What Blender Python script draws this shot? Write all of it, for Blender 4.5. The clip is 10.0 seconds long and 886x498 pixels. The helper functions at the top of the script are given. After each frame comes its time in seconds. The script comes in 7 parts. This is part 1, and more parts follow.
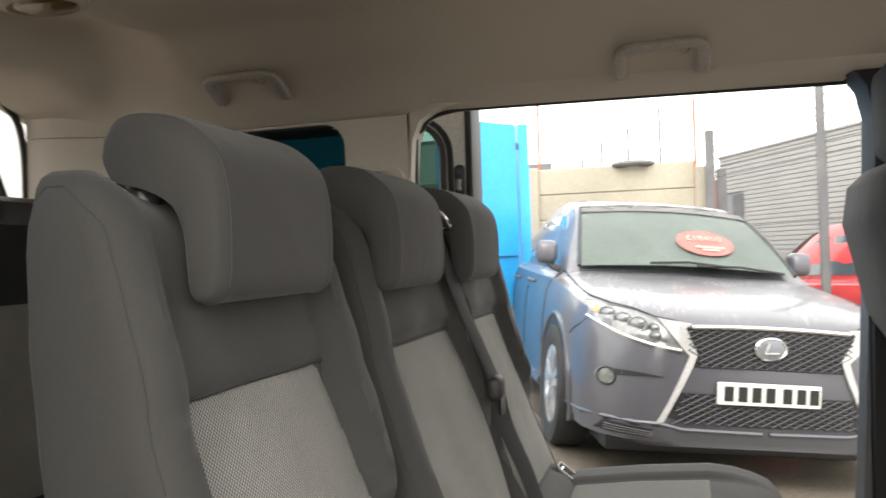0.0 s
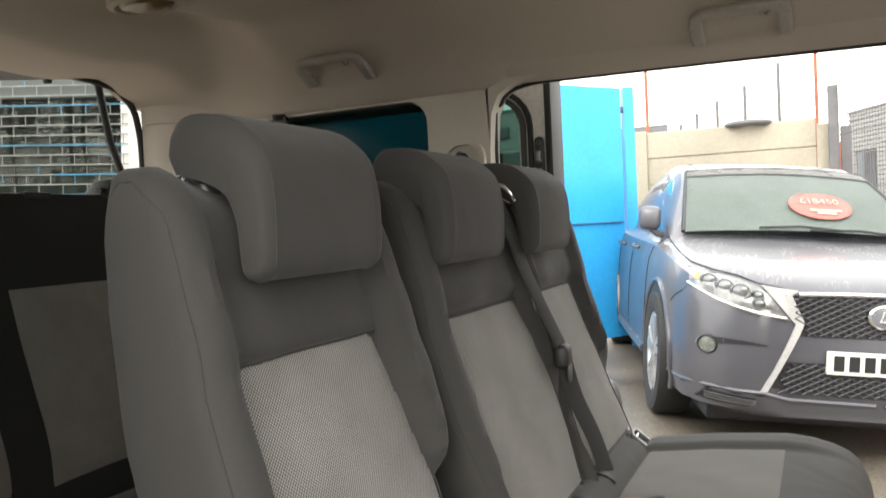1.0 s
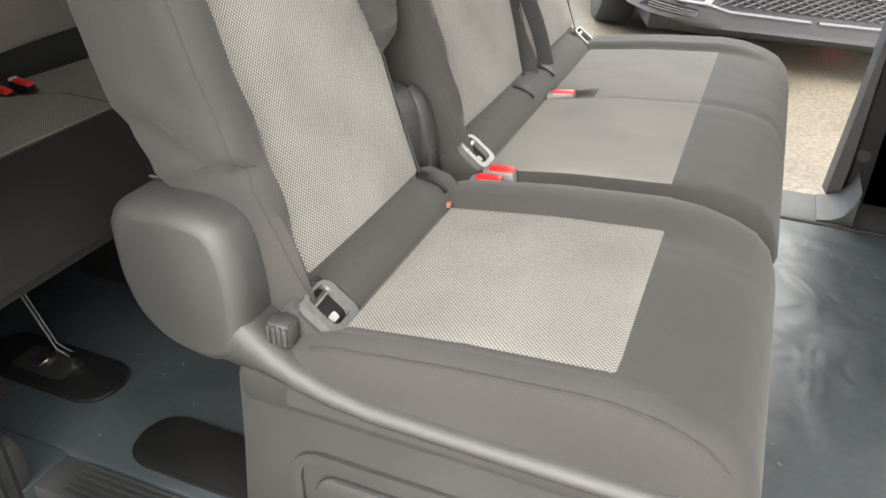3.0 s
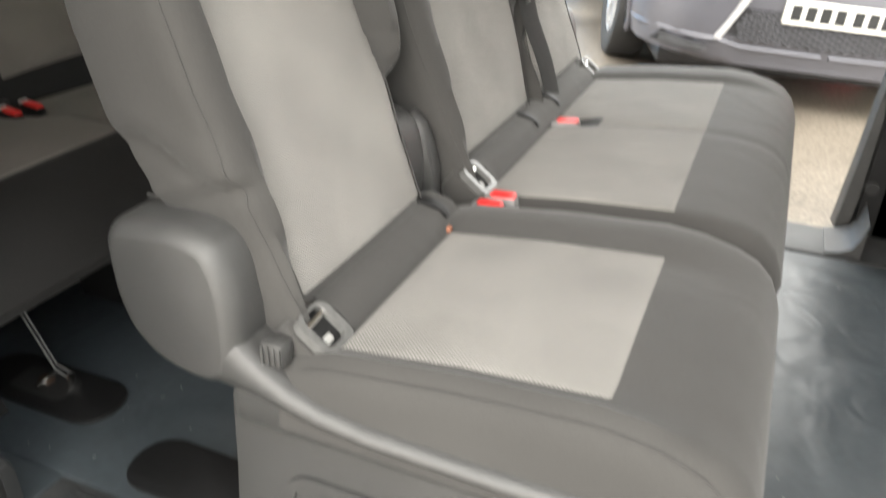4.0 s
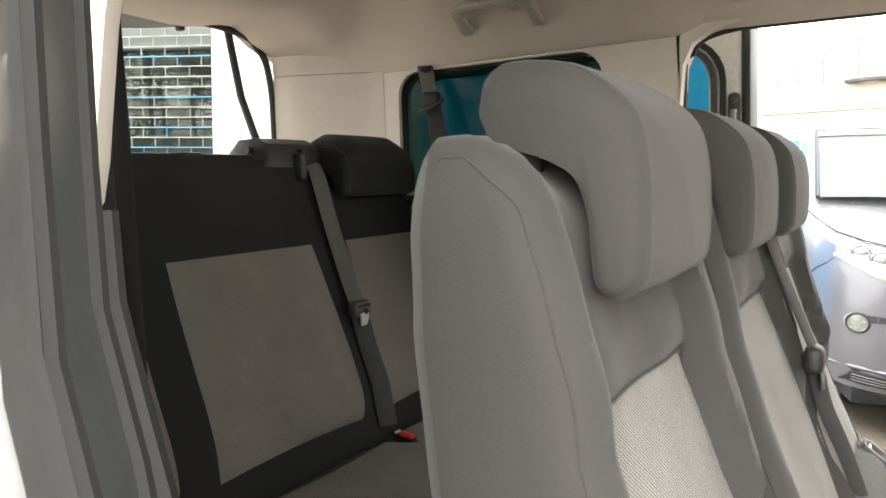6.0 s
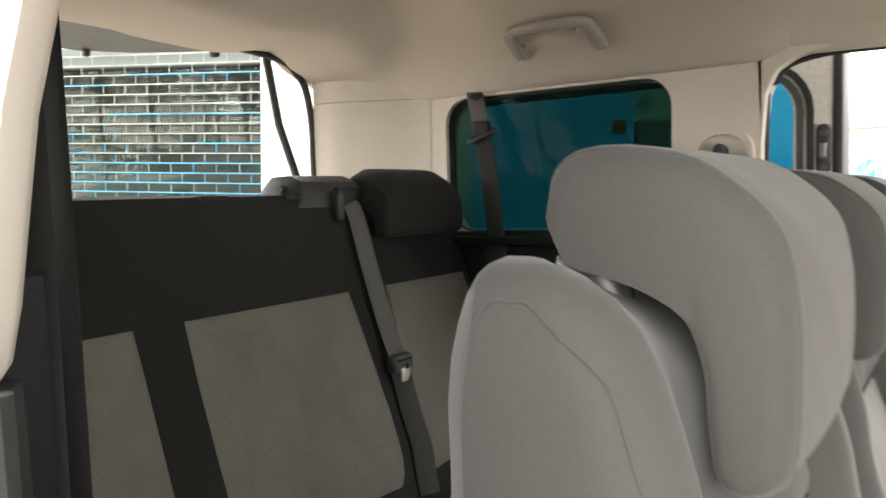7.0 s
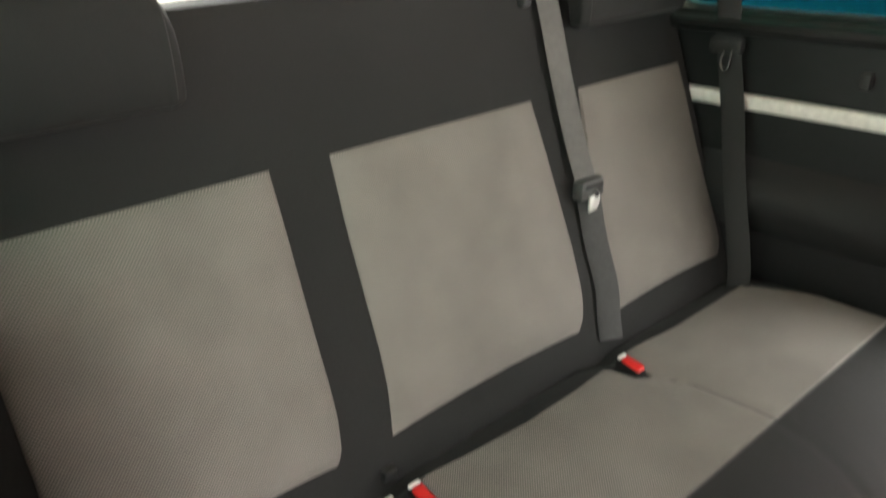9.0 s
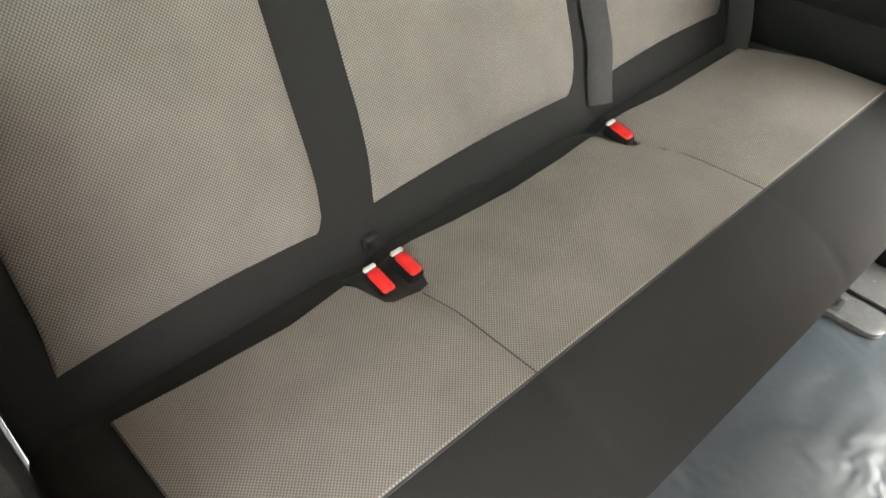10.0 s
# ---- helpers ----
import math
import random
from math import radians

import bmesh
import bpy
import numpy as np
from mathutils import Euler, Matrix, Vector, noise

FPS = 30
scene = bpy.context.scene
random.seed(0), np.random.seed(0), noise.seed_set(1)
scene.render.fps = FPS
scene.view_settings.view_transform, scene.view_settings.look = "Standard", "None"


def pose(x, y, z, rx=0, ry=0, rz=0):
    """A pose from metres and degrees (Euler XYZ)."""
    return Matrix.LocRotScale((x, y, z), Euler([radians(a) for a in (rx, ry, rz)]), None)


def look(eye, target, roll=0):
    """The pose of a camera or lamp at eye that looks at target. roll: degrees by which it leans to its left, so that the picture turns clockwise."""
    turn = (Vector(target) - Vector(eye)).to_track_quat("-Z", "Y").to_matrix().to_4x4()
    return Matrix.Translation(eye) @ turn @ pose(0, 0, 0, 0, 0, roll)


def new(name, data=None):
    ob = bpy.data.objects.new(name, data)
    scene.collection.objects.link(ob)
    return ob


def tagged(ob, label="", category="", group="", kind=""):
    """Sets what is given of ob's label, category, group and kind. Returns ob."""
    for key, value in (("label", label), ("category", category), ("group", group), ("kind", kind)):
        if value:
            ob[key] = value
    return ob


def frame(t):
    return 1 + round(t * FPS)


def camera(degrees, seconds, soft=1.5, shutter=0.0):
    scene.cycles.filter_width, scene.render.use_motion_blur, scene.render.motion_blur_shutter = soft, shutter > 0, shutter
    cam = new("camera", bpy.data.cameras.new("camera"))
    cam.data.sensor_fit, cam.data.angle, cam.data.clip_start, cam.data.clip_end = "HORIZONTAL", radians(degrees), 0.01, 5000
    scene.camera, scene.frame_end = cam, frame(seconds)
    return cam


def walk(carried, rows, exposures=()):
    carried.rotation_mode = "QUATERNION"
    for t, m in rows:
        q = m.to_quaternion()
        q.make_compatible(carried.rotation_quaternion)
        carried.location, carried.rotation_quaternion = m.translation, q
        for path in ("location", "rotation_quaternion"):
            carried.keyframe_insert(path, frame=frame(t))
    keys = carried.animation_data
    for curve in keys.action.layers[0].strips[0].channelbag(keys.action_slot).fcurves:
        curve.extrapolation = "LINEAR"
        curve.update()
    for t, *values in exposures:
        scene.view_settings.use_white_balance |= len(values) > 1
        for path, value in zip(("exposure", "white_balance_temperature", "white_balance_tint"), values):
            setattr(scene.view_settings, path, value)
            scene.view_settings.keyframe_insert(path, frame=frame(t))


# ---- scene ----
cam = camera(60.0, 10.0, shutter=0.4)
PATH = [
    (0, (0.013, 0.033, 1.213), (-0.587, 1.941, 1.228), -1.9),
    (0.5, (0.103, 0.013, 1.221), (-0.726, 1.833, 1.213), -2.5),
    (1, (0.125, 0.006, 1.224), (-0.752, 1.802, 1.164), -2.8),
    (1.5, (0.13, -0.003, 1.217), (-0.727, 1.768, 0.855), -1.9),
    (2, (0.12, -0.001, 1.2), (-0.655, 1.698, 0.482), -0.8),
    (2.5, (0.12, -0.011, 1.198), (-0.572, 1.615, 0.261), 0.3),
    (2.7, (0.12, -0.014, 1.191), (-0.546, 1.599, 0.216), 0.5),
    (3.8, (0.125, -0.03, 1.196), (-0.495, 1.54, 0.135), 1.3),
    (4, (0.135, -0.013, 1.181), (-0.55, 1.611, 0.234), 1.2),
    (4.5, (0.098, -0.029, 1.189), (-0.755, 1.682, 0.6), -0.7),
    (5, (0.022, -0.022, 1.206), (-0.947, 1.69, 0.845), -0.9),
    (5.5, (-0.11, 0.039, 1.24), (-1.122, 1.748, 1.004), -1.6),
    (5.7, (-0.173, 0.06, 1.25), (-1.186, 1.774, 1.056), -1.9),
    (6.8, (-0.309, 0.209, 1.325), (-1.396, 1.891, 1.178), -1.8),
    (7, (-0.331, 0.25, 1.34), (-1.466, 1.901, 1.198), -1.7),
    (7.5, (-0.3805, 0.3395, 1.3625), (-1.6775, 1.851, 1.1835), -1.6),
    (8, (-0.452, 0.405, 1.391), (-1.822, 1.817, 1.148), -2.4),
    (8.5, (-0.503, 0.462, 1.426), (-1.925, 1.817, 1.049), -1.9),
    (9, (-0.535, 0.511, 1.464), (-1.921, 1.693, 0.639), -2.1),
    (9.5, (-0.599, 0.514, 1.428), (-1.782, 1.624, 0.258), -0.2),
    (9.8, (-0.606, 0.528, 1.427), (-1.711, 1.57, 0.127), 0.1),
    (10, (-0.599, 0.534, 1.43), (-1.685, 1.546, 0.09), -0.1),
]
EXPOSURES = [(0, 0.72), (1, 0.78), (1.5, 1.0), (2, 1.42), (2.5, 1.62), (4, 1.65), (4.5, 1.62), (5, 1.75), (5.5, 1.78), (7, 2.02), (7.5, 2.28), (8, 2.3), (8.5, 2.75), (9, 3.4), (9.5, 3.85), (10, 3.9)]
walk(cam, [(t, look(eye, target, roll)) for t, eye, target, roll in PATH], EXPOSURES)

# ---- daylight: white overcast sky ----
world = bpy.data.worlds.new("overcast_sky")
scene.world = world
world.use_nodes = True
wn, wl = world.node_tree.nodes, world.node_tree.links
sky = wn.new("ShaderNodeTexSky")
sky.sky_type, sky.sun_disc = "NISHITA", False
sky.sun_elevation, sky.sun_rotation = radians(31), radians(178)
sky.air_density, sky.dust_density, sky.ozone_density = 1.0, 4.0, 1.0
cloud = wn.new("ShaderNodeMixRGB")
cloud.inputs[0].default_value = 0.85
cloud.inputs[2].default_value = (9.5, 9.35, 8.75, 1)
wl.new(sky.outputs[0], cloud.inputs[1])
wl.new(cloud.outputs[0], wn["Background"].inputs[0])
wn["Background"].inputs[1].default_value = 0.285
sun = new("sun", bpy.data.lights.new("sun", "SUN"))
sun.data.energy, sun.data.angle, sun.data.color = 1.8, radians(55), (1.0, 0.98, 0.94)
sun.matrix_world = look((0.3, -8.0, 4.8), (0, 0, 0))

# ---- small builders ----


def part(name, bm, mat, parent=None, label="", smooth=True):
    me = bpy.data.meshes.new(name)
    bmesh.ops.recalc_face_normals(bm, faces=bm.faces)
    bm.to_mesh(me)
    bm.free()
    me.materials.append(mat)
    if smooth:
        for p in me.polygons:
            p.use_smooth = True
        me.set_sharp_from_angle(angle=radians(40))
    ob = new(name, me)
    if parent is not None:
        ob.parent = parent
    if label:
        ob["label"] = label
    return ob


def thing(name, label, category, group="", at=(0, 0, 0), kind=""):
    ob = new(name)
    ob.location = at
    ob.empty_display_size = 0.05
    return tagged(ob, label, category, group, kind)


def add_box(bm, x0, x1, y0, y1, z0, z1, r=0.0, seg=2, turn=None):
    made = bmesh.ops.create_cube(bm, size=1.0)["verts"]
    for v in made:
        v.co = Vector(((x0 + x1) / 2 + v.co.x * (x1 - x0), (y0 + y1) / 2 + v.co.y * (y1 - y0), (z0 + z1) / 2 + v.co.z * (z1 - z0)))
    if r > 0:
        edges = list({e for v in made for e in v.link_edges})
        out = bmesh.ops.bevel(bm, geom=edges, offset=r, segments=seg, profile=0.5, affect="EDGES")
        made = list({v for f in out["faces"] for v in f.verts} | {v for v in made if v.is_valid})
    if turn is not None:
        bmesh.ops.transform(bm, matrix=turn, verts=made)
    return made


def box(x0, x1, y0, y1, z0, z1, r=0.0, seg=2, turn=None):
    bm = bmesh.new()
    add_box(bm, x0, x1, y0, y1, z0, z1, r, seg, turn)
    return bm


def add_loft(bm, rings, closed=True, caps=True):
    rows = [[bm.verts.new(p) for p in ring] for ring in rings]
    n = len(rows[0])
    for a, b in zip(rows, rows[1:]):
        for i in range(n if closed else n - 1):
            j = (i + 1) % n
            bm.faces.new((a[i], a[j], b[j], b[i]))
    if caps and closed:
        bm.faces.new(rows[0][::-1])
        bm.faces.new(rows[-1])
    return rows


def loft(rings, closed=True, caps=True):
    bm = bmesh.new()
    add_loft(bm, rings, closed, caps)
    return bm


def add_tube(bm, pts, r, n=8, ry=None):
    pts = [Vector(p) for p in pts]
    rings = []
    side = None
    for i, p in enumerate(pts):
        d = (pts[min(i + 1, len(pts) - 1)] - pts[max(i - 1, 0)]).normalized()
        if side is None:
            side = d.cross(Vector((0, 0, 1)) if abs(d.z) < 0.9 else Vector((0, 1, 0))).normalized()
        else:
            side = (side - d * side.dot(d)).normalized()
        up = side.cross(d)
        rings.append([p + side * math.cos(a) * r + up * math.sin(a) * (ry or r) for a in (2 * math.pi * k / n for k in range(n))])
    add_loft(bm, rings)


def tube(pts, r, n=8, ry=None):
    bm = bmesh.new()
    add_tube(bm, pts, r, n, ry)
    return bm


def curve(pts, n=8):
    """A smooth line through points (Catmull-Rom)."""
    p = [Vector(q) for q in pts]
    p = [p[0] * 2 - p[1]] + p + [p[-1] * 2 - p[-2]]
    out = []
    for i in range(1, len(p) - 2):
        a, b, c, d = p[i - 1 : i + 3]
        for k in range(n):
            t = k / n
            out.append(0.5 * (2 * b + (c - a) * t + (2 * a - 5 * b + 4 * c - d) * t * t + (3 * b - a - 3 * c + d) * t ** 3))
    out.append(p[-2])
    return out


def ribbon(pts, across, width, thick=0.0018):
    """A strap along pts; across: its width's direction."""
    pts = curve(pts, 6)
    a = Vector(across).normalized()
    rings = []
    for i, p in enumerate(pts):
        d = (pts[min(i + 1, len(pts) - 1)] - pts[max(i - 1, 0)]).normalized()
        s = (a - d * a.dot(d)).normalized()
        n = s.cross(d) * thick
        w = s * width / 2
        rings.append([p - w, p - w * 0.8 + n, p + w * 0.8 + n, p + w, p + w * 0.8 - n, p - w * 0.8 - n])
    return loft(rings)


def round_rect(x0, x1, z0, z1, r, n=6):
    out = []
    for cx, cz, a0 in ((x1 - r, z1 - r, 0), (x0 + r, z1 - r, 90), (x0 + r, z0 + r, 180), (x1 - r, z0 + r, 270)):
        for k in range(n + 1):
            a = radians(a0 + 90 * k / n)
            out.append((cx + r * math.cos(a), cz + r * math.sin(a)))
    return out


def plate(outline, depth, to3, r=0.0):
    """A solid from a flat outline; to3(a, b, d) places it."""
    bm = bmesh.new()
    add_loft(bm, [[to3(a, b, 0) for a, b in outline], [to3(a, b, depth) for a, b in outline]])
    if r:
        es = [e for e in bm.edges if abs(len(e.link_faces[0].verts) - len(e.link_faces[-1].verts)) > 0]
        bmesh.ops.bevel(bm, geom=es, offset=r, segments=2, profile=0.5, affect="EDGES")
    return bm


def ring_plate(outer, inner, depth, to3):
    """A frame between two outlines with the same number of points."""
    bm = bmesh.new()
    n = len(outer)
    rows = [[bm.verts.new(to3(a, b, d)) for a, b in line] for line, d in ((outer, 0), (inner, 0), (inner, depth), (outer, depth))]
    for k in range(4):
        a, b = rows[k], rows[(k + 1) % 4]
        for i in range(n):
            j = (i + 1) % n
            bm.faces.new((a[i], a[j], b[j], b[i]))
    return bm


# ---- materials ----


def material(name, colour, rough=0.7, metal=0.0, var=0.15, scale=6.0, grain=0.0, grain_scale=300.0, coat=0.0, fine=0.1, fine_scale=90.0, sheen=0.0, rough_var=0.1):
    m = bpy.data.materials.new(name)
    m.use_nodes = True
    n, l = m.node_tree.nodes, m.node_tree.links
    b = n["Principled BSDF"]
    tc = n.new("ShaderNodeTexCoord")
    big, small = n.new("ShaderNodeTexNoise"), n.new("ShaderNodeTexNoise")
    big.inputs["Scale"].default_value, small.inputs["Scale"].default_value = scale, fine_scale
    big.inputs["Detail"].default_value = 5
    small.inputs["Detail"].default_value = 3
    l.new(tc.outputs["Object"], big.inputs["Vector"])
    l.new(tc.outputs["Object"], small.inputs["Vector"])
    rng = n.new("ShaderNodeMapRange")
    rng.inputs["From Min"].default_value, rng.inputs["From Max"].default_value = 0.3, 0.7
    rng.inputs["To Min"].default_value, rng.inputs["To Max"].default_value = 1 - var, 1 + var
    l.new(big.outputs["Fac"], rng.inputs["Value"])
    rng2 = n.new("ShaderNodeMapRange")
    rng2.inputs["From Min"].default_value, rng2.inputs["From Max"].default_value = 0.3, 0.7
    rng2.inputs["To Min"].default_value, rng2.inputs["To Max"].default_value = 1 - fine, 1 + fine
    l.new(small.outputs["Fac"], rng2.inputs["Value"])
    mul = n.new("ShaderNodeMath")
    mul.operation = "MULTIPLY"
    l.new(rng.outputs[0], mul.inputs[0])
    l.new(rng2.outputs[0], mul.inputs[1])
    col = n.new("ShaderNodeVectorMath")
    col.operation = "SCALE"
    col.inputs[0].default_value = colour
    l.new(mul.outputs[0], col.inputs["Scale"])
    l.new(col.outputs[0], b.inputs["Base Color"])
    rr = n.new("ShaderNodeMapRange")
    rr.inputs["To Min"].default_value, rr.inputs["To Max"].default_value = max(0.02, rough - rough_var), min(1, rough + rough_var)
    l.new(big.outputs["Fac"], rr.inputs["Value"])
    l.new(rr.outputs[0], b.inputs["Roughness"])
    b.inputs["Metallic"].default_value = metal
    b.inputs["Coat Weight"].default_value = coat
    b.inputs["Sheen Weight"].default_value = sheen
    if grain:
        g = n.new("ShaderNodeTexNoise")
        g.inputs["Scale"].default_value = grain_scale
        l.new(tc.outputs["Object"], g.inputs["Vector"])
        bump = n.new("ShaderNodeBump")
        bump.inputs["Strength"].default_value = grain
        bump.inputs["Distance"].default_value = 0.002
        l.new(g.outputs["Fac"], bump.inputs["Height"])
        l.new(bump.outputs[0], b.inputs["Normal"])
    return m


def weave(name, dark, light, fa, fb, a, b_):
    """A woven fabric of fine light dots; a, b_: the two axes that the dots follow, fa and fb per metre."""
    m = bpy.data.materials.new(name)
    m.use_nodes = True
    n, l = m.node_tree.nodes, m.node_tree.links
    bs = n["Principled BSDF"]
    bs.inputs["Roughness"].default_value = 0.85
    bs.inputs["Specular IOR Level"].default_value = 0.2
    bs.inputs["Sheen Weight"].default_value = 0.05
    tc, sep = n.new("ShaderNodeTexCoord"), n.new("ShaderNodeSeparateXYZ")
    l.new(tc.outputs["Object"], sep.inputs[0])

    def wave(axis, freq):
        k = n.new("ShaderNodeMath")
        k.operation = "MULTIPLY"
        k.inputs[1].default_value = freq * 2 * math.pi
        l.new(sep.outputs[axis], k.inputs[0])
        s = n.new("ShaderNodeMath")
        s.operation = "SINE"
        l.new(k.outputs[0], s.inputs[0])
        return s.outputs[0], k.outputs[0]

    rows, _ = wave(b_, fb)
    cols, _ = wave(a, fa)
    mul = n.new("ShaderNodeMath")
    mul.operation = "MULTIPLY_ADD"
    l.new(rows, mul.inputs[0])
    l.new(cols, mul.inputs[1])
    mul.inputs[2].default_value = 0.0
    rng = n.new("ShaderNodeMapRange")
    rng.inputs["From Min"].default_value, rng.inputs["From Max"].default_value = -0.3, 0.6
    l.new(mul.outputs[0], rng.inputs["Value"])
    mott = n.new("ShaderNodeTexNoise")
    mott.inputs["Scale"].default_value = 9
    mott.inputs["Detail"].default_value = 6
    l.new(tc.outputs["Object"], mott.inputs["Vector"])
    mix = n.new("ShaderNodeMixRGB")
    mix.inputs[1].default_value, mix.inputs[2].default_value = (*dark, 1), (*light, 1)
    l.new(rng.outputs[0], mix.inputs[0])
    vr = n.new("ShaderNodeMapRange")
    vr.inputs["From Min"].default_value, vr.inputs["From Max"].default_value = 0.3, 0.7
    vr.inputs["To Min"].default_value, vr.inputs["To Max"].default_value = 0.88, 1.1
    l.new(mott.outputs["Fac"], vr.inputs["Value"])
    sc = n.new("ShaderNodeVectorMath")
    sc.operation = "SCALE"
    l.new(mix.outputs[0], sc.inputs[0])
    l.new(vr.outputs[0], sc.inputs["Scale"])
    l.new(sc.outputs[0], bs.inputs["Base Color"])
    bump = n.new("ShaderNodeBump")
    bump.inputs["Strength"].default_value = 0.5
    bump.inputs["Distance"].default_value = 0.001
    l.new(rng.outputs[0], bump.inputs["Height"])
    l.new(bump.outputs[0], bs.inputs["Normal"])
    return m


def glass(name, tint, gloss=0.08, rough=0.02):
    m = bpy.data.materials.new(name)
    m.use_nodes = True
    n, l = m.node_tree.nodes, m.node_tree.links
    n.remove(n["Principled BSDF"])
    t, g, mix, f = n.new("ShaderNodeBsdfTransparent"), n.new("ShaderNodeBsdfGlossy"), n.new("ShaderNodeMixShader"), n.new("ShaderNodeFresnel")
    t.inputs[0].default_value = (*tint, 1)
    g.inputs["Roughness"].default_value = rough
    f.inputs[0].default_value = 1.25
    l.new(f.outputs[0], mix.inputs[0])
    l.new(t.outputs[0], mix.inputs[1])
    l.new(g.outputs[0], mix.inputs[2])
    l.new(mix.outputs[0], n["Material Output"].inputs[0])
    return m


FABRIC = material("seat_fabric_charcoal", (0.0345, 0.0335, 0.032), 0.8, var=0.1, scale=5, fine=0.07, fine_scale=420, grain=0.2, grain_scale=800, sheen=0.1)
FABRIC_BLACK = material("bench_fabric_black", (0.0135, 0.0132, 0.0129), 0.8, var=0.15, scale=5, fine=0.12, fine_scale=400, grain=0.25, grain_scale=900, sheen=0.04)
def soft_folds(m, scale, depth):
    """Broad shallow undulations of stretched cloth under the fine grain."""
    n, l = m.node_tree.nodes, m.node_tree.links
    b = n["Principled BSDF"]
    tc, tex, bump = n.new("ShaderNodeTexCoord"), n.new("ShaderNodeTexNoise"), n.new("ShaderNodeBump")
    tex.inputs["Scale"].default_value, tex.inputs["Detail"].default_value, tex.inputs["Distortion"].default_value = scale, 2, 0.6
    bump.inputs["Distance"].default_value = depth
    bump.inputs["Strength"].default_value = 0.6
    l.new(tc.outputs["Object"], tex.inputs["Vector"])
    l.new(tex.outputs["Fac"], bump.inputs["Height"])
    if b.inputs["Normal"].links:
        l.new(b.inputs["Normal"].links[0].from_socket, bump.inputs["Normal"])
    l.new(bump.outputs[0], b.inputs["Normal"])


for m in (FABRIC, FABRIC_BLACK):
    soft_folds(m, 6, 0.007)
for m in (FABRIC, FABRIC_BLACK):
    m.node_tree.nodes["Principled BSDF"].inputs["Specular IOR Level"].default_value = 0.2
SEAM = material("seam_thread", (0.03, 0.029, 0.028), 0.9)
WEAVE_BACK = weave("woven_insert_back", (0.092, 0.0885, 0.083), (0.315, 0.305, 0.287), 205, 205, "Y", "Z")
WEAVE_BENCH_BACK = weave("bench_insert_back", (0.108, 0.099, 0.089), (0.228, 0.209, 0.187), 205, 205, "Y", "Z")
WEAVE_BENCH = weave("bench_insert_seat", (0.108, 0.099, 0.089), (0.228, 0.209, 0.187), 205, 205, "Y", "X")
WEAVE_SEAT = weave("woven_insert_seat", (0.088, 0.085, 0.079), (0.265, 0.257, 0.242), 205, 205, "Y", "X")
PLASTIC = material("grained_plastic_grey", (0.04, 0.04, 0.0395), 0.38, var=0.12, grain=0.4, grain_scale=1100, fine=0.05)
PLASTIC_MID = material("grey_plastic", (0.13, 0.13, 0.13), 0.45, var=0.1, grain=0.2, grain_scale=500)
RUST_CATCH = material("rusty_catch", (0.06, 0.036, 0.025), 0.6, 0.4, var=0.3, scale=60)
ANCHOR_GREY = material("anchor_grey_plastic", (0.085, 0.085, 0.083), 0.25, var=0.06)
PLATE_TAG = material("white_tag", (0.28, 0.28, 0.27), 0.5, var=0.02)
PLASTIC_DARK = material("dark_grey_plastic", (0.02, 0.02, 0.0205), 0.45, var=0.15, grain=0.3, grain_scale=900)
SIDE_BLACK = material("black_side_trim", (0.007, 0.007, 0.0072), 0.72, var=0.2, grain=0.3, grain_scale=600)
PLASTIC_BLACK = material("black_plastic", (0.0085, 0.0085, 0.0088), 0.5, var=0.2, grain=0.3, grain_scale=600)
PLASTIC_BLACK.node_tree.nodes["Principled BSDF"].inputs["Specular IOR Level"].default_value = 0.25
RUBBER = material("black_rubber", (0.015, 0.015, 0.015), 0.6, var=0.2)
CHROME = material("bright_metal", (0.75, 0.74, 0.72), 0.18, 1.0, var=0.05)
STEEL_ROD = material("dull_steel_rod", (0.06, 0.06, 0.06), 0.4, 0.3, var=0.2, scale=40)
GUIDE_CAP = material("post_guide_grey", (0.05, 0.05, 0.052), 0.28, 0.0, var=0.05)
BRASS = material("brass", (0.75, 0.6, 0.35), 0.3, 1.0, var=0.1)
SILVER_PLASTIC = material("silver_plastic", (0.5, 0.49, 0.47), 0.4, 0.3, var=0.05)
RED_BUTTON = material("red_button", (0.55, 0.014, 0.013), 0.35, var=0.05)
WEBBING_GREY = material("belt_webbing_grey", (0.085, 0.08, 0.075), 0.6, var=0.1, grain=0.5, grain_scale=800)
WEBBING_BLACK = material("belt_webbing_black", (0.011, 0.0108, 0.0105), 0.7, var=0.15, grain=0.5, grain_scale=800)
# Darker webbing for the bench belt's lower run, which lies in shade.
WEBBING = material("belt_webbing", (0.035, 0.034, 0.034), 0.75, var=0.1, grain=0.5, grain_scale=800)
HEADLINER = material("headliner_felt", (0.53, 0.47, 0.405), 0.95, var=0.05, scale=2, fine=0.03, fine_scale=300, grain=0.08, grain_scale=900)
TRIM = material("beige_trim_plastic", (0.56, 0.508, 0.448), 0.55, var=0.03, fine=0.02, grain=0.08, grain_scale=900)
GRIP = material("grab_handle_plastic", (0.38, 0.35, 0.315), 0.5, var=0.04)
STRIP = material("pale_waist_strip", (0.75, 0.73, 0.68), 0.4, var=0.06)
VINYL = material("floor_vinyl", (0.034, 0.042, 0.048), 0.42, var=0.18, scale=6, fine=0.15, fine_scale=60, grain=0.12, grain_scale=420, rough_var=0.06)
soft_folds(VINYL, 8, 0.016)
VINYL.node_tree.nodes["Principled BSDF"].inputs["Specular IOR Level"].default_value = 1.0
JAMB = material("grey_painted_jamb", (0.07, 0.073, 0.077), 0.4, var=0.15)
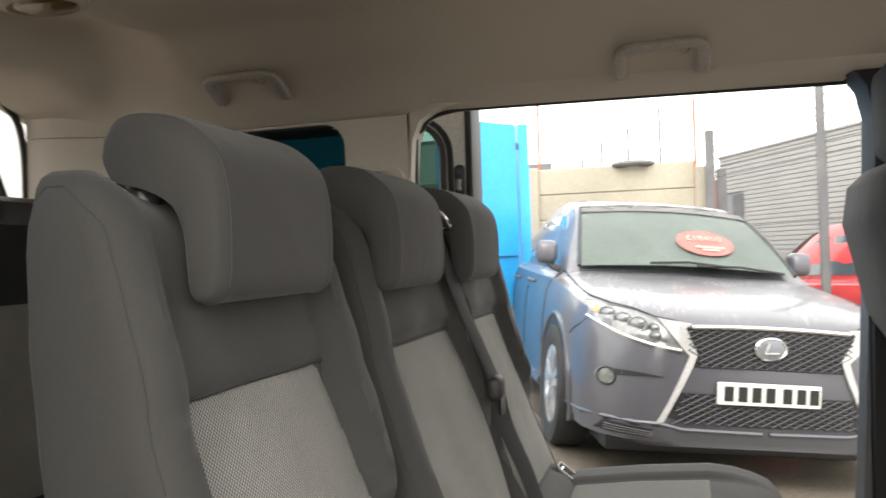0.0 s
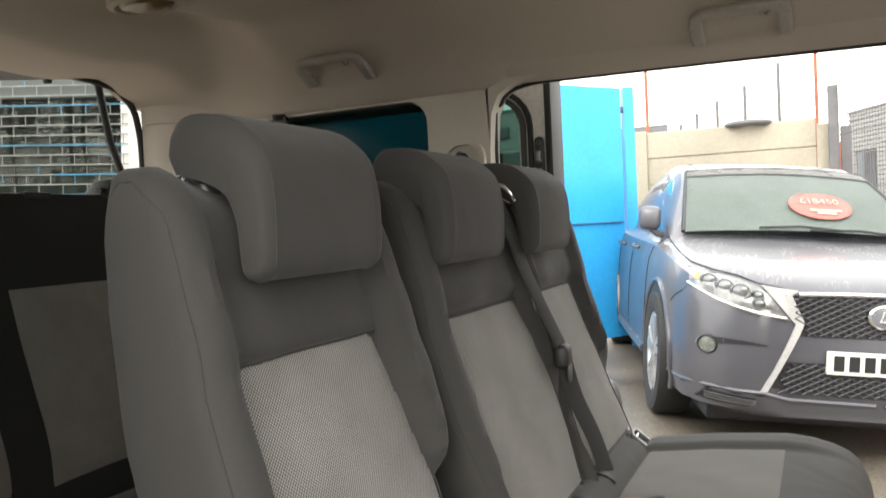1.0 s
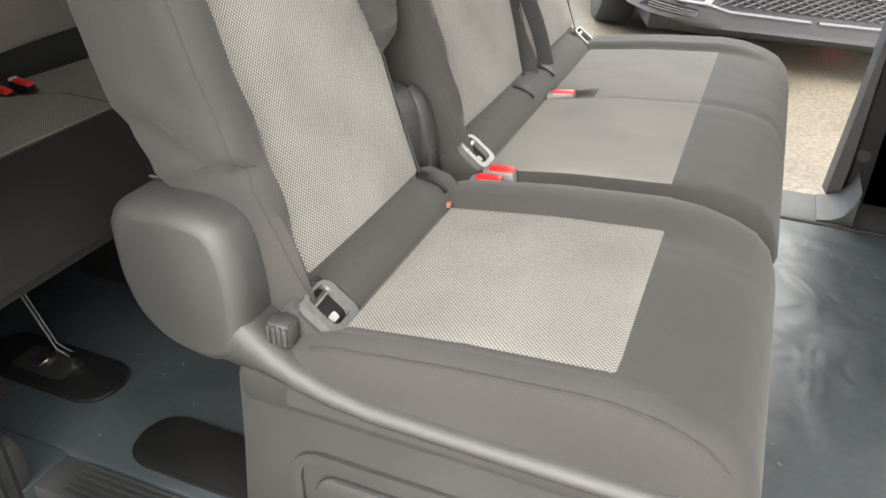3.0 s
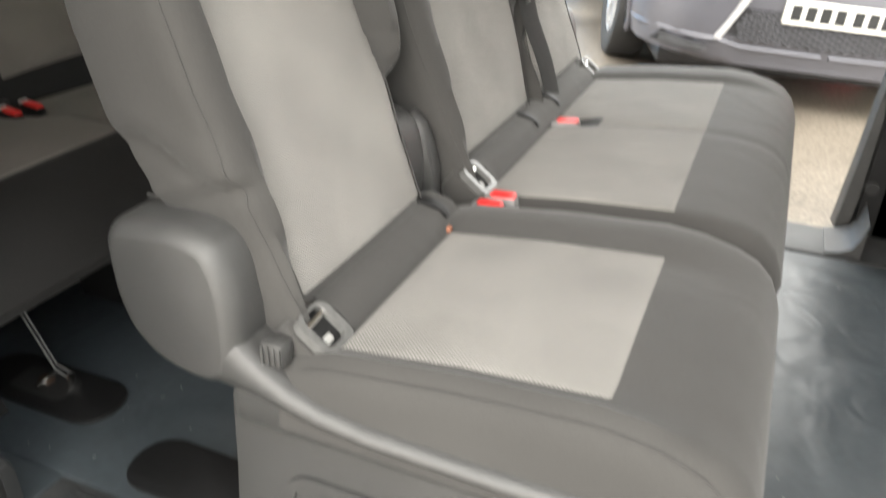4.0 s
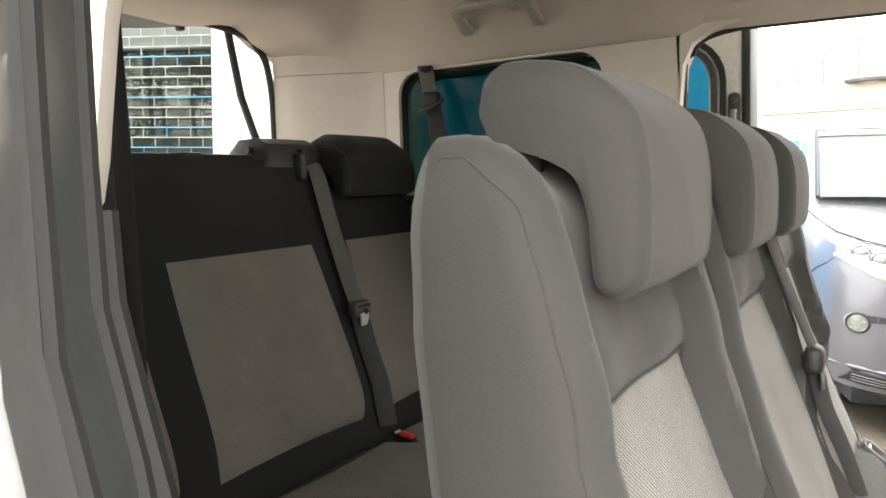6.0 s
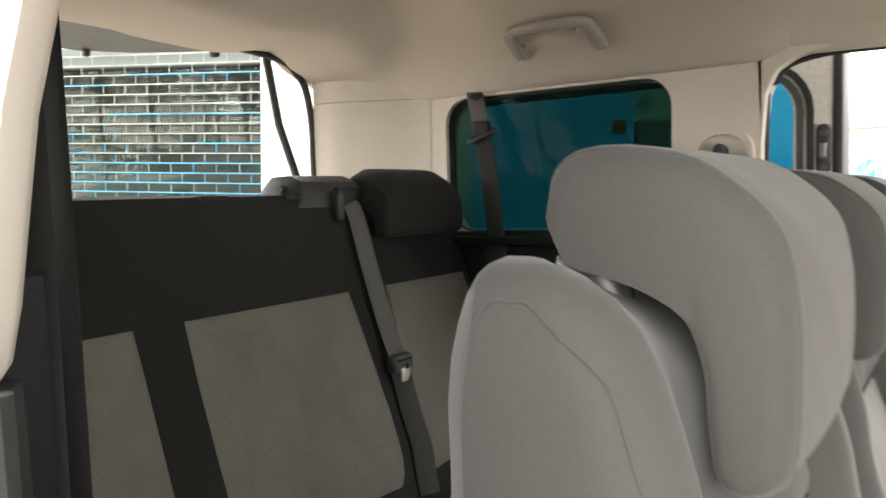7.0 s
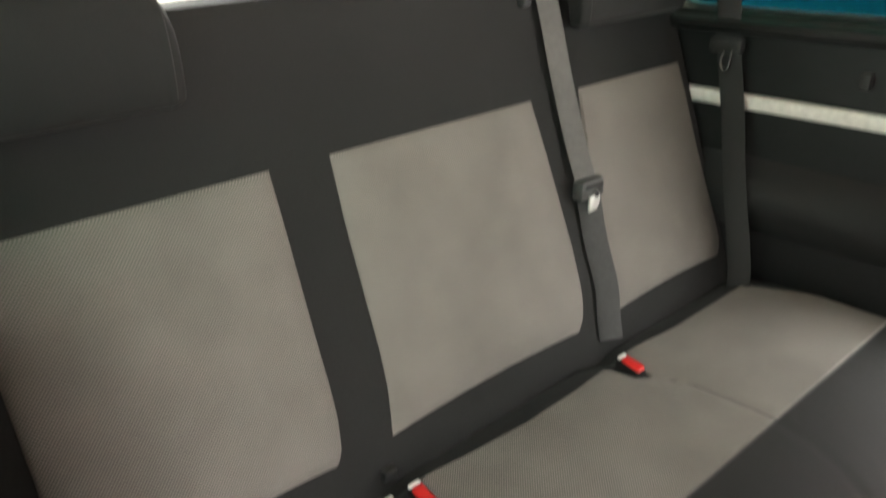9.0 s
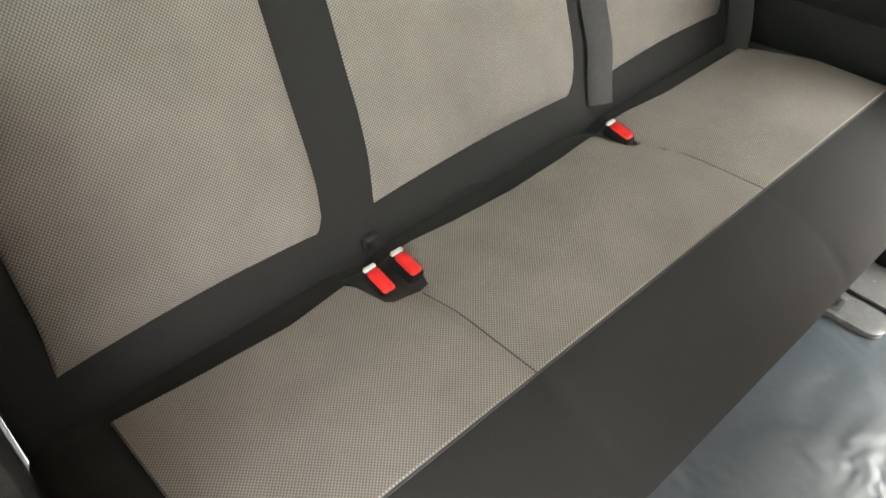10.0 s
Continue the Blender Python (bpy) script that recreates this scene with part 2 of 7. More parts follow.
BODY_PAINT = material("van_body_paint", (0.17, 0.173, 0.177), 0.35, 0.1, var=0.05, coat=0.4)
MAT_SILL = material("sill_plastic", (0.035, 0.036, 0.037), 0.5, var=0.25, grain=0.4, grain_scale=500)
PAINT_SILVER = material("van_paint_silver", (0.5, 0.5, 0.5), 0.35, 0.1, var=0.05, coat=0.5)
DOOR_TRIM = material("door_inner_paint", (0.72, 0.70, 0.66), 0.4, var=0.05, coat=0.3)
TINT = glass("tinted_glass", (0.24, 0.335, 0.305))
TINT.node_tree.nodes["Fresnel"].inputs[0].default_value = 1.1

# ---- the van's shell ----
FLOOR_Z = 0.30


def along_y(y):
    return lambda a, b, d: Vector((a, y + d, b))


def along_z(z):
    return lambda a, b, d: Vector((a, b, z + d))


floor = tagged(part("floor", box(-2.05, 1.75, 0.57, 1.86, 0.2, FLOOR_Z, 0.006), VINYL), "glossy dark blue-black vinyl van floor", "floor", kind="structure")
for y0, y1 in ((0.43, 0.57), (1.86, 2.06)):
    part("floor_side", box(-2.05, -0.745, y0, y1, 0.2, FLOOR_Z - 0.003, 0.003), VINYL, floor)


def smooth(a, b, t):
    t = min(1.0, max(0.0, (t - a) / (b - a)))
    return t * t * (3 - 2 * t)


def ceiling_z(x, y):
    """The headliner's underside."""
    s = abs(y - 1.245) / 0.84
    z = 1.80 - 0.018 * x - 0.05 * s ** 2 - 0.12 * max(0.0, s - 0.55) ** 2 / 0.2
    z += 0.03 * math.exp(-(((s - 0.62) / 0.13) ** 2))
    fade = 1 - smooth(0.75, 1.0, s)
    z += (0.06 * smooth(-1.3, -1.5, x) - 0.12 * smooth(-1.55, -1.72, x)) * fade - 0.03 * smooth(-1.6, -1.94, x)
    z -= 0.008 * smooth(-1.17, -1.21, x) * smooth(1.3, 1.4, y) * smooth(1.8, 1.7, y)
    cove = smooth(-0.60, -0.74, x) * max(0.0, (y - 1.93) / 0.137) ** 2.4
    return z + (1.612 - z) * min(1.0, cove)


bm = bmesh.new()
ys = [0.405 + 1.52 * k / 30 for k in range(31)] + [1.925 + 0.16 * k / 20 for k in range(1, 21)]
xs = [-1.98 + 3.7 * k / 120 for k in range(121)]
under = [[bm.verts.new((x, y, ceiling_z(x, y))) for y in ys] for x in xs]
over = [[bm.verts.new((x, y, 1.93)) for y in ys] for x in xs]
for g in (under, over):
    for a, b in zip(g, g[1:]):
        for j in range(50):
            bm.faces.new((a[j], a[j + 1], b[j + 1], b[j]))
rim = lambda g: g[0] + [r[-1] for r in g[1:]] + g[-1][-2::-1] + [r[0] for r in g[-2:0:-1]]
ru, ro = rim(under), rim(over)
for i in range(len(ru)):
    j = (i + 1) % len(ru)
    bm.faces.new((ru[i], ru[j], ro[j], ro[i]))
ceiling = tagged(part("ceiling", bm, HEADLINER), "warm grey felt van headliner with soft coves", "ceiling", kind="structure")

roof = bmesh.new()
add_loft(roof, [[Vector((x, y, z)) for y, z in ((0.36, 1.80), (0.365, 1.88), (0.42, 1.945), (0.8, 1.965), (1.245, 1.97), (1.69, 1.965), (2.07, 1.945), (2.125, 1.88), (2.13, 1.80), (2.11, 1.80), (2.105, 1.94), (0.385, 1.94), (0.38, 1.80))] for x in (-1.99, -1.0, 0.4, 1.78)])
tagged(part("roof", roof, PAINT_SILVER), "plain silver painted van roof panel", "roof", kind="structure")

# far side: pillar trim with the quarter window
to_far = along_y(2.07)
q_in = round_rect(-1.56, -0.915, 1.235, 1.605, 0.07, 6)


def rect_like(x0, x1, z0, z1, n=6):
    out = []
    for cx, cz in ((x1, z1), (x0, z1), (x0, z0), (x1, z0)):
        out += [(cx, cz)] * (n + 1)
    return out


def spread(outer, inner):
    """Moves the doubled corner points of a rectangle to lie opposite the inner outline."""
    (x1, z1), (x0, z0) = outer[0], outer[14]
    out = []
    for k, (a, b) in enumerate(inner):
        c, i = divmod(k, 7)
        if c == 0:
            p = (x1, b) if i < 3 else (a, z1) if i > 3 else (x1, z1)
        elif c == 1:
            p = (a, z1) if i < 3 else (x0, b) if i > 3 else (x0, z1)
        elif c == 2:
            p = (x0, b) if i < 3 else (a, z0) if i > 3 else (x0, z0)
        else:
            p = (a, z0) if i < 3 else (x1, b) if i > 3 else (x1, z0)
        out.append(p)
    return out


wall_far = tagged(part("wall_far", ring_plate(spread(rect_like(-1.62, -0.715, 1.205, 1.87), q_in), q_in, 0.07, to_far), TRIM), "beige moulded plastic pillar trim round a tinted window", "wall", kind="structure")
part("window_seal", ring_plate([(a, b) for a, b in round_rect(-1.565, -0.91, 1.23, 1.61, 0.073, 6)], round_rect(-1.556, -0.919, 1.239, 1.601, 0.066, 6), 0.03, along_y(2.085)), RUBBER, wall_far, "black rubber window seal")
win = tagged(part("window_1", plate(round_rect(-1.555, -0.92, 1.24, 1.6, 0.068), 0.004, along_y(2.105)), TINT, None, "dark green tinted rear quarter window", False), category="window", kind="structure")
lower = part("lower_trim", box(-2.0, -0.72, 2.04, 2.14, 0.28, 1.235, 0.02), PLASTIC_BLACK, wall_far, "black plastic lower side trim")
part("waist_strip", box(-1.6, -0.74, 2.026, 2.05, 1.043, 1.075, 0.008), STRIP, wall_far, "pale grey waist strip")
part("armrest", loft([[Vector((x, 2.046 - 0.055 * f * math.cos(math.pi / 2 * k / 6), 0.86 + 0.015 * k)) for k in range(-6, 7)] for x, f in ((-1.56, 0.05), (-1.5, 0.3), (-1.4, 0.8), (-1.3, 0.97), (-1.2, 1.0), (-1.05, 0.9), (-0.95, 0.6), (-0.85, 0.2), (-0.8, 0.05))], caps=True), SIDE_BLACK, wall_far)
part("ledge", box(-1.58, -0.76, 2.0, 2.075, 1.2, 1.225, 0.01), PLASTIC_BLACK, wall_far)
for x in (-1.1,):
    part("ledge_stud", box(x, x + 0.02, 2.015, 2.035, 1.12, 1.15, 0.004), RUBBER, wall_far)
# the cover low on the pillar, with its hole
part("pillar_cup", ring_plate(round_rect(-0.865, -0.728, 1.325, 1.472, 0.055), round_rect(-0.85, -0.743, 1.34, 1.457, 0.045), 0.02, along_y(2.052)), TRIM, wall_far)
knob = bmesh.new()
add_loft(knob, [[Vector((-0.796 + (0.034 + 0.012 * math.cos(4 * a)) * f * math.cos(a), yy, 1.396 + (0.03 + 0.01 * math.cos(4 * a)) * f * math.sin(a))) for a in np.linspace(0, 2 * math.pi, 33)[:-1]] for yy, f in ((2.068, 0.9), (2.05, 1.0), (2.026, 1.0), (2.018, 0.85), (2.016, 0.3))])
add_box(knob, -0.824, -0.768, 2.024, 2.066, 1.35, 1.395, 0.012, 3)
part("belt_guide_knob", knob, RUBBER, wall_far, "black belt guide on the pillar")
# rear corner trim between the quarter window and the tailgate opening
for name, z0, z1 in (("corner_trim", 0.9, 1.6165), ("corner_trim_upper", 1.6185, 1.87)):
    sec = curve([(-1.612, 2.0675, 0), (-1.68, 2.045, 0), (-1.78, 1.99, 0), (-1.87, 1.95, 0), (-1.945, 1.94, 0)], 5)
    back = [p + Vector((-0.02, 0.1, 0)) for p in reversed(sec)]
    part(name, loft([[Vector((p.x, p.y, z)) for p in sec + back] for z in (z0, z1)]), TRIM, wall_far)
part("rear_seal", tube(curve([(-1.955, 1.94, 0.8), (-1.955, 1.942, 1.4), (-1.955, 1.935, 1.6), (-1.955, 1.89, 1.7), (-1.955, 1.75, 1.745), (-1.955, 1.2, 1.76)], 6), 0.011), RUBBER, wall_far, "black tailgate seal")

# far door opening: cantrail, front pillar, sill
cant = [(2.03, 1.72), (2.05, 1.655), (2.085, 1.625), (2.13, 1.62), (2.16, 1.66), (2.16, 1.9), (2.03, 1.9)]
part("cantrail_trim", loft([[Vector((x, y, z - 0.018 * (x + 0.7))) for y, z in cant] for x in (-0.75, -0.2, 0.3, 1.7)]), HEADLINER, wall_far)
corner = bmesh.new()
add_loft(corner, [[Vector((-0.715 + dx, y, 1.64 - dz)) for y in (2.07, 2.14)] + [Vector((-0.725, y, 1.66)) for y in (2.14, 2.07)] for dx, dz in ((0.0, 0.2), (0.008, 0.1), (0.03, 0.05), (0.08, 0.02), (0.15, 0.008))])
part("opening_corner", corner, TRIM, wall_far)
part("opening_seal", tube(curve([(-0.712, 2.11, 0.35), (-0.712, 2.11, 1.45), (-0.69, 2.11, 1.57), (-0.62, 2.11, 1.615), (-0.4, 2.11, 1.618), (0.4, 2.11, 1.6)], 6), 0.006), RUBBER, wall_far)
wall_front_far = tagged(part("wall_front_far", box(0.44, 1.75, 2.03, 2.16, 0.28, 1.2, 0.02), PLASTIC_BLACK), "black plastic front side trim", "wall", kind="structure")
part("door_pillar", loft([[Vector((x0, 2.03, z)), Vector((x0 - 0.015, 2.1, z)), Vector((x0, 2.16, z)), Vector((x0 + 0.14, 2.16, z)), Vector((x0 + 0.14, 2.03, z))] for x0, z in ((0.415, 0.3), (0.42, 0.75), (0.43, 1.1), (0.445, 1.5), (0.43, 1.575), (0.405, 1.612))]), PLASTIC_BLACK, wall_front_far, "dark plastic door pillar")
part("pillar_edge", loft([[Vector((x0 - 0.012, 2.05, z)), Vector((x0 - 0.02, 2.1, z)), Vector((x0 - 0.01, 2.15, z)), Vector((x0 + 0.02, 2.15, z)), Vector((x0 + 0.02, 2.05, z))] for x0, z in ((0.385, 0.3), (0.40, 0.5), (0.42, 0.8), (0.435, 1.1))]), PLASTIC, wall_front_far, "grey pillar edge trim")
part("pillar_screw", tube([(0.43, 2.04, 0.43), (0.43, 2.018, 0.43)], 0.016, 12), RUBBER, wall_front_far)
sill = tagged(part("sill_far", box(-0.72, 0.6, 1.86, 2.14, 0.1, 0.2, 0.02), MAT_SILL), "dark plastic door step", "sill", kind="structure")
part("sill_strip", box(-0.72, 0.62, 1.86, 1.874, 0.27, 0.303, 0.003), RUBBER, sill, "dark rubber floor edge")
part("sill_plate", box(0.2, 0.62, 1.876, 2.05, 0.25, 0.296, 0.008), MAT_SILL, sill, "dark grey sill plate")
part("sill_bracket", loft([[Vector((0.35 + 0.08 * f, y, 0.298 + h)) for y in (1.885, 1.9, 2.02, 2.04)] + [Vector((0.35 + 0.08 * f, y, 0.2)) for y in (2.04, 1.885)] for f, h in ((0, 0.002), (0.4, 0.008), (0.7, 0.022), (0.88, 0.05), (1, 0.09))]), PLASTIC, sill, "grey curved foot of the pillar trim")

# near side: rear wall with its pillar, sill and step
wall_near = tagged(part("wall_near", ring_plate(spread(rect_like(-1.95, -0.88, 1.205, 1.73), q_in), q_in, -0.07, along_y(0.44)), TRIM), "beige moulded side trim with a tinted window", "wall", kind="structure")
part("lower_trim", box(-2.0, -0.86, 0.36, 0.512, 0.28, 1.235, 0.02), SIDE_BLACK, wall_near)
win = tagged(part("window_2", plate(round_rect(-1.555, -0.92, 1.24, 1.6, 0.068), 0.004, along_y(0.40)), TINT, None, "dark tinted rear quarter window", False), category="window", kind="structure")
pillar = [(-0.70, 0.412), (-0.712, 0.432), (-0.728, 0.444), (-0.742, 0.446), (-0.80, 0.444), (-0.90, 0.44), (-0.90, 0.425), (-0.72, 0.40)]
part("pillar_trim", loft([[Vector((-0.74 + (px + 0.74) * f, 0.43 + (py - 0.43) * f + dy, z)) for px, py in pillar] for z, f, dy in ((1.247, 0.3, -0.006), (1.252, 0.7, -0.004), (1.262, 0.92, -0.001), (1.29, 1, 0.004), (1.387, 1, 0.019), (1.45, 1.02, 0.035), (1.6, 1.05, 0.06), (1.75, 1.1, 0.08))]), TRIM, wall_near, "beige pillar cover with a tapered foot")
part("pillar_lower", loft([[Vector((x, y, z)) for x, y in ((-0.768, 0.455), (-0.776, 0.485), (-0.80, 0.497), (-1.2, 0.505), (-1.2, 0.42), (-0.77, 0.42))] for z in (0.3, 0.9, 1.3)]), PLASTIC_BLACK, wall_near)


def lean(z):
    u = min(1, max(0, (1.23 - z) / 0.21))
    return 0.049 * u * u * (3 - 2 * u)


def jamb_band(name, a, b, mat, deep=0.03, label="", round_=0.006, top=1.75):
    """An upright band of the door jamb between two points of the plan."""
    a, b = Vector((*a, 0)), Vector((*b, 0))
    d = (b - a).normalized()
    n = Vector((-d.y, d.x, 0)) * deep
    if n.x > 0:
        n = -n
    sec = [a + n, a + n * 0.2, a + d * round_, b - d * round_, b + n * 0.2, b + n]
    return part(name, loft([[p + Vector((lean(z), 0.02 * max(0, z - 1.2), z)) for p in sec] for z in np.linspace(0.2, top, 18)]), mat, wall_near, label)


jamb_band("jamb_trim", (-0.700, 0.414), (-0.739, 0.452), PLASTIC_DARK, 0.05, "grey plastic jamb trim", 0.006, 1.25)
jamb_band("jamb_lip", (-0.669, 0.39), (-0.681, 0.402), JAMB, 0.03, "", 0.003, 1.262)
jamb_band("jamb_channel", (-0.556, 0.286), (-0.654, 0.374), JAMB, 0.03, "dark grey door jamb")
jamb_band("body_edge", (-0.4755, 0.218), (-0.545, 0.276), BODY_PAINT, 0.05, "grey painted body edge")
for sx, sy, r in ((-0.692, 0.411, 0.011), (-0.66, 0.378, 0.009), (-0.55, 0.28, 0.007)):
    part("door_seal", tube([(sx + lean(z), sy + 0.02 * max(0, z - 1.2), z) for z in np.linspace(0.2, 1.256 if r > 0.01 else 1.74, 18)], r), RUBBER, wall_near, "black rubber door seal")
part("cantrail_trim", loft([[Vector((x, 2.49 - y, z - 0.018 * (x + 0.7))) for y, z in cant] for x in (-0.95, -0.2, 0.3, 1.7)]), HEADLINER, wall_near)
wall_front_near = tagged(part("wall_front_near", box(0.44, 1.75, 0.33, 0.46, 0.28, 1.2, 0.02), PLASTIC_BLACK), "black plastic front door trim", "wall", kind="structure")
part("door_pillar", box(0.47, 0.6, 0.33, 0.46, 1.15, 1.8, 0.02), PLASTIC_BLACK, wall_front_near)
sill_n = tagged(part("sill_near", box(-0.95, 0.5, 0.50, 0.572, 0.18, 0.293, 0.006), MAT_SILL), "ribbed black plastic sliding door sill", "sill", kind="structure")
for k in range(6):
    part("rib", box(-0.7, 0.45, 0.508 + 0.011 * k, 0.513 + 0.011 * k, 0.29, 0.2965, 0.001), MAT_SILL, sill_n)
tray_in, tray_out = round_rect(-0.60, 0.4, 0.33, 0.47, 0.06), round_rect(-0.92, 0.5, 0.25, 0.50, 0.02)
step = ring_plate(tray_out, tray_in, -0.02, along_z(0.262))
add_loft(step, [[Vector((a, b, 0.262)) for a, b in tray_in], [Vector((a * 0.985 - 0.0015, 0.4 + (b - 0.4) * 0.9, 0.18)) for a, b in tray_in], [Vector((a * 0.6 - 0.04, 0.4 + (b - 0.4) * 0.5, 0.178)) for a, b in tray_in]], caps=False)
bm = step
part("step", bm, PLASTIC_DARK, sill_n, "moulded black entry step")
part("step_edge", tube([Vector((a, b, 0.264)) for a, b in tray_in + tray_in[:1]], 0.005, 6), PLASTIC, sill_n)
part("sill_block", box(-1.0, -0.75, 0.42, 0.52, 0.25, 0.38, 0.03), MAT_SILL, sill_n)

# front end, behind the camera's right hand: dashboard wall and windscreen opening
wall_front = tagged(part("wall_front", box(1.7, 1.8, 0.35, 2.15, 0.2, 1.1, 0.03), PLASTIC_BLACK), "black plastic dashboard wall", "wall", kind="structure")

# tailgate, raised
tailgate = thing("tailgate", "raised van tailgate with grey inner trim", "tailgate")
part("panel", loft([[Vector((x, y, z)), Vector((x - 0.02, y, z + 0.07))] + [Vector((x - 0.02, 2.49 - y, z + 0.07)), Vector((x, 2.49 - y, z))] for x, y, z in ((-1.97, 0.5, 1.79), (-2.2, 0.5, 1.822), (-2.5, 0.56, 1.842), (-2.66, 0.66, 1.846), (-2.75, 0.8, 1.846))]), PLASTIC, tailgate, "grey tailgate inner panel")
part("roof_lip", box(-2.02, -1.93, 0.45, 2.04, 1.8, 1.93, 0.02), PAINT_SILVER, tailgate)
part("latch", box(-2.74, -2.715, 1.695, 1.715, 1.826, 1.86, 0.005), RUBBER, tailgate)
part("bump_stop", box(-2.02, -1.995, 1.625, 1.645, 1.725, 1.80, 0.006), RUBBER, tailgate)
for y in (1.84, 0.65):
    strut = part("gas_strut", tube([(-1.97, y + 0.045, 1.40), (-2.015, y + 0.025, 1.56), (-2.05, y + 0.0, 1.86)], 0.0125, 10), RUBBER, tailgate, "black gas strut")
    part("strut_rod", tube([(-1.955, y + 0.053, 1.33), (-1.97, y + 0.045, 1.41)], 0.005), CHROME, strut)

# the far sliding door, slid back along the outside
door = thing("sliding_door", "open silver sliding door slid back outside", "door")
d_in = round_rect(-1.66, -0.672, 1.19, 1.60, 0.09, 6)
part("door_frame", ring_plate(spread(rect_like(-1.78, -0.575, 1.1, 1.72), d_in), d_in, 0.06, along_y(2.2)), DOOR_TRIM, door)
part("door_panel", box(-1.78, -0.575, 2.2, 2.29, 0.2, 1.1, 0.02), PAINT_SILVER, door)
for grow, y, mat in ((0.03, 2.188, RUBBER), (0.008, 2.185, PLASTIC)):
    part("window_seal", ring_plate(round_rect(-1.66 - grow - 0.014, -0.672 + grow + 0.014, 1.19 - grow, 1.6 + grow, 0.09 + grow), round_rect(-1.66 - grow, -0.672 + grow, 1.19 - grow + 0.014, 1.6 + grow - 0.014, 0.08 + grow), 0.016, along_y(y)), mat, door)
part("edge_strip", box(-0.59, -0.566, 2.19, 2.3, 0.2, 1.72, 0.008), RUBBER, door)
dg = part("door_glass", plate(round_rect(-1.665, -0.668, 1.185, 1.605, 0.09), 0.004, along_y(2.235)), TINT, door, "green tinted glass", False)
dg.visible_shadow = False
lk = part("lock", box(-0.622, -0.592, 2.178, 2.2, 1.36, 1.475, 0.012), RUBBER, door, "black door lock with chrome catch")
part("catch", tube([(-0.606, 2.19, 1.4), (-0.606, 2.165, 1.405), (-0.604, 2.165, 1.43)], 0.008), PLASTIC_MID, lk)
for z in (1.455, 1.375):
    part("screw", tube([(-0.606, 2.185, z), (-0.606, 2.174, z)], 0.008, 10), PLASTIC, lk)


# ---- seats ----
def interp(z, table):
    return float(np.interp(z, [a for a, _ in table], [b for _, b in table]))


FRONT = ((0.60, -0.272), (0.68, -0.300), (0.8, -0.352), (0.95, -0.408), (1.066, -0.442), (1.15, -0.452), (1.2, -0.453), (1.24, -0.458), (1.265, -0.466), (1.285, -0.483), (1.3, -0.505), (1.31, -0.525))
REAR = ((0.60, -0.42), (0.72, -0.455), (0.82, -0.492), (0.9, -0.535), (1.0, -0.566), (1.15, -0.58), (1.24, -0.579), (1.28, -0.573), (1.31, -0.562))


def back_x(y, z, s):
    """The front face of a backrest; s: tables of the outer and insert edges in y over the height."""
    y0, i0, i1, y1 = (interp(z, t) for t in s)
    b = 0.0
    if y < i0:
        b = smooth(i0, i0 - 0.03, y)
    elif y > i1:
        b = smooth(i1, i1 + 0.03, y) * smooth(0.80, 0.93, z)
    roll = (1 - b) * (0.010 * smooth(1.072, 1.1, z) * smooth(1.2, 1.12, z) + 0.003 * math.sin(31 * y) * smooth(1.066, 1.09, z) * smooth(1.16, 1.1, z))
    belly = 0.007 * math.sin(math.pi * min(1.0, max(0.0, (y - i0) / (i1 - i0)))) * smooth(0.66, 0.78, z) * smooth(1.09, 1.0, z)
    return interp(z, FRONT) + 0.036 * b * (1 - 0.75 * smooth(1.1, 1.28, z)) + roll + belly


FOLD = ((-0.56, 0.868), (-0.508, 0.88), (-0.466, 0.887), (-0.441, 0.876), (-0.416, 0.858), (-0.383, 0.849), (-0.354, 0.847))
FOLD_LOW = ((-0.471, 0.806), (-0.419, 0.826), (-0.359, 0.845))


def fold(x, z):
    """Slack cover on the outer side of the single seat: a sag with two creases that meet at the seam."""
    d, e = z - interp(x, FOLD), z - interp(x, FOLD_LOW)
    w = smooth(-0.52, -0.46, x)
    sag = 0.007 * math.exp(-((d - 0.03) / 0.022) ** 2) - 0.006 * math.exp(-(d / 0.011) ** 2)
    tuck = 0.005 * math.exp(-((e - 0.018) / 0.012) ** 2) - 0.005 * math.exp(-(e / 0.009) ** 2) * smooth(-0.48, -0.44, x)
    return sag * (0.35 + 0.65 * w) + tuck * w


